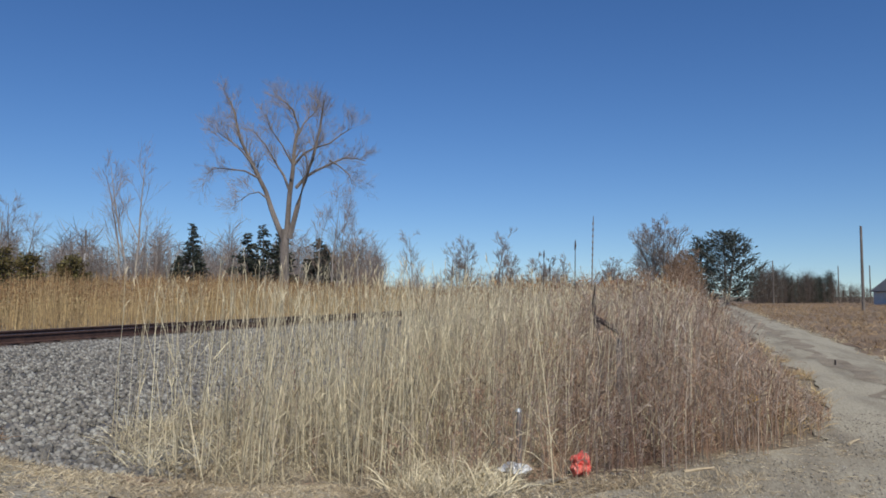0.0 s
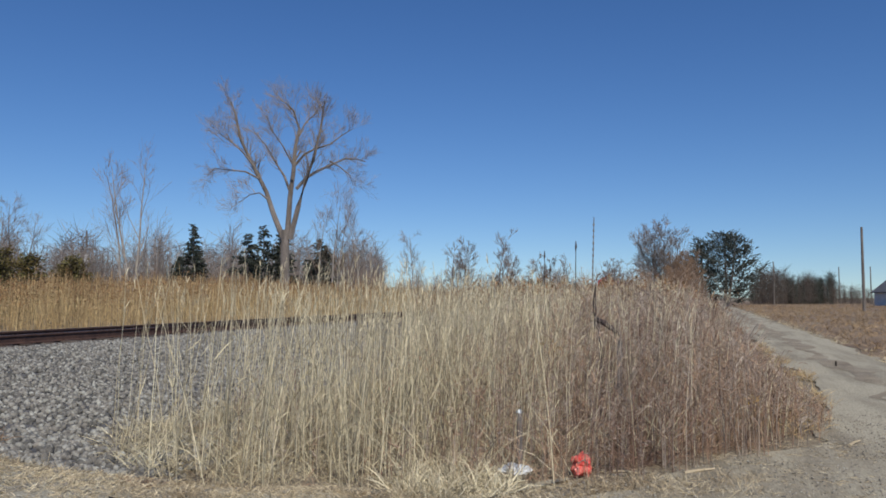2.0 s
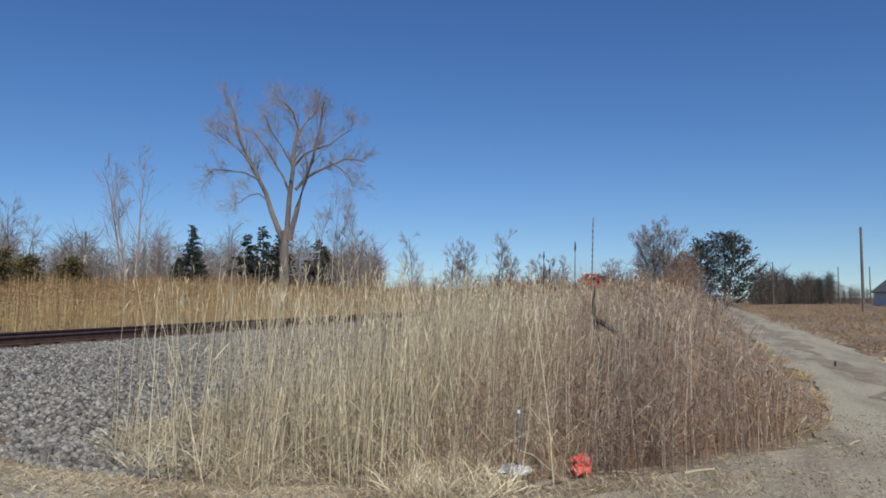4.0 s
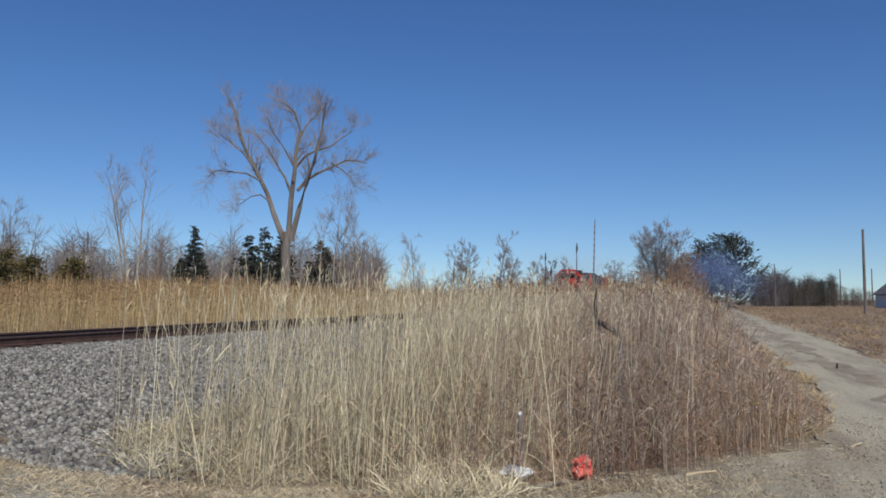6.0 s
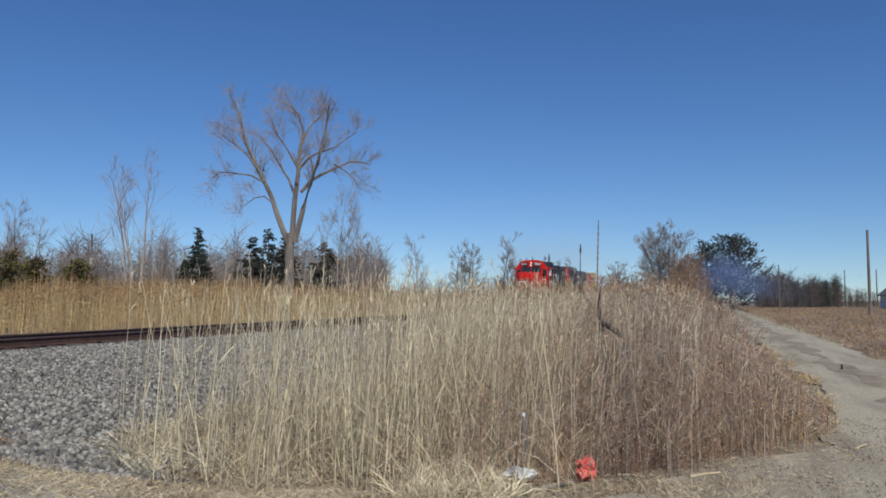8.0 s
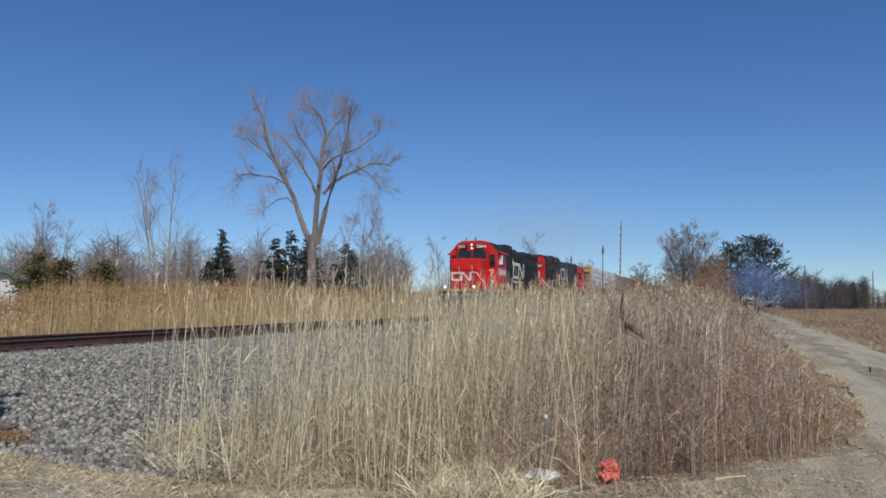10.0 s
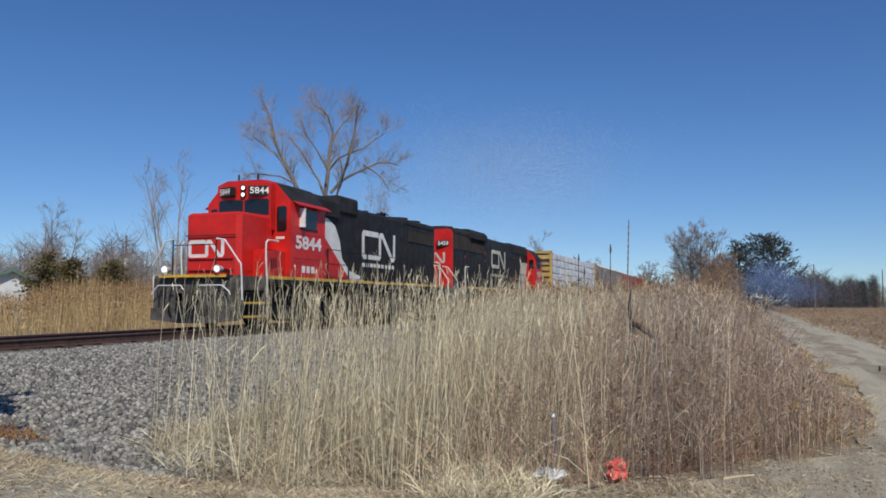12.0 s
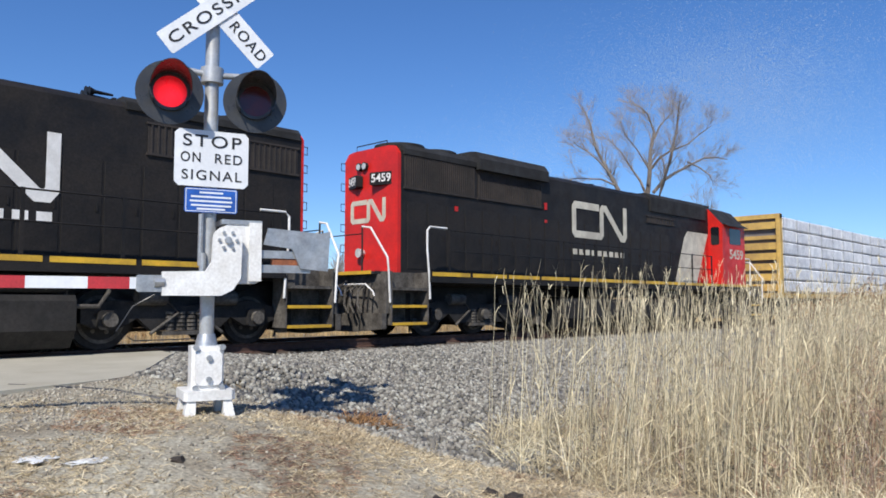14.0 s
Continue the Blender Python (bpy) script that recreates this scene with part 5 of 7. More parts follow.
def locomotive_front():
    """Four-axle road switcher running short hood first."""
    ob = tagged(new("diesel_locomotive"), "red and black diesel locomotive leading with its short hood", "locomotive")
    L = 18.03
    chassis(ob, L, (3.72, 14.31), (-1.37, 1.37), (6.35, 12.35), 16.85, (5.5, 16.0))
    red, black, white = M["loco_red"], M["loco_black"], M["paint_white"]
    # short hood
    nose = part("short_hood", Geo().box(-0.94, 0.94, 1.33, 3.1, 1.455, 3.22, 0, 0.13, 2), red, ob, "red short hood")
    g = Geo()
    g.add([(-0.94, 1.45, 3.22), (-0.82, 1.33, 3.22), (0.82, 1.33, 3.22), (0.94, 1.45, 3.22), (0.94, 3.1, 3.22), (-0.94, 3.1, 3.22),
           (-0.86, 1.5, 3.29), (-0.78, 1.42, 3.29), (0.78, 1.42, 3.29), (0.86, 1.5, 3.29), (0.86, 3.1, 3.33), (-0.86, 3.1, 3.33)],
          [(0, 1, 7, 6), (1, 2, 8, 7), (2, 3, 9, 8), (3, 4, 10, 9), (5, 0, 6, 11), (6, 7, 8, 9, 10, 11)])
    part("hood_top", g, red, nose)
    part("vent_cap", Geo().disc((-0.3, 2.0, 3.29), 2, 0.14, 0.07, 14), red, nose)
    part("nose_door", Geo().box(0.94, 0.952, 1.7, 2.4, 1.6, 2.9, 0, 0.04, 0), red, nose)
    part("emblem", ribbon(emblem(-0.80, 0.44, 1.98, 2.50, 0.115), 0.105, 1.33, 1, -0.008), white, nose, "white painted emblem")
    for w in (-0.87, 0.87):
        lamp = part("ditch_light", Geo().tube([(w, 0.62, 1.62), (w, 0.42, 1.62)], [0.08, 0.115], 14), M["lens"], ob, "lit ditch light", True)
        part("bulb", Geo().disc((w, 0.405, 1.62), 1, 0.078, 0.014, 14), M["lamp_white"], lamp)
    # cab
    ring = [(-1.5, 1.455), (1.5, 1.455), (1.5, 3.78), (0.98, 4.34), (0.6, 4.47), (-0.6, 4.47), (-0.98, 4.34), (-1.5, 3.78)]
    g = Geo().prism(ring, 1, 3.12, 5.25)
    for i in (2, 3, 4, 5, 6):
        g.m[i] = 1
    ring = [(-0.96, 2.9), (0.96, 2.9), (0.96, 4.30), (0.6, 4.44), (-0.6, 4.44), (-0.96, 4.30)]
    g.prism(ring, 1, 2.86, 3.13)
    cab = part("cab", g, [red, M["roof_grey"]], ob, "red cab with a dark roof")
    for s in (-1, 1):
        part("windshield", Geo().box(s * 0.46 - 0.43, s * 0.46 + 0.43, 2.845, 2.86, 3.33, 3.84, 0, 0.05, 1), M["glass"], cab, "dark windshield")
        part("door_window", Geo().box(s * 1.2 - 0.17, s * 1.2 + 0.17, 3.085, 3.12, 2.85, 3.62, 0, 0.05, 1), M["glass"], cab, "dark door window")
        x = s * 1.5
        part("side_window", Geo().box(min(x, x + s * 0.012), max(x, x + s * 0.012), 3.78, 4.68, 3.0, 3.62, 0, 0.03, 0), M["glass"], cab, "dark side window")
        part("window_frame", Geo().box(min(x, x + s * 0.03), max(x, x + s * 0.03), 3.70, 3.78, 2.98, 3.66).box(min(x, x + s * 0.03), max(x, x + s * 0.03), 3.70, 4.72, 2.96, 3.0), M["roof_grey"], cab)
        part("mirror", Geo().box(min(x, x + s * 0.2), max(x, x + s * 0.2), 3.62, 3.66, 3.02, 3.60), M["paint_white"], cab, "white framed mirror")
        g = Geo().add([(x, 3.25, 3.80), (x, 5.25, 3.80), (x + s * 0.22, 5.25, 3.68), (x + s * 0.22, 3.25, 3.68), (x, 3.25, 3.77), (x, 5.25, 3.77), (x + s * 0.22, 5.25, 3.65), (x + s * 0.22, 3.25, 3.65)],
                      [(0, 1, 2, 3), (4, 5, 6, 7), (3, 2, 6, 7), (0, 3, 7, 4), (1, 2, 6, 5)])
        part("awning", g, red, cab, "red sun visor")
        numbers_board(cab, "5844", s * 0.60, 2.80, 4.08, 0.68, s * 24)
    for w, z in ((0.0, 4.20), (0.0, 3.99)):
        lamp = part("headlight", Geo().tube([(w, 2.88, z), (w, 2.80, z)], [0.09, 0.1], 14), M["roof_grey"], cab, "lit headlight", True)
        part("bulb", Geo().disc((w, 2.795, z), 1, 0.06, 0.01, 14), M["lamp_white"], lamp)
    part("beacon", Geo().tube([(0.0, 3.6, 4.45), (0.0, 3.6, 4.75)], [0.05, 0.03], 10), M["roof_grey"], cab)
    part("aerial", Geo().tube([(-0.5, 3.3, 4.4), (-0.5, 3.3, 4.7)], 0.03, 8).box(-0.75, -0.45, 3.15, 3.3, 4.40, 4.45), M["roof_grey"], cab)
    part("marker_board", Geo().box(1.0, 1.3, 3.09, 3.105, 2.62, 2.70), white, cab)
    lettering("road_number", "5844", 0.55, (1.506, 4.2, 2.53), SIDE, white, cab, 1.58, 0.004, 0.026)
    bars(cab, 3.80, 4.66, 1.62, 1.83, 1.5, 3, white)
    for z, a, b in ((2.06, 3.3, 5.1), (1.92, 3.2, 3.75), (2.82, 3.72, 5.1)):
        part("panel_seam", Geo().box(1.5, 1.514, a, b, z, z + 0.025), red, cab)
    part("cab_door", Geo().box(0.98, 1.46, 3.098, 3.118, 1.5, 3.72, 0, 0.06, 1), red, cab, "red cab door")
    g = Geo()
    for z in (1.62, 1.95):
        g.box(-0.75, 0.75, 1.27, 1.335, z, z + 0.04)
    part("nose_step", g, red, nose)
    part("nose_rail", Geo().tube([(-0.85, 1.27, 2.62), (0.85, 1.27, 2.62)], 0.016, 6), M["roof_grey"], nose)
    part("battery_box", Geo().box(0.95, 1.35, 2.0, 3.1, 1.455, 2.25, 0, 0.03, 1), red, ob)
    for u in (2.3, 2.42, 2.54):
        part("vent_slat", Geo().box(1.35, 1.362, u, u + 0.05, 1.7, 2.0), M["roof_grey"], ob)
    # long hood
    hood = part("long_hood", Geo().prism(hood_section(0.95, 1.455, 4.22), 1, 5.25, 16.8), black, ob, "black long hood", True)
    part("hood_end", Geo().prism(hood_section(0.95, 1.455, 4.22), 1, 16.8, 16.86), red, ob, "red hood end")
    part("blower_housing", Geo().prism(hood_section(1.06, 3.66, 4.36, 0.2), 1, 5.25, 7.1), M["roof_grey"], ob, smooth=True)
    part("filter_housing", Geo().box(-1.04, 1.04, 7.12, 8.55, 3.86, 4.5, 0, 0.08, 1), M["roof_grey"], ob)
    plate(hood, "red_panel", [(5.26, 1.46), (8.2, 1.46), (5.95, 3.12), (5.26, 3.2)], 0.95, red, "red painted panel")
    plate(hood, "white_sweep", [(5.26, 3.2), (5.95, 3.12), (8.2, 1.46), (9.4, 1.46), (9.0, 1.66), (8.1, 1.84), (7.5, 2.25), (7.3, 2.9), (6.95, 3.38), (6.4, 3.6), (5.26, 3.64)], 0.95, white, "white painted sweep")
    part("emblem", ribbon(emblem(9.05, 12.2, 2.32, 3.46, 0.25), 0.21, 0.966, 0), white, hood, "white painted emblem")
    bars(hood, 9.1, 12.2, 2.02, 2.19, 0.964, 9, white)
    doors(hood, 8.9, 16.6, 0.95)
    for s in (-1, 1):
        grille(ob, 13.6, 16.7, 3.36, 3.86, s * 0.95, 26, s)
    part("radiator_hatch", Geo().prism(hood_section(0.99, 4.05, 4.30, 0.12), 1, 13.2, 16.75), M["roof_grey"], ob)
    fan(ob, 14.35, 4.32)
    fan(ob, 15.85, 4.32)
    for u in (9.6, 11.2):
        part("exhaust_stack", Geo().tube([(0, u, 4.2), (0, u, 4.42)], [0.2, 0.17], 14), M["roof_grey"], ob, smooth=True)
    hump_horn(ob, 13.3, 4.30)
    g = Geo()
    for i in range(6):
        z = 1.9 + i * 0.38
        g.tube([(0.9, 16.86, z), (0.9, 16.98, z), (0.9, 16.98, z + 0.16), (0.9, 16.86, z + 0.16)], 0.012, 5)
    part("ladder", g, M["loco_black"], ob)
    return ob


def locomotive_second():
    """Six-axle road locomotive running long hood first."""
    ob = tagged(new("diesel_locomotive"), "six-axle red and black diesel locomotive running long hood first", "locomotive")
    L = 21.69
    chassis(ob, L, (4.15, 17.5), (-1.7, 0.0, 1.7), (7.2, 14.2), 1.45, (2.6, 16.4))
    red, black, white = M["loco_red"], M["loco_black"], M["cream"]
    hood = part("long_hood", Geo().prism(hood_section(0.95, 1.455, 4.42), 1, 1.52, 17.3), black, ob, "black long hood with dusty doors", True)
    part("hood_end", Geo().prism(hood_section(0.95, 1.455, 4.42, 0.2), 1, 1.42, 1.52), red, ob, "bright red hood end")
    part("emblem", ribbon(emblem(-0.72, 0.55, 2.66, 3.22, 0.12), 0.115, 1.42, 1, -0.008), white, ob, "cream painted emblem")
    numbers_board(ob, "5459", 0.46, 1.38, 3.66, 0.62, 18)
    numbers_board(ob, "5459", -0.55, 1.38, 3.66, 0.55, -20)
    for w in (-0.16, 0.04):
        lamp = part("headlight", Geo().tube([(w - 0.2, 1.44, 4.02), (w - 0.2, 1.34, 4.02)], [0.09, 0.1], 14), M["roof_grey"], ob, "hooded headlight", True)
        part("bulb", Geo().disc((w - 0.2, 1.335, 4.02), 1, 0.075, 0.01, 12), M["lens"], lamp)
    lamp = part("ditch_light", Geo().tube([(-0.25, 1.42, 1.95), (-0.25, 1.26, 1.95)], [0.08, 0.11], 14), M["lens"], ob, "unlit ditch light", True)
    g = Geo()
    for i in range(5):
        z = 2.0 + i * 0.5
        g.tube([(-0.95, 1.42, z), (-0.95, 1.3, z), (-0.95, 1.3, z + 0.18), (-0.95, 1.42, z + 0.18)], 0.012, 5)
    g.tube([(-0.6, 1.5, 4.42), (-0.6, 1.5, 4.56), (0.5, 1.5, 4.56), (0.5, 1.5, 4.42)], 0.014, 5)
    part("grab_iron", g, M["loco_black"], ob)
    for s in (-1, 1):
        for a, b in ((1.62, 4.05), (4.18, 6.85)):
            grille(ob, a, b, 3.44, 4.2, s * 0.95, 34, s)
    part("radiator_housing", Geo().prism(hood_section(1.12, 4.14, 4.64, 0.22), 1, 4.1, 7.0), M["roof_grey"], ob, smooth=True)
    part("radiator_hatch", Geo().prism(hood_section(1.0, 4.2, 4.48, 0.15), 1, 1.6, 4.1), M["roof_grey"], ob)
    fan(ob, 2.35, 4.48, 0.62)
    fan(ob, 3.5, 4.48, 0.62)
    for u, w in ((8.2, 1.2), (12.4, 0.9)):
        part("roof_hatch", Geo().box(-0.5, 0.5, u, u + w, 4.4, 4.5, 0, 0.06, 2), M["roof_grey"], ob)
    part("exhaust_stack", Geo().tube([(0, 10.6, 4.4), (0, 10.6, 4.6)], [0.26, 0.22], 14), M["roof_grey"], ob)
    part("dynamic_brake_housing", Geo().prism(hood_section(1.0, 3.86, 4.5, 0.16), 1, 12.9, 17.0), M["roof_grey"], ob)
    grille(ob, 12.7, 14.6, 3.5, 3.66, 0.95, 8)
    plate(hood, "white_sweep", [(14.6, 1.46), (16.25, 1.46), (17.25, 3.36), (15.6, 3.36), (15.35, 3.1)], 0.95, white, "cream painted sweep")
    plate(hood, "red_panel", [(16.25, 1.46), (17.3, 1.46), (17.3, 3.36), (17.25, 3.36)], 0.95, red, "red painted panel")
    part("emblem", ribbon(emblem(8.3, 11.4, 2.68, 3.80, 0.25), 0.21, 0.966, 0), white, hood, "cream painted emblem")
    bars(hood, 8.35, 11.3, 2.2, 2.36, 0.964, 9, white)
    doors(hood, 1.7, 14.4, 0.95)
    part("placard", Geo().box(0.965, 0.972, 6.98, 7.10, 3.38, 3.58).box(0.965, 0.972, 6.98, 7.10, 3.02, 3.1), red, hood)
    part("reflector", Geo().box(0.965, 0.972, 3.3, 3.42, 3.02, 3.14), red, hood)
    ring = [(-1.5, 1.455), (1.5, 1.455), (1.5, 3.72), (0.98, 4.30), (0.6, 4.45), (-0.6, 4.45), (-0.98, 4.30), (-1.5, 3.72)]
    g = Geo().prism(ring, 1, 17.3, 19.3)
    for i in (2, 3, 4, 5, 6):
        g.m[i] = 1
    cab = part("cab", g, [red, M["roof_grey"]], ob, "red cab with a dark roof")
    for s in (-1, 1):
        x = s * 1.5
        part("side_window", Geo().box(min(x, x + s * 0.012), max(x, x + s * 0.012), 17.9, 18.9, 3.0, 3.6, 0, 0.03, 0), M["glass"], cab)
        g = Geo().add([(x, 17.4, 3.78), (x, 19.2, 3.78), (x + s * 0.2, 19.2, 3.66), (x + s * 0.2, 17.4, 3.66), (x, 17.4, 3.75), (x, 19.2, 3.75), (x + s * 0.2, 19.2, 3.63), (x + s * 0.2, 17.4, 3.63)],
                      [(0, 1, 2, 3), (4, 5, 6, 7), (3, 2, 6, 7), (0, 3, 7, 4), (1, 2, 6, 5)])
        part("awning", g, M["roof_grey"], cab, "dark sun visor")
        part("door_window", Geo().box(s * 1.22 - 0.16, s * 1.22 + 0.16, 17.285, 17.3, 2.95, 3.62, 0, 0.05, 1), M["glass"], cab, "dark door window")
    lettering("road_number", "5459", 0.5, (1.506, 18.5, 2.6), SIDE, white, cab, 1.2, 0.004, 0.016)
    part("short_hood", Geo().box(-0.95, 0.95, 19.3, 20.3, 1.455, 3.3, 0, 0.12, 2), red, ob)
    part("air_conditioner", Geo().box(-0.4, 0.4, 17.8, 18.7, 4.45, 4.6, 0, 0.06, 2), M["roof_grey"], ob)
    return ob


def car_chassis(ob, L):
    part("underframe", Geo().box(-0.35, 0.35, 0.6, L - 0.6, 0.75, 1.05), M["grime"], ob)
    for u in (2.6, L - 2.6):
        truck(ob, u, (-0.89, 0.89), "bogie")
    coupler(ob, 0, 1)
    coupler(ob, L, -1)


def lumber_car():
    """Flat car with end bulkheads and stacked wrapped lumber."""
    ob = tagged(new("lumber_flatcar"), "yellow bulkhead flatcar stacked with white-wrapped lumber", "flatcar")
    L = 25.4
    car_chassis(ob, L)
    part("deck", Geo().box(-1.4, 1.4, 0.8, L - 0.8, 1.0, 1.2), M["car_yellow"], ob, "faded yellow deck")
    for u, way in ((1.75, 1), (L - 1.75, -1)):
        b = part("bulkhead", Geo().box(-1.4, -1.22, u - 0.16, u + 0.16, 1.2, 4.62, 0, 0.02).box(1.22, 1.4, u - 0.16, u + 0.16, 1.2, 4.62, 0, 0.02).box(-1.4, 1.4, u - 0.14, u + 0.14, 4.44, 4.64), M["car_yellow"], ob, "faded yellow end bulkhead")
        part("backing", Geo().box(-1.22, 1.22, u + way * 0.08 - 0.02, u + way * 0.08 + 0.02, 1.2, 4.44), M["car_grey"], b)
        for i in range(7):
            z = 1.3 + i * 0.45
            part("slat", Geo().box(-1.22, 1.22, u - way * 0.06 - 0.05, u - way * 0.06 + 0.05, z, z + (0.3 if i != 5 else 0.16)), M["car_yellow"], b)
    n, rows = 13, 6
    step_ = (L - 4.3) / n
    for i in range(n):
        for k in range(rows):
            for s in (-1, 1):
                a = 2.12 + i * step_
                z = 1.24 + k * 0.555
                g = Geo().box(min(s * 0.12, s * (1.36 - random.uniform(0, 0.03))), max(s * 0.12, s * (1.36 - random.uniform(0, 0.03))), a + 0.02, a + step_ - 0.03 - random.uniform(0, 0.06), z, z + 0.525 + random.uniform(-0.02, 0.012), 0, 0.06, 1)
                part("timber_block", g, M["wrap"], ob, "white-wrapped lumber bundle")
    for i in range(n + 1):
        u = 2.1 + i * step_
        part("tie_down_strap", Geo().tube([(1.385, u, 1.2), (1.385, u, 4.56), (0.1, u, 4.6)], 0.006, 4), M["grime"], ob)
    part("centre_beam", Geo().box(-0.1, 0.1, 1.9, L - 1.9, 1.2, 4.62), M["car_yellow"], ob)
    return ob


def hopper_car(name, label, L, H, mat_, top):
    ob = tagged(new(name), label, "hopper")
    car_chassis(ob, L)
    ring = [(-1.0, 1.5), (1.0, 1.5), (1.5, 1.75), (1.56, 2.6), (1.52, H - 0.35), (0.95, H), (-0.95, H), (-1.52, H - 0.35), (-1.56, 2.6), (-1.5, 1.75)]
    g = Geo().prism(ring, 1, 1.1, L - 1.1)
    for i in (4, 5, 6):
        g.m[i] = 1
    body = part("body", g, [mat_, top], ob)
    for i in range(14):
        u = 1.3 + (L - 2.6) * i / 13
        part("side_rib", Geo().box(1.5, 1.62, u - 0.05, u + 0.05, 1.5, H - 0.35), mat_, body)
    for k in range(3):
        u = L * (0.22 + 0.28 * k)
        g = Geo().add([(-1, u - 1.6, 1.5), (1, u - 1.6, 1.5), (1, u + 1.6, 1.5), (-1, u + 1.6, 1.5), (-0.4, u - 0.4, 0.5), (0.4, u - 0.4, 0.5), (0.4, u + 0.4, 0.5), (-0.4, u + 0.4, 0.5)],
                      [(0, 1, 5, 4), (1, 2, 6, 5), (2, 3, 7, 6), (3, 0, 4, 7), (4, 5, 6, 7)])
        part("discharge_chute", g, mat_, ob)
    for u in (0.7, L - 0.7):
        g = Geo().box(-1.45, 1.45, u - 0.3, u + 0.3, 1.0, 1.15)
        for s in (-1, 1):
            g.tube([(s * 1.4, u, 1.1), (s * 1.4, u, H - 0.4)], 0.04, 6)
            g.tube([(s * 0.9, u, 1.1), (s * 0.9, u, H - 0.2)], 0.04, 6)
        for i in range(8):
            g.tube([(0.9, u, 1.4 + i * 0.38), (1.4, u, 1.4 + i * 0.38)], 0.02, 5)
        part("end_ladder", g, mat_, ob)
    part("running_board", Geo().box(-0.4, 0.4, 0.6, L - 0.6, H + 0.06, H + 0.1), top, ob)
    return ob


TRAIN = [(locomotive_front(), 0.0), (locomotive_second(), 18.03), (lumber_car(), 39.72),
         (hopper_car("covered_hopper", "dusty grey covered hopper car with a pale roof", 20.2, 4.75, M["car_grey"], M["paint_white"]), 65.15)]
for i in range(4):
    TRAIN.append((hopper_car("open_hopper", "oxide-red ribbed hopper car", 19.6, 4.55, M["car_red"], M["car_red"]), 85.4 + 19.65 * i))
for ob, u in TRAIN:
    tagged(ob, group="freight train")

# ---- crossing signal ----
M["mast"] = material("aluminium_paint", (0.50, 0.51, 0.51), 0.45, 0.4, dirt=(0.38, 0.38, 0.37), scale=4, fine=40, grain=0.1)
M["casting"] = material("white_casting", (0.82, 0.82, 0.80), 0.5, dirt=(0.66, 0.645, 0.61), amount=0.4, scale=5, fine=40, grain=0.08)
M["sign_white"] = material("reflective_white", (0.78, 0.80, 0.82), 0.4, dirt=(0.66, 0.68, 0.70), amount=0.3, scale=3, fine=40, grain=0.04)
M["sign_black"] = material("black_letters", (0.02, 0.02, 0.022), 0.5)
M["lamp_black"] = material("black_enamel", (0.022, 0.023, 0.025), 0.35, dirt=(0.04, 0.04, 0.04), scale=4)
M["arm_red"] = material("red_tape", (0.55, 0.03, 0.04), 0.4, dirt=(0.4, 0.03, 0.035), amount=0.3, scale=5)
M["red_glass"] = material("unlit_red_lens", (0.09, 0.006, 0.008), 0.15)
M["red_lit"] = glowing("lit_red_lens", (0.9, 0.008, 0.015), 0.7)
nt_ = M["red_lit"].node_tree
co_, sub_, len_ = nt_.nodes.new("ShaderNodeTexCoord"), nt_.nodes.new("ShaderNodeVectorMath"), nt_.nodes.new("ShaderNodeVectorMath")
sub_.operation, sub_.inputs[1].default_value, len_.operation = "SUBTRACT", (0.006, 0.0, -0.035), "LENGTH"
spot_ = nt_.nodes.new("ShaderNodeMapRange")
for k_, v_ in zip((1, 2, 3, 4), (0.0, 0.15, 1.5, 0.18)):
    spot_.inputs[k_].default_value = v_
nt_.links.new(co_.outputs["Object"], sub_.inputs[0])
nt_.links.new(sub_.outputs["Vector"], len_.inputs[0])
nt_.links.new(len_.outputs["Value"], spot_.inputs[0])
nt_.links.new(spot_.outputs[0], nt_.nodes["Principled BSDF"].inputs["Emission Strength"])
M["zinc"] = material("galvanised_steel", (0.45, 0.47, 0.48), 0.45, 0.6, dirt=(0.33, 0.34, 0.35), scale=5, fine=30)
M["rust"] = material("orange_rust", (0.30, 0.10, 0.04), 0.8, dirt=(0.18, 0.06, 0.03), scale=8)
FLASHERS = []


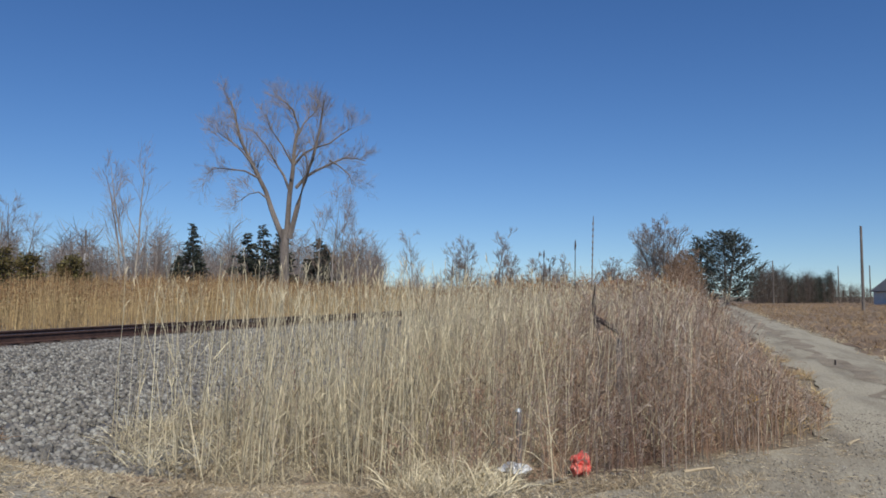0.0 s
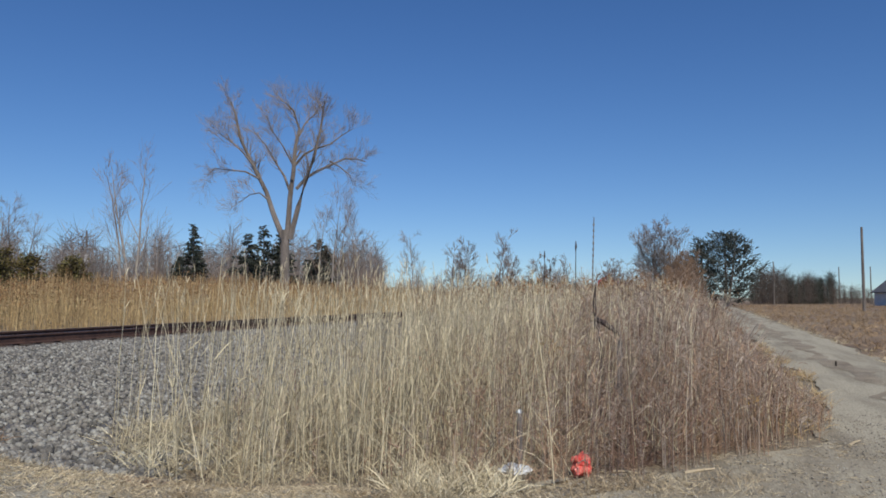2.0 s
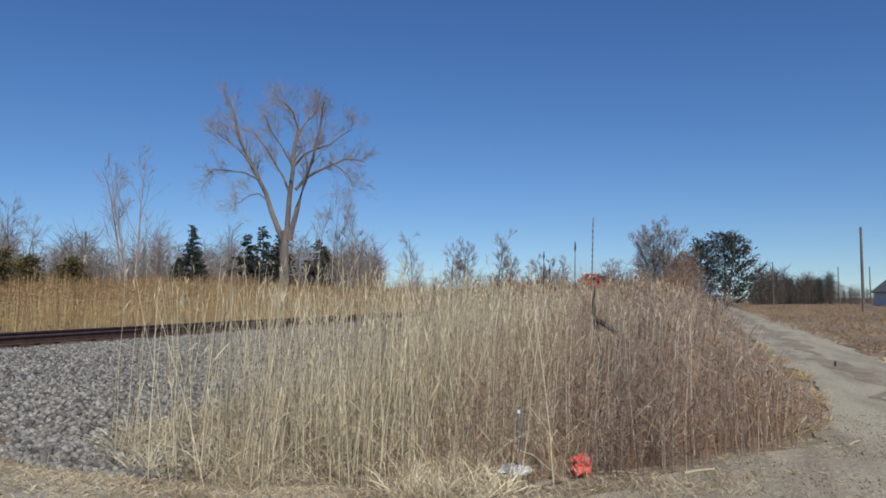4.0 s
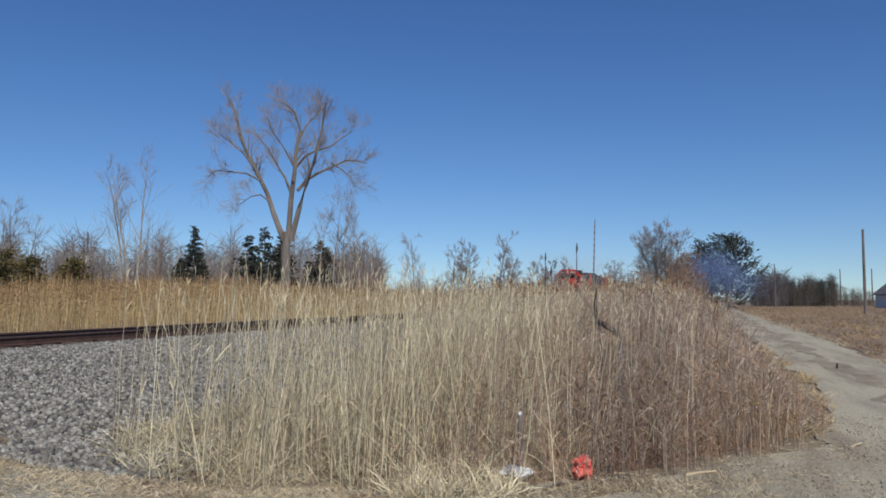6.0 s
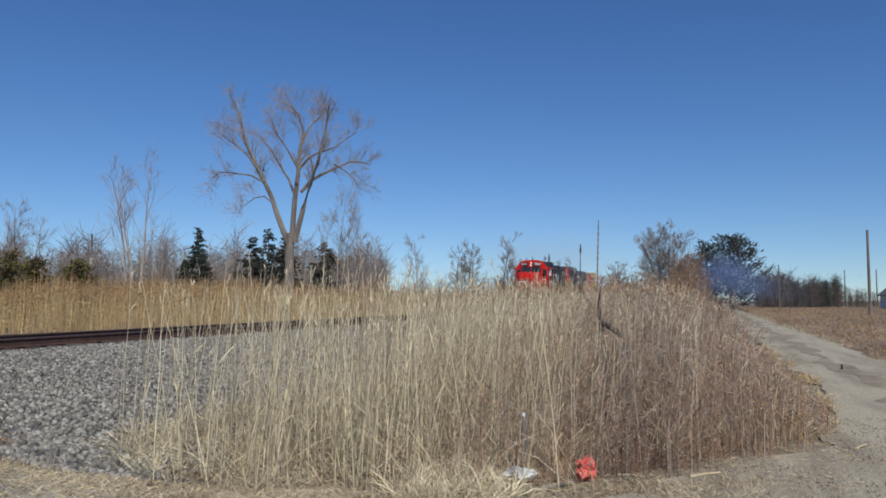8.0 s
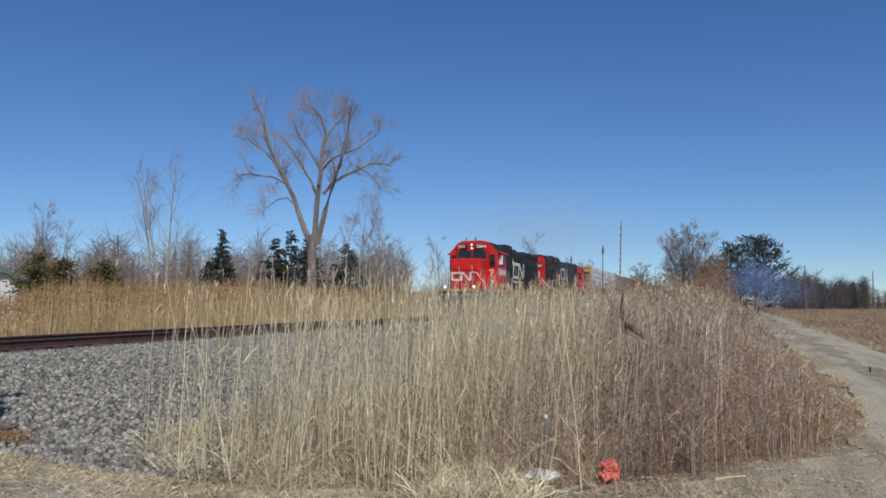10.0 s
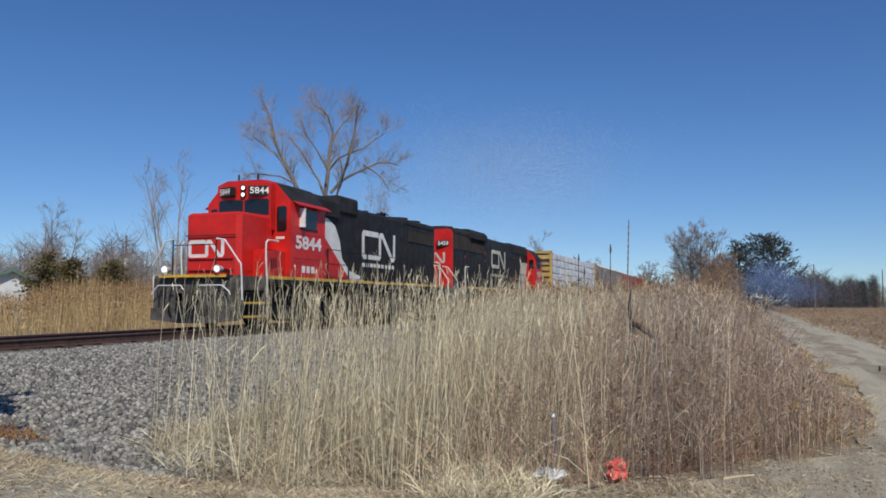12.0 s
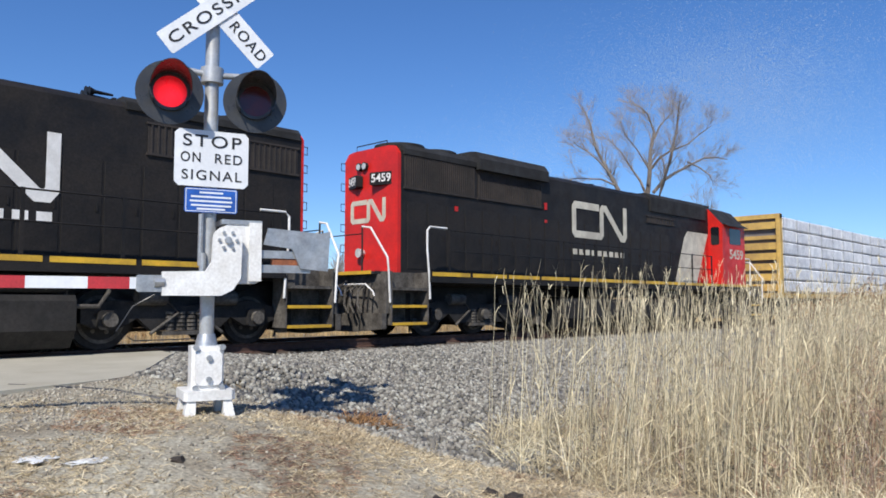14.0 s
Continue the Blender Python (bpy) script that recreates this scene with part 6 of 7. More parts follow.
def crossing_signal():
    ob = tagged(new("crossing_signal"), "railroad crossing signal with red lamps, crossbuck and lowered gate", "crossing signal")
    x0, y0 = -6.13, 3.37
    ob.location, ob.rotation_euler.z = (x0, y0, -0.16), radians(-19)
    # foot and base casting
    g = Geo()
    for a in (-0.19, 0.19):
        for b in (-0.17, 0.17):
            g.add([(a - 0.06, b - 0.05, -0.08), (a + 0.06, b - 0.05, -0.08), (a + 0.06, b + 0.05, -0.08), (a - 0.06, b + 0.05, -0.08),
                   (a * 0.9 - 0.05, b * 0.85 - 0.035, 0.12), (a * 0.9 + 0.05, b * 0.85 - 0.035, 0.12), (a * 0.9 + 0.05, b * 0.85 + 0.035, 0.12), (a * 0.9 - 0.05, b * 0.85 + 0.035, 0.12)],
                  [(0, 1, 5, 4), (1, 2, 6, 5), (2, 3, 7, 6), (3, 0, 4, 7), (0, 1, 2, 3), (4, 5, 6, 7)])
    g.box(-0.24, 0.24, -0.21, 0.21, 0.11, 0.19, 0, 0.03)
    part("foundation", g, M["casting"], ob, "white cast base with splayed feet")
    box = part("junction_box", Geo().box(-0.13, 0.13, -0.135, 0.135, 0.19, 0.56, 0, 0.04), M["casting"], ob, "white cast junction box")
    part("cover", Geo().box(0.13, 0.155, -0.11, 0.11, 0.23, 0.52, 0, 0.03, 0), M["casting"], box)
    for y, z in ((0, 0.46), (0, 0.28), (-0.11, 0.55), (0.11, 0.55), (-0.11, 0.21), (0.11, 0.21)):
        part("bolt", Geo().disc((0.15, y, z), 0, 0.025, 0.03, 8), M["zinc"], box)
    part("mast", Geo().tube([(0, 0, 0.5), (0, 0, 3.75)], 0.061, 18), M["mast"], ob, "silver painted steel mast", True)
    part("collar", Geo().tube([(0, 0, 0.54), (0, 0, 0.60), (0, 0, 0.66)], [0.10, 0.09, 0.072], 16), M["zinc"], ob, "galvanised collar", True)
    part("mast_cap", Geo().tube([(0, 0, 3.74), (0, 0, 3.79)], [0.075, 0.03], 16), M["mast"], ob)
    # crossbuck
    cb = new("crossbuck")
    cb.parent, cb.location = ob, (0.09, 0.03, 3.545)
    tagged(cb, "white crossbuck with black lettering")
    for a, x, words in ((41, 0.014, ("CROSSING",)), (-45, 0.0, ("RAIL", "ROAD"))):
        b = part("blade", Geo().box(0, 0.006, -0.60, 0.60, -0.108, 0.108, 0, 0.01, 0), M["sign_white"], cb)
        b.matrix_local = Matrix.Translation((x, 0, 0)) @ Matrix.Rotation(radians(a), 4, "X")
        for k, wd in enumerate(words):
            c = 0 if len(words) == 1 else (-0.36, 0.37)[k]
            lettering("lettering", wd, 0.14, (0.008, c, -0.004), SIDE, M["sign_black"], b, 1.08 if len(words) == 1 else 0.40, 0.002, 0.006, 1.2)
    part("bracket", Geo().box(0.05, 0.10, -0.05, 0.05, 3.44, 3.70), M["zinc"], ob)
    # lamps
    arm = part("cross_arm", Geo().tube([(0.02, -0.34, 2.98), (0.02, 0, 2.95), (0.02, 0.34, 2.98)], 0.028, 10).disc((0, 0, 2.88), 2, 0.1, 0.14, 14), M["mast"], ob, "silver lamp bracket", True)
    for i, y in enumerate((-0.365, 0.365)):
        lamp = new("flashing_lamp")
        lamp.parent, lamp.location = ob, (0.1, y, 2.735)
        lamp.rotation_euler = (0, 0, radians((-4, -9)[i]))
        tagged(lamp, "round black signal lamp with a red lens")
        part("background", Geo().disc((-0.012, 0, 0), 0, 0.28, 0.012, 40), M["lamp_black"], lamp)
        part("housing", Geo().tube([(-0.2, 0, 0), (-0.16, 0, 0), (-0.012, 0, 0)], [0.1, 0.16, 0.18], 20), M["lamp_black"], lamp, smooth=True)
        part("lens_ring", Geo().disc((0.0, 0, 0), 0, 0.165, 0.035, 32, 0, 0.138), M["lamp_black"], lamp)
        # hood: a half tube that reaches forward over the lens
        g, n = Geo(), 22
        v = []
        for r in (0.172, 0.165):
            for k in range(n + 1):
                a = radians(-38 + 256 * k / n)
                reach = 0.16 + 0.27 * max(math.sin(a), 0)
                for d in (0.0, reach):
                    v.append((d, r * math.cos(a), r * math.sin(a)))
        f = []
        o = 2 * (n + 1)
        for k in range(n):
            a, b = 2 * k, 2 * k + 2
            f += [(a, b, b + 1, a + 1), (o + a, o + a + 1, o + b + 1, o + b), (a + 1, b + 1, o + b + 1, o + a + 1)]
        part("visor", g.add(v, f), M["lamp_black"], lamp, "black lamp visor")
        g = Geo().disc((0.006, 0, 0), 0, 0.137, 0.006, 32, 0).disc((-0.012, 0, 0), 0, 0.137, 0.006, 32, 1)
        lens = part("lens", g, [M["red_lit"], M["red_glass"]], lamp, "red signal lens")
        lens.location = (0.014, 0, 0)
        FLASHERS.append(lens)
        part("lamp_bracket", Geo().tube([(-0.1, 0, 0.1), (-0.09, -y * 0.2, 0.24)], 0.03, 8), M["mast"], lamp)
    # signs
    s = part("sign", Geo().box(0.085, 0.091, -0.315, 0.315, 1.94, 2.435, 0, 0.035, 0), M["sign_white"], ob, "white sign with black lettering")
    for wd, y, z, w in (("STOP", 0, 2.335, 0.50), ("ON", -0.18, 2.188, 0.165), ("RED", 0.14, 2.188, 0.235), ("SIGNAL", 0, 2.035, 0.51)):
        lettering("lettering", wd, 0.15 if wd == "STOP" else 0.122, (0.093, y, z), SIDE, M["sign_black"], s, w, 0.002, 0.006, 1.2)
    b = part("sign", Geo().box(0.085, 0.091, -0.225, 0.225, 1.712, 1.927, 0, 0.015, 0), M["blue_paint"], ob, "small blue notice with white lines")
    part("border", Geo().box(0.091, 0.0925, -0.215, 0.215, 1.72, 1.726).box(0.091, 0.0925, -0.215, 0.215, 1.913, 1.919).box(0.091, 0.0925, -0.215, -0.209, 1.726, 1.913).box(0.091, 0.0925, 0.209, 0.215, 1.726, 1.913), M["sign_white"], b)
    for z, w in ((1.887, 0.10), (1.85, 0.17), (1.812, 0.18), (1.775, 0.17), (1.744, 0.12)):
        part("letter_bar", Geo().box(0.091, 0.0925, -w, w, z - 0.008, z + 0.008), M["sign_white"], b)
    # gate machine
    gate = new("gate_machine")
    gate.parent = ob
    tagged(gate, "white gate machine with a lowered striped arm")
    part("case", Geo().box(-0.16, 0.1, 0.10, 0.44, 1.10, 1.62, 0, 0.04, 0), M["casting"], gate)
    part("case_lid", Geo().box(-0.17, 0.11, 0.09, 0.45, 1.62, 1.66, 0, 0.01), M["zinc"], gate)
    part("case_edge", Geo().box(0.10, 0.125, 0.33, 0.44, 1.12, 1.64), M["casting"], gate)
    hub = []
    for k in range(13):
        a = radians(-10 + 200 * k / 12)
        hub.append((0.13 + 0.125 * math.cos(a), 1.47 + 0.125 * math.sin(a)))
    ring = hub + [(0.0, 1.28), (-0.05, 1.20), (-0.40, 1.19), (-0.40, 0.99), (0.08, 0.99), (0.18, 1.04), (0.245, 1.14)]
    part("arm_bracket", Geo().prism(ring, 0, 0.14, 0.20), M["casting"], gate, "white cast arm bracket")
    for k in range(6):
        a = k * math.tau / 6
        part("bolt", Geo().disc((0.20, 0.13 + 0.075 * math.cos(a), 1.47 + 0.075 * math.sin(a)), 0, 0.014, 0.02, 8), M["zinc"], gate)
    part("pivot", Geo().disc((0.20, 0.13, 1.47), 0, 0.03, 0.03, 12), M["zinc"], gate)
    # counterweights
    part("counterweight_arm", Geo().box(0.05, 0.09, 0.44, 0.90, 1.20, 1.27).box(0.05, 0.09, 0.44, 0.90, 1.33, 1.40), M["zinc"], gate)
    part("counterweight", Geo().prism([(0.46, 1.45), (0.50, 1.60), (0.98, 1.57), (1.08, 1.59), (1.06, 1.22), (0.80, 1.24), (0.72, 1.42)], 0, 0.09, 0.115), M["zinc"], gate, "galvanised counterweight plate")
    part("weight_block", Geo().box(0.0, 0.08, 0.55, 0.78, 1.26, 1.36), M["rust"], gate, "rusty counterweight block")
    # arm, red and white bands
    part("arm_clamp", Geo().box(0.15, 0.19, -0.60, -0.38, 1.02, 1.16, 0, 0.015, 0).tube([(0.17, -0.46, 1.10), (0.17, -0.38, 1.10)], 0.05, 10), M["zinc"], gate)
    y = -0.60
    for k in range(12):
        z0 = 1.045
        w = (0.05 if not k else 0.31 if k % 2 else 0.44)
        part("arm_band", Geo().box(0.155, 0.185, y - w, y, z0, z0 + 0.095), M["arm_red"] if k % 2 else M["sign_white"], gate)
        y -= w
    part("arm_cable", Geo().tube([(0.17, -0.45, 1.0), (0.17, -0.62, 0.9), (0.17, -0.74, 0.70), (0.17, -0.60, 0.62), (0.0, -0.1, 0.62)], 0.006, 6), M["lamp_black"], gate, smooth=True)
    part("conduit", Geo().tube([(0.07, -0.08, 1.25), (0.075, -0.08, 1.7)], 0.022, 8).tube([(0.08, -0.06, 1.14), (0.08, -0.06, 1.36)], 0.03, 8), M["zinc"], gate, smooth=True)
    return ob


crossing_signal()

# ---- small things ----
M["red_foil"] = material("red_plastic", (0.80, 0.02, 0.03), 0.35, dirt=(0.75, 0.22, 0.16), amount=0.25, scale=22, fine=60)
M["litter_white"] = material("white_paper", (0.75, 0.76, 0.75), 0.7, dirt=(0.55, 0.55, 0.53), scale=10)
M["old_wood"] = material("dark_weathered_wood", (0.10, 0.075, 0.065), 0.9, dirt=(0.05, 0.036, 0.032), scale=5, fine=40, grain=0.35, bump=0.01, stretch=(1, 1, 0.3))
M["grey_wood"] = material("grey_weathered_wood", (0.24, 0.215, 0.19), 0.9, dirt=(0.14, 0.12, 0.105), scale=4, fine=30, grain=0.25)
M["yellow_leaf"] = material("yellow_leaves", (0.70, 0.46, 0.04), 0.7, dirt=(0.50, 0.30, 0.03), scale=8, island=0.3)
M["ochre_leaf"] = material("ochre_leaves", (0.50, 0.34, 0.10), 0.8, dirt=(0.36, 0.22, 0.07), scale=8, island=0.3)
M["clod"] = material("dark_clod", (0.05, 0.038, 0.03), 0.95, dirt=(0.025, 0.02, 0.016), scale=8, grain=0.4, bump=0.01)


def crumpled(name, label, category, place, size, mat_, seed, squash=(1, 1, 1), sub=3, rough=0.35):
    bm = bmesh.new()
    bmesh.ops.create_icosphere(bm, subdivisions=sub, radius=1)
    for q in bm.verts:
        n = noise.noise(q.co * 1.7 + Vector((seed, 0, 0))) + 0.6 * noise.noise(q.co * 4.1 + Vector((0, seed, 0)))
        q.co *= 1 + rough * n
        q.co = Vector((q.co.x * squash[0], q.co.y * squash[1], q.co.z * squash[2])) * size
    me = bpy.data.meshes.new(name)
    bm.to_mesh(me)
    bm.free()
    me.materials.append(mat_)
    ob = tagged(new(name, me), label, category)
    ob.location = place
    return ob


def ground_at(x, y, up=0.0):
    return (x, y, float(gz(x, y)) + up)


ball = crumpled("punctured_balloon", "crumpled red plastic balloon lying in the weeds", "balloon", ground_at(-0.86, 6.58, 0.1), 0.088, M["red_foil"], 3, (1, 1, 1), 4, 0.55)
crumpled("paper_scrap", "crumpled white paper scrap in dry grass", "litter", ground_at(-1.36, 6.30, 0.11), 0.09, M["litter_white"], 5, (1.25, 1.0, 0.45), 3, 0.6)
crumpled("paper_scrap", "flat torn white paper scrap on gravel", "litter", ground_at(-5.22, 1.72, 0.036), 0.09, M["litter_white"], 8, (1.2, 1.1, 0.12), 3, 0.8)
crumpled("paper_scrap", "flat torn white paper scrap on gravel", "litter", ground_at(-5.02, 1.95, 0.036), 0.075, M["litter_white"], 9, (0.8, 1.6, 0.12), 3, 0.8)
for x, y, s_, sd in ((-3.47, 4.30, 0.07, 1), (-3.62, 4.22, 0.06, 2), (-3.35, 4.42, 0.05, 4), (-3.55, 3.62, 0.075, 5), (-4.8, 2.45, 0.05, 6), (-6.05, 5.45, 0.06, 7)):
    crumpled("soil_clod", "dark clod of earth on the verge", "clod", ground_at(x, y, s_ * 0.4), s_, M["clod"], sd, (1.2, 1, 0.7), 2, 0.5)

# broken post with a hanging rail
post = tagged(new("broken_post"), "dark broken wooden post with a splintered rail", "post")
post.location, post.scale = polar(-6.0, 9.3), (1, 1, 1.12)
g = Geo().tube([(0, 0, -0.2), (0.02, 0, 0.6), (0.0, 0, 1.05)], [0.022, 0.018, 0.016], 8)
part("stake", g, M["old_wood"], post)
part("rail", Geo().tube([(-0.05, 0, 1.10), (0.05, 0, 1.07), (0.16, -0.03, 1.0), (0.25, -0.05, 0.94)], [0.030, 0.034, 0.03, 0.012], 7), M["old_wood"], post)
part("plank", Geo().box(0.20, 0.27, -0.02, 0.02, 0.30, 0.90, 0, 0.015, 1), M["grey_wood"], post)
part("splinter", Geo().tube([(-0.02, 0, 1.0), (-0.05, 0, 1.28), (-0.03, 0, 1.45)], [0.03, 0.02, 0.008], 5), M["old_wood"], post)
stub = tagged(new("marker_post"), "short grey weathered marker post in the weeds", "post")
stub.location = ground_at(-1.42, 6.75)
part("stake", Geo().tube([(0, 0, -0.1), (0.005, 0, 0.3), (0, 0, 0.50)], [0.028, 0.027, 0.024], 8), M["grey_wood"], stub)
part("cap", Geo().tube([(0, 0, 0.5), (0, 0, 0.53)], [0.03, 0.02], 8), M["zinc"], stub)
stalk = tagged(new("tall_stalk"), "tall dark dead stalk rising above the reeds", "stalk")
stalk.location = polar(-6.42, 20)
g = Geo().tube([(-0.08, 0, -0.1), (0.0, 0, 1.8), (0.06, 0, 3.6)], [0.022, 0.018, 0.011], 6)
for i in range(9):
    z = 2.1 + i * 0.16
    g.tube([(-0.06 + z * 0.033, 0, z), (-0.06 + z * 0.033, 0, z + 0.06)], [0.026, 0.02], 6)
part("stem", g, M["grey_wood"], stalk)
for b, d, h_ in ((-7.7, 15, 2.55), (-10.0, 17, 2.5), (-9.6, 16.5, 2.2)):
    p = polar(b, d)
    st = tagged(new("seed_stalk"), "dead stalk with a dark seed head", "stalk")
    st.location = p
    part("stem", Geo().tube([(0, 0, 0), (0.02, 0, h_ * 0.8), (0.03, 0, h_)], [0.012, 0.01, 0.006], 5), M["old_wood"], st)
    part("seed_head", Geo().tube([(0.02, 0, h_ - 0.16), (0.03, 0, h_ - 0.08), (0.03, 0, h_ + 0.04)], [0.008, 0.022, 0.007], 6), M["old_wood"], st)


def leaf_clump(place, n, spread, size, mat_, label):
    root = np.array(place)[None] + RNG.normal(0, spread, (n, 3))
    v, f = blades(root, unit(n, -0.6, 0.9), size * RNG.uniform(0.7, 1.4, n), size * RNG.uniform(0.4, 0.8, n), RNG.uniform(0, 0.8, n))
    st = tagged(new("leafy_twig"), label, "twig")
    st.location = (0, 0, 0)
    part("leaves", fast_mesh("leaves", [(v, f, mat_)]), [], st)
    g = Geo().tube([(place[0], place[1], float(gz(place[0], place[1]))), (place[0], place[1], place[2] + spread)], [0.006, 0.004], 5)
    part("stem", g, M["weed"], st)


leaf_clump((0.78, 10.0, -0.50), 34, 0.045, 0.06, M["yellow_leaf"], "weed stalk with bright yellow leaves")
leaf_clump((-1.75, 10.5, 0.08), 60, 0.085, 0.06, M["ochre_leaf"], "weed stalk with faded yellow leaves")

# sticks on the gravel
for x, y, a, n in ((0.1, 7.0, 35, 0.3), (-0.5, 6.7, -20, 0.22), (1.6, 8.6, 60, 0.25)):
    st = tagged(new("stick"), "pale dry stick lying on the gravel", "stick")
    st.location, st.rotation_euler.z = ground_at(x, y, 0.03), radians(a)
    part("stem", Geo().tube([(-n / 2, 0, 0), (0, 0.01, 0.012), (n / 2, -0.01, 0.02)], [0.016, 0.013, 0.007], 6), M["straw"], st)
tube_stub = tagged(new("ground_stake"), "small dark stake standing in the dirt track", "stake")
tube_stub.location = ground_at(3.15, 18.6)
part("stake", Geo().tube([(0, 0, -0.05), (0, 0, 0.10), (0, 0, 0.14)], [0.022, 0.022, 0.014], 8), M["clod"], tube_stub)
cable = tagged(new("ground_cable"), "black cable lying along the road edge", "cable")
pts = [(-8.6 + 0.25 * i, 2.55 + 0.17 * i + 0.03 * math.sin(i * 1.3), 0) for i in range(10)]
part("sheath", Geo().tube([(x, y, float(gz(x, y)) + 0.03) for x, y, z in pts], 0.018, 6), M["lamp_black"], cable, smooth=True)

# ---- poles and houses ----
M["pole_wood"] = material("pole_wood", (0.20, 0.17, 0.145), 0.9, dirt=(0.12, 0.10, 0.085), scale=1.5, fine=18, grain=0.25, stretch=(1, 1, 0.2))
M["siding"] = material("white_siding", (0.75, 0.75, 0.73), 0.7, dirt=(0.6, 0.6, 0.57), amount=0.35, scale=0.8, fine=8, grain=0.05)
M["shingle"] = material("grey_shingle", (0.16, 0.16, 0.165), 0.9, dirt=(0.10, 0.10, 0.10), scale=1.0, fine=10, grain=0.2)
M["green_trim"] = material("green_trim", (0.10, 0.22, 0.14), 0.6)


def utility_pole(b, d, h_, label, arm=False, can=False, r=0.15):
    ob = tagged(new("utility_pole"), label, "pole")
    ob.location = polar(b, d)
    part("pole", Geo().tube([(0, 0, -0.3), (0, 0, h_ * 0.5), (0, 0, h_)], [r, r * 0.85, r * 0.7], 10), M["pole_wood"], ob, smooth=True)
    if arm:
        a = part("crossarm", Geo().box(-0.9, 0.9, -0.05, 0.05, h_ - 2.4, h_ - 2.28), M["pole_wood"], ob)
        for x in (-0.8, -0.4, 0.4, 0.8):
            part("insulator", Geo().tube([(x, 0, h_ - 2.28), (x, 0, h_ - 2.14)], [0.05, 0.04], 8), M["casting"], a)
    if can:
        part("transformer", Geo().tube([(0.25, -0.2, h_ - 4.2), (0.25, -0.2, h_ - 3.0)], 0.24, 12), M["casting"], ob, "pale pole transformer", True)


utility_pole(11.37, 92, 9.0, "tall plain wooden utility pole in the field", r=0.17)
utility_pole(5.95, 160, 8.4, "distant wooden utility pole at the field edge")
utility_pole(9.96, 200, 8.6, "distant wooden utility pole at the field edge")
utility_pole(11.8, 190, 8.2, "distant wooden utility pole at the field edge")
utility_pole(-42.67, 105, 9.6, "wooden utility pole with crossarm and transformer", True, True)


def house(place, turn, w, d, hw, hr, label, trim, lift=0.0):
    ob = tagged(new("house"), label, "house")
    ob.location, ob.rotation_euler.z = place, radians(turn)
    ring = [(-w / 2, -0.3), (w / 2, -0.3), (w / 2, hw), (0, hw + hr), (-w / 2, hw)]
    part("wall", Geo().prism(ring, 1, 0, d), M["siding"], ob, "white siding wall")
    for s in (-1, 1):
        a, b = (s * (w / 2 + 0.4), hw - 0.4 * hr / (w / 2)), (0, hw + hr)
        ring = [a, b, (b[0], b[1] + 0.16), (a[0], a[1] + 0.16)]
        part("roof", Geo().prism(ring, 1, -0.4, d + 0.4), M["shingle"], ob, "dark shingle roof")
        part("fascia", Geo().prism([(a[0], a[1] - 0.12), (b[0], b[1] - 0.12), (b[0], b[1] + 0.02), (a[0], a[1] + 0.02)], 1, -0.43, -0.38), trim, ob)
    for x in (-w / 4, w / 4):
        p = part("window", Geo().box(x - 0.45, x + 0.45, -0.03, 0.02, 0.9, 2.1), M["siding"], ob)
        part("pane", Geo().box(x - 0.38, x + 0.38, -0.04, -0.03, 0.97, 2.03), M["glass"], p)


house(polar(14.5, 150), 12, 6.5, 9, 2.6, 2.6, "small white house with a dark roof beyond the field", M["shingle"])
house(polar(-49.6, 62), 64, 7.0, 11, 1.7, 1.75, "low white house with grey roof and green trim", M["green_trim"])

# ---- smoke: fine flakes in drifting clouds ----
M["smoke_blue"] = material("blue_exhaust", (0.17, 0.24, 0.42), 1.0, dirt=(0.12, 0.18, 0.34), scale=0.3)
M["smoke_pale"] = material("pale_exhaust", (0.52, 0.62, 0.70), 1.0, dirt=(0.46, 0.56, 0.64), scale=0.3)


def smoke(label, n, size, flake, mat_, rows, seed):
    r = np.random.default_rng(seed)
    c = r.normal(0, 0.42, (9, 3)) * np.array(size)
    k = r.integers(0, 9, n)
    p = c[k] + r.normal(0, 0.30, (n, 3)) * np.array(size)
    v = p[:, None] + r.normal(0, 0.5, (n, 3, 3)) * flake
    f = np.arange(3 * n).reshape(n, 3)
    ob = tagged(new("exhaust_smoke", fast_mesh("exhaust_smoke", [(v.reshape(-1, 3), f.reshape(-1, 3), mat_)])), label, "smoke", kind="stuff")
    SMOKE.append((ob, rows))


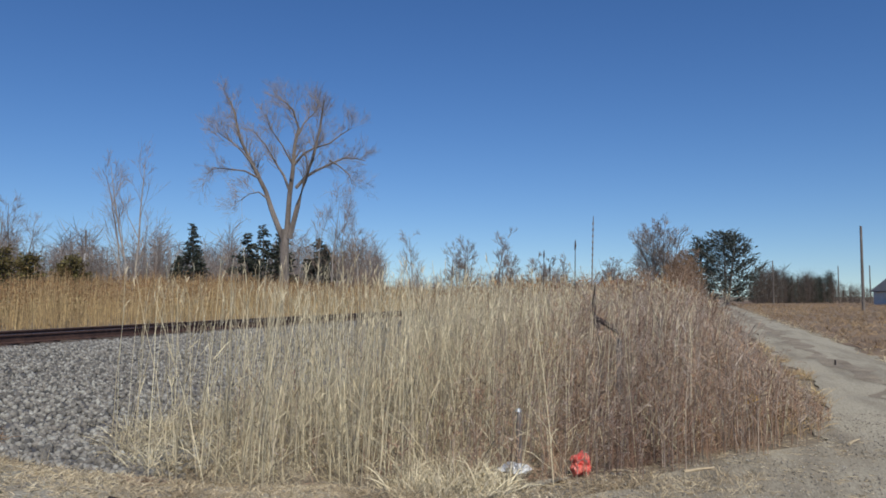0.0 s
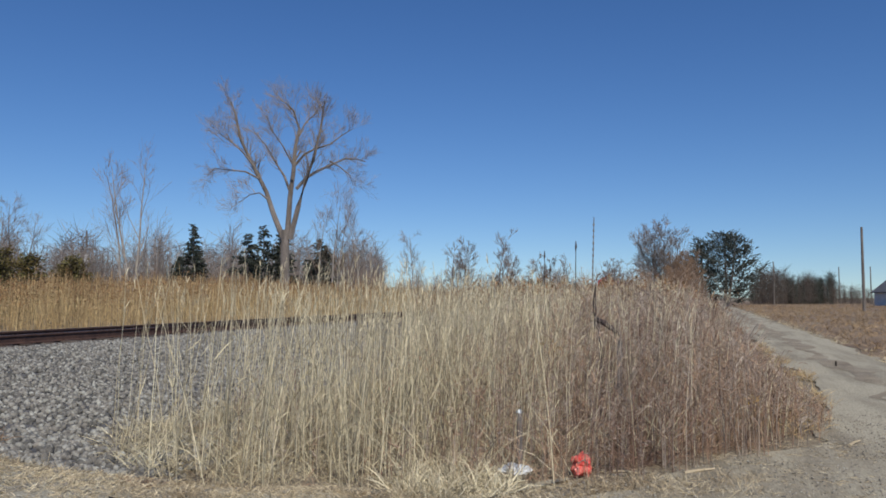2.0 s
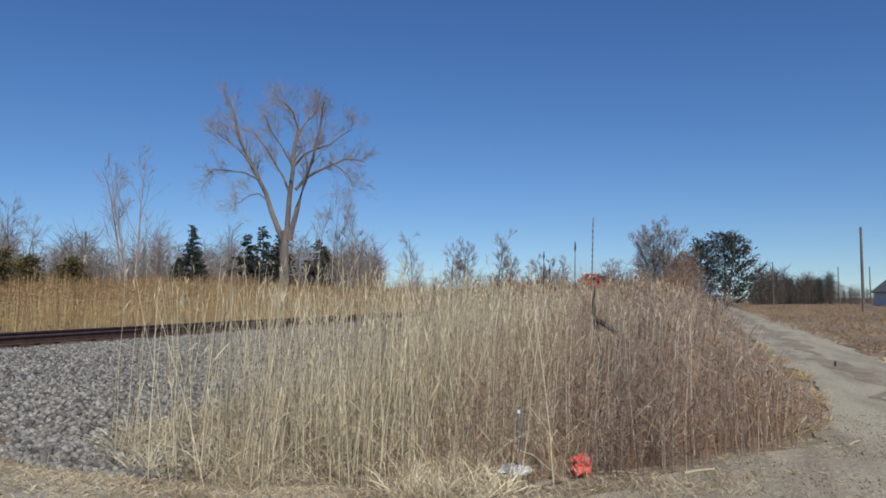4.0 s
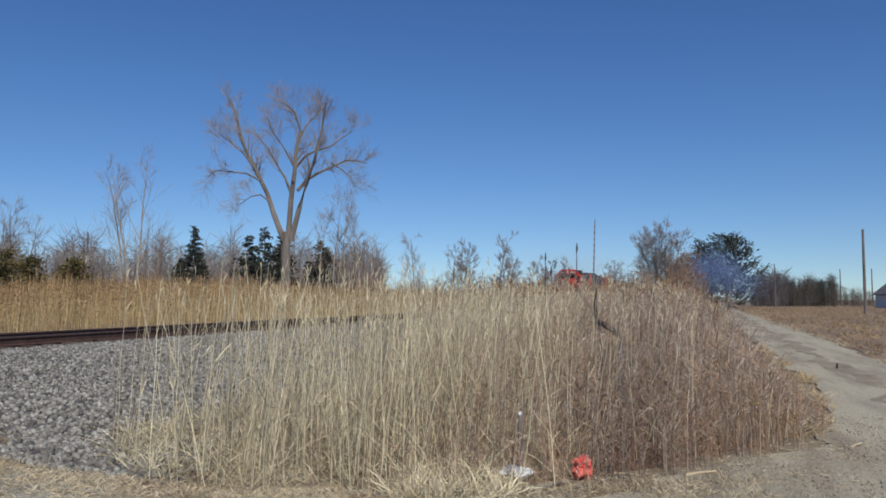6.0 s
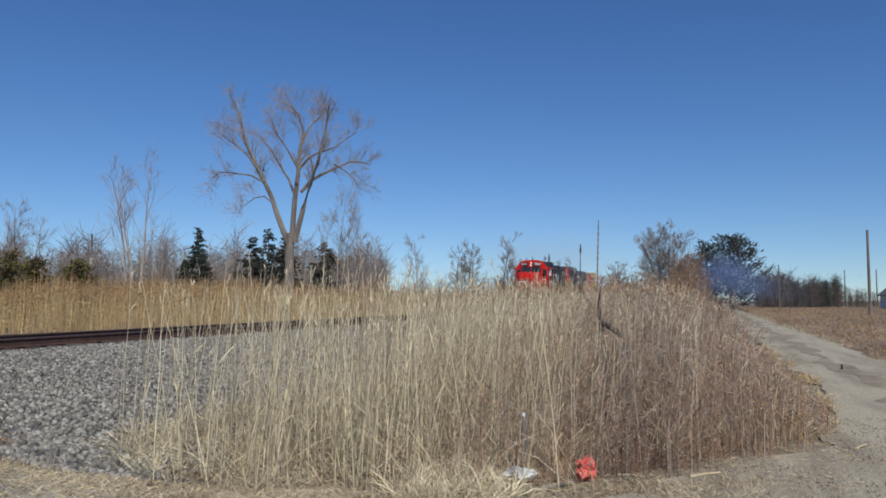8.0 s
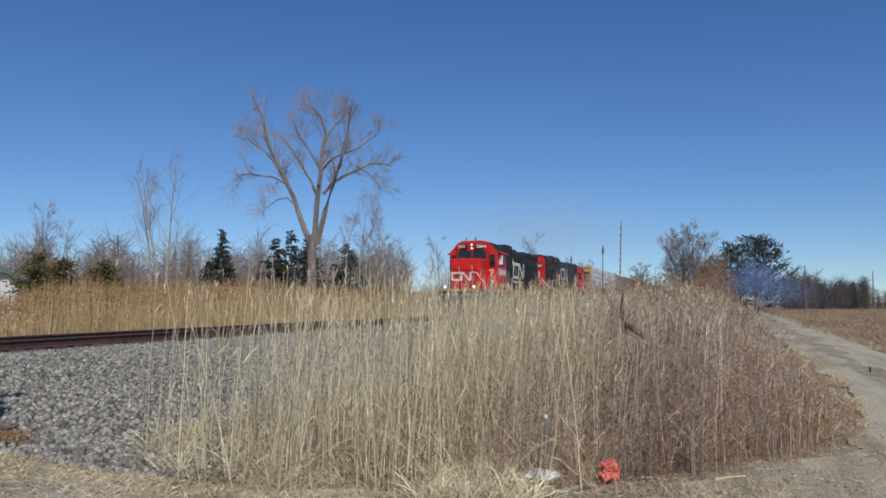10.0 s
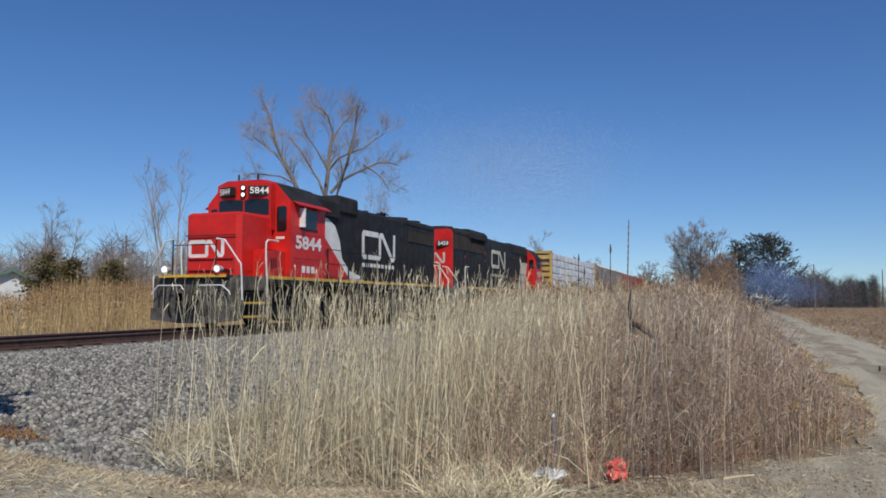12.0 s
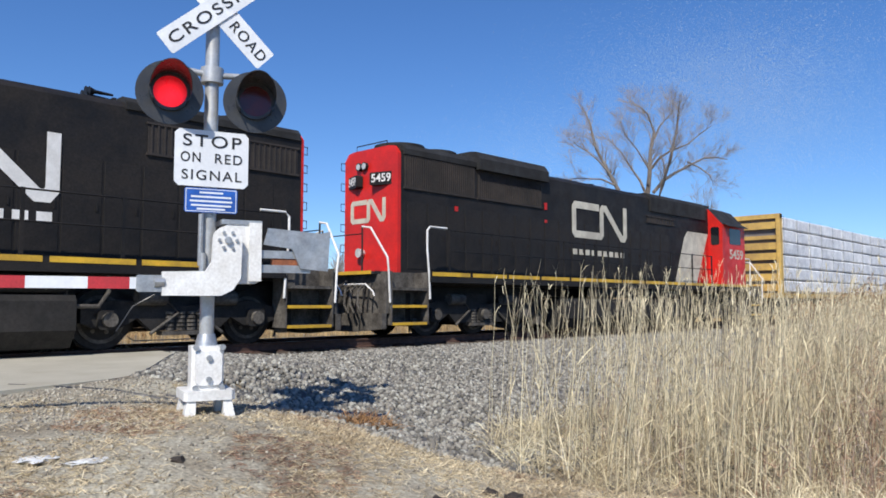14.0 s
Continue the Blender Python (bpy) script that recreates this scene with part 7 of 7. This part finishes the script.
SMOKE = []
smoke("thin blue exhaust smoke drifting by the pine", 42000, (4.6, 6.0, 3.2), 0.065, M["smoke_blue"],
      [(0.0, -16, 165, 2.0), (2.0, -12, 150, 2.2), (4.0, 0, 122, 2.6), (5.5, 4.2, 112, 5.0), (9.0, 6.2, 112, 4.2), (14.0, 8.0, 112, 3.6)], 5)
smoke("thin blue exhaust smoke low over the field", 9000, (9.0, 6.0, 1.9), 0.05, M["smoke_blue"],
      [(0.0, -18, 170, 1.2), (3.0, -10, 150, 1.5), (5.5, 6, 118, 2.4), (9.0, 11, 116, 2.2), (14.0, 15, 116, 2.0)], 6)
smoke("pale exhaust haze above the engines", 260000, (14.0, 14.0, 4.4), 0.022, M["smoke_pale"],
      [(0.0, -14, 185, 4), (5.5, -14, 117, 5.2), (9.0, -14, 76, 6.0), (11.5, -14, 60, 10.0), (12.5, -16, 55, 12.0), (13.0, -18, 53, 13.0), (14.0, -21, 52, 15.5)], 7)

# ---- what moves ----
FRONT_AT = ((0.0, 166.0), (3.0, 128.7), (5.5, 97.5), (6.5, 84.6), (7.5, 72.0), (8.5, 59.6), (9.0, 53.3), (10.0, 41.0), (11.0, 29.0),
            (11.5, 23.2), (12.0, 16.8), (12.5, 10.5), (13.0, 4.3), (13.5, -1.65), (14.0, -7.8))


def motions():
    for ob, u in TRAIN:
        walk(ob, [(t, pose(TRACK_X, s + u, 0)) for t, s in FRONT_AT])
    # wheels roll on their axles
    steps_ = [(i / 30, np.interp(i / 30, [a for a, b in FRONT_AT], [b for a, b in FRONT_AT])) for i in range(421)]
    for q in WHEELS:
        at = tuple(q.location)
        walk(q, [(t, pose(*at, math.degrees((166.0 - s) / 0.5))) for t, s in steps_])

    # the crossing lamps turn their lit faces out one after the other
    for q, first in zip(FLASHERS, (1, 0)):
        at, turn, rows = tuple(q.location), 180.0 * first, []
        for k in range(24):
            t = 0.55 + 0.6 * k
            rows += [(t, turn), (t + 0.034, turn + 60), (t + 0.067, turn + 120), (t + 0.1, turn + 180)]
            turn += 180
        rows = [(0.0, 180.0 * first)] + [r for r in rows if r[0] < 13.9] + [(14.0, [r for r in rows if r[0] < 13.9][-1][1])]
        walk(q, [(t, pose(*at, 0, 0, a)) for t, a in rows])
    # smoke drifts away from the engines
    for q, rows in SMOKE:
        walk(q, [(t, pose(*p)) for t, *p in rows])


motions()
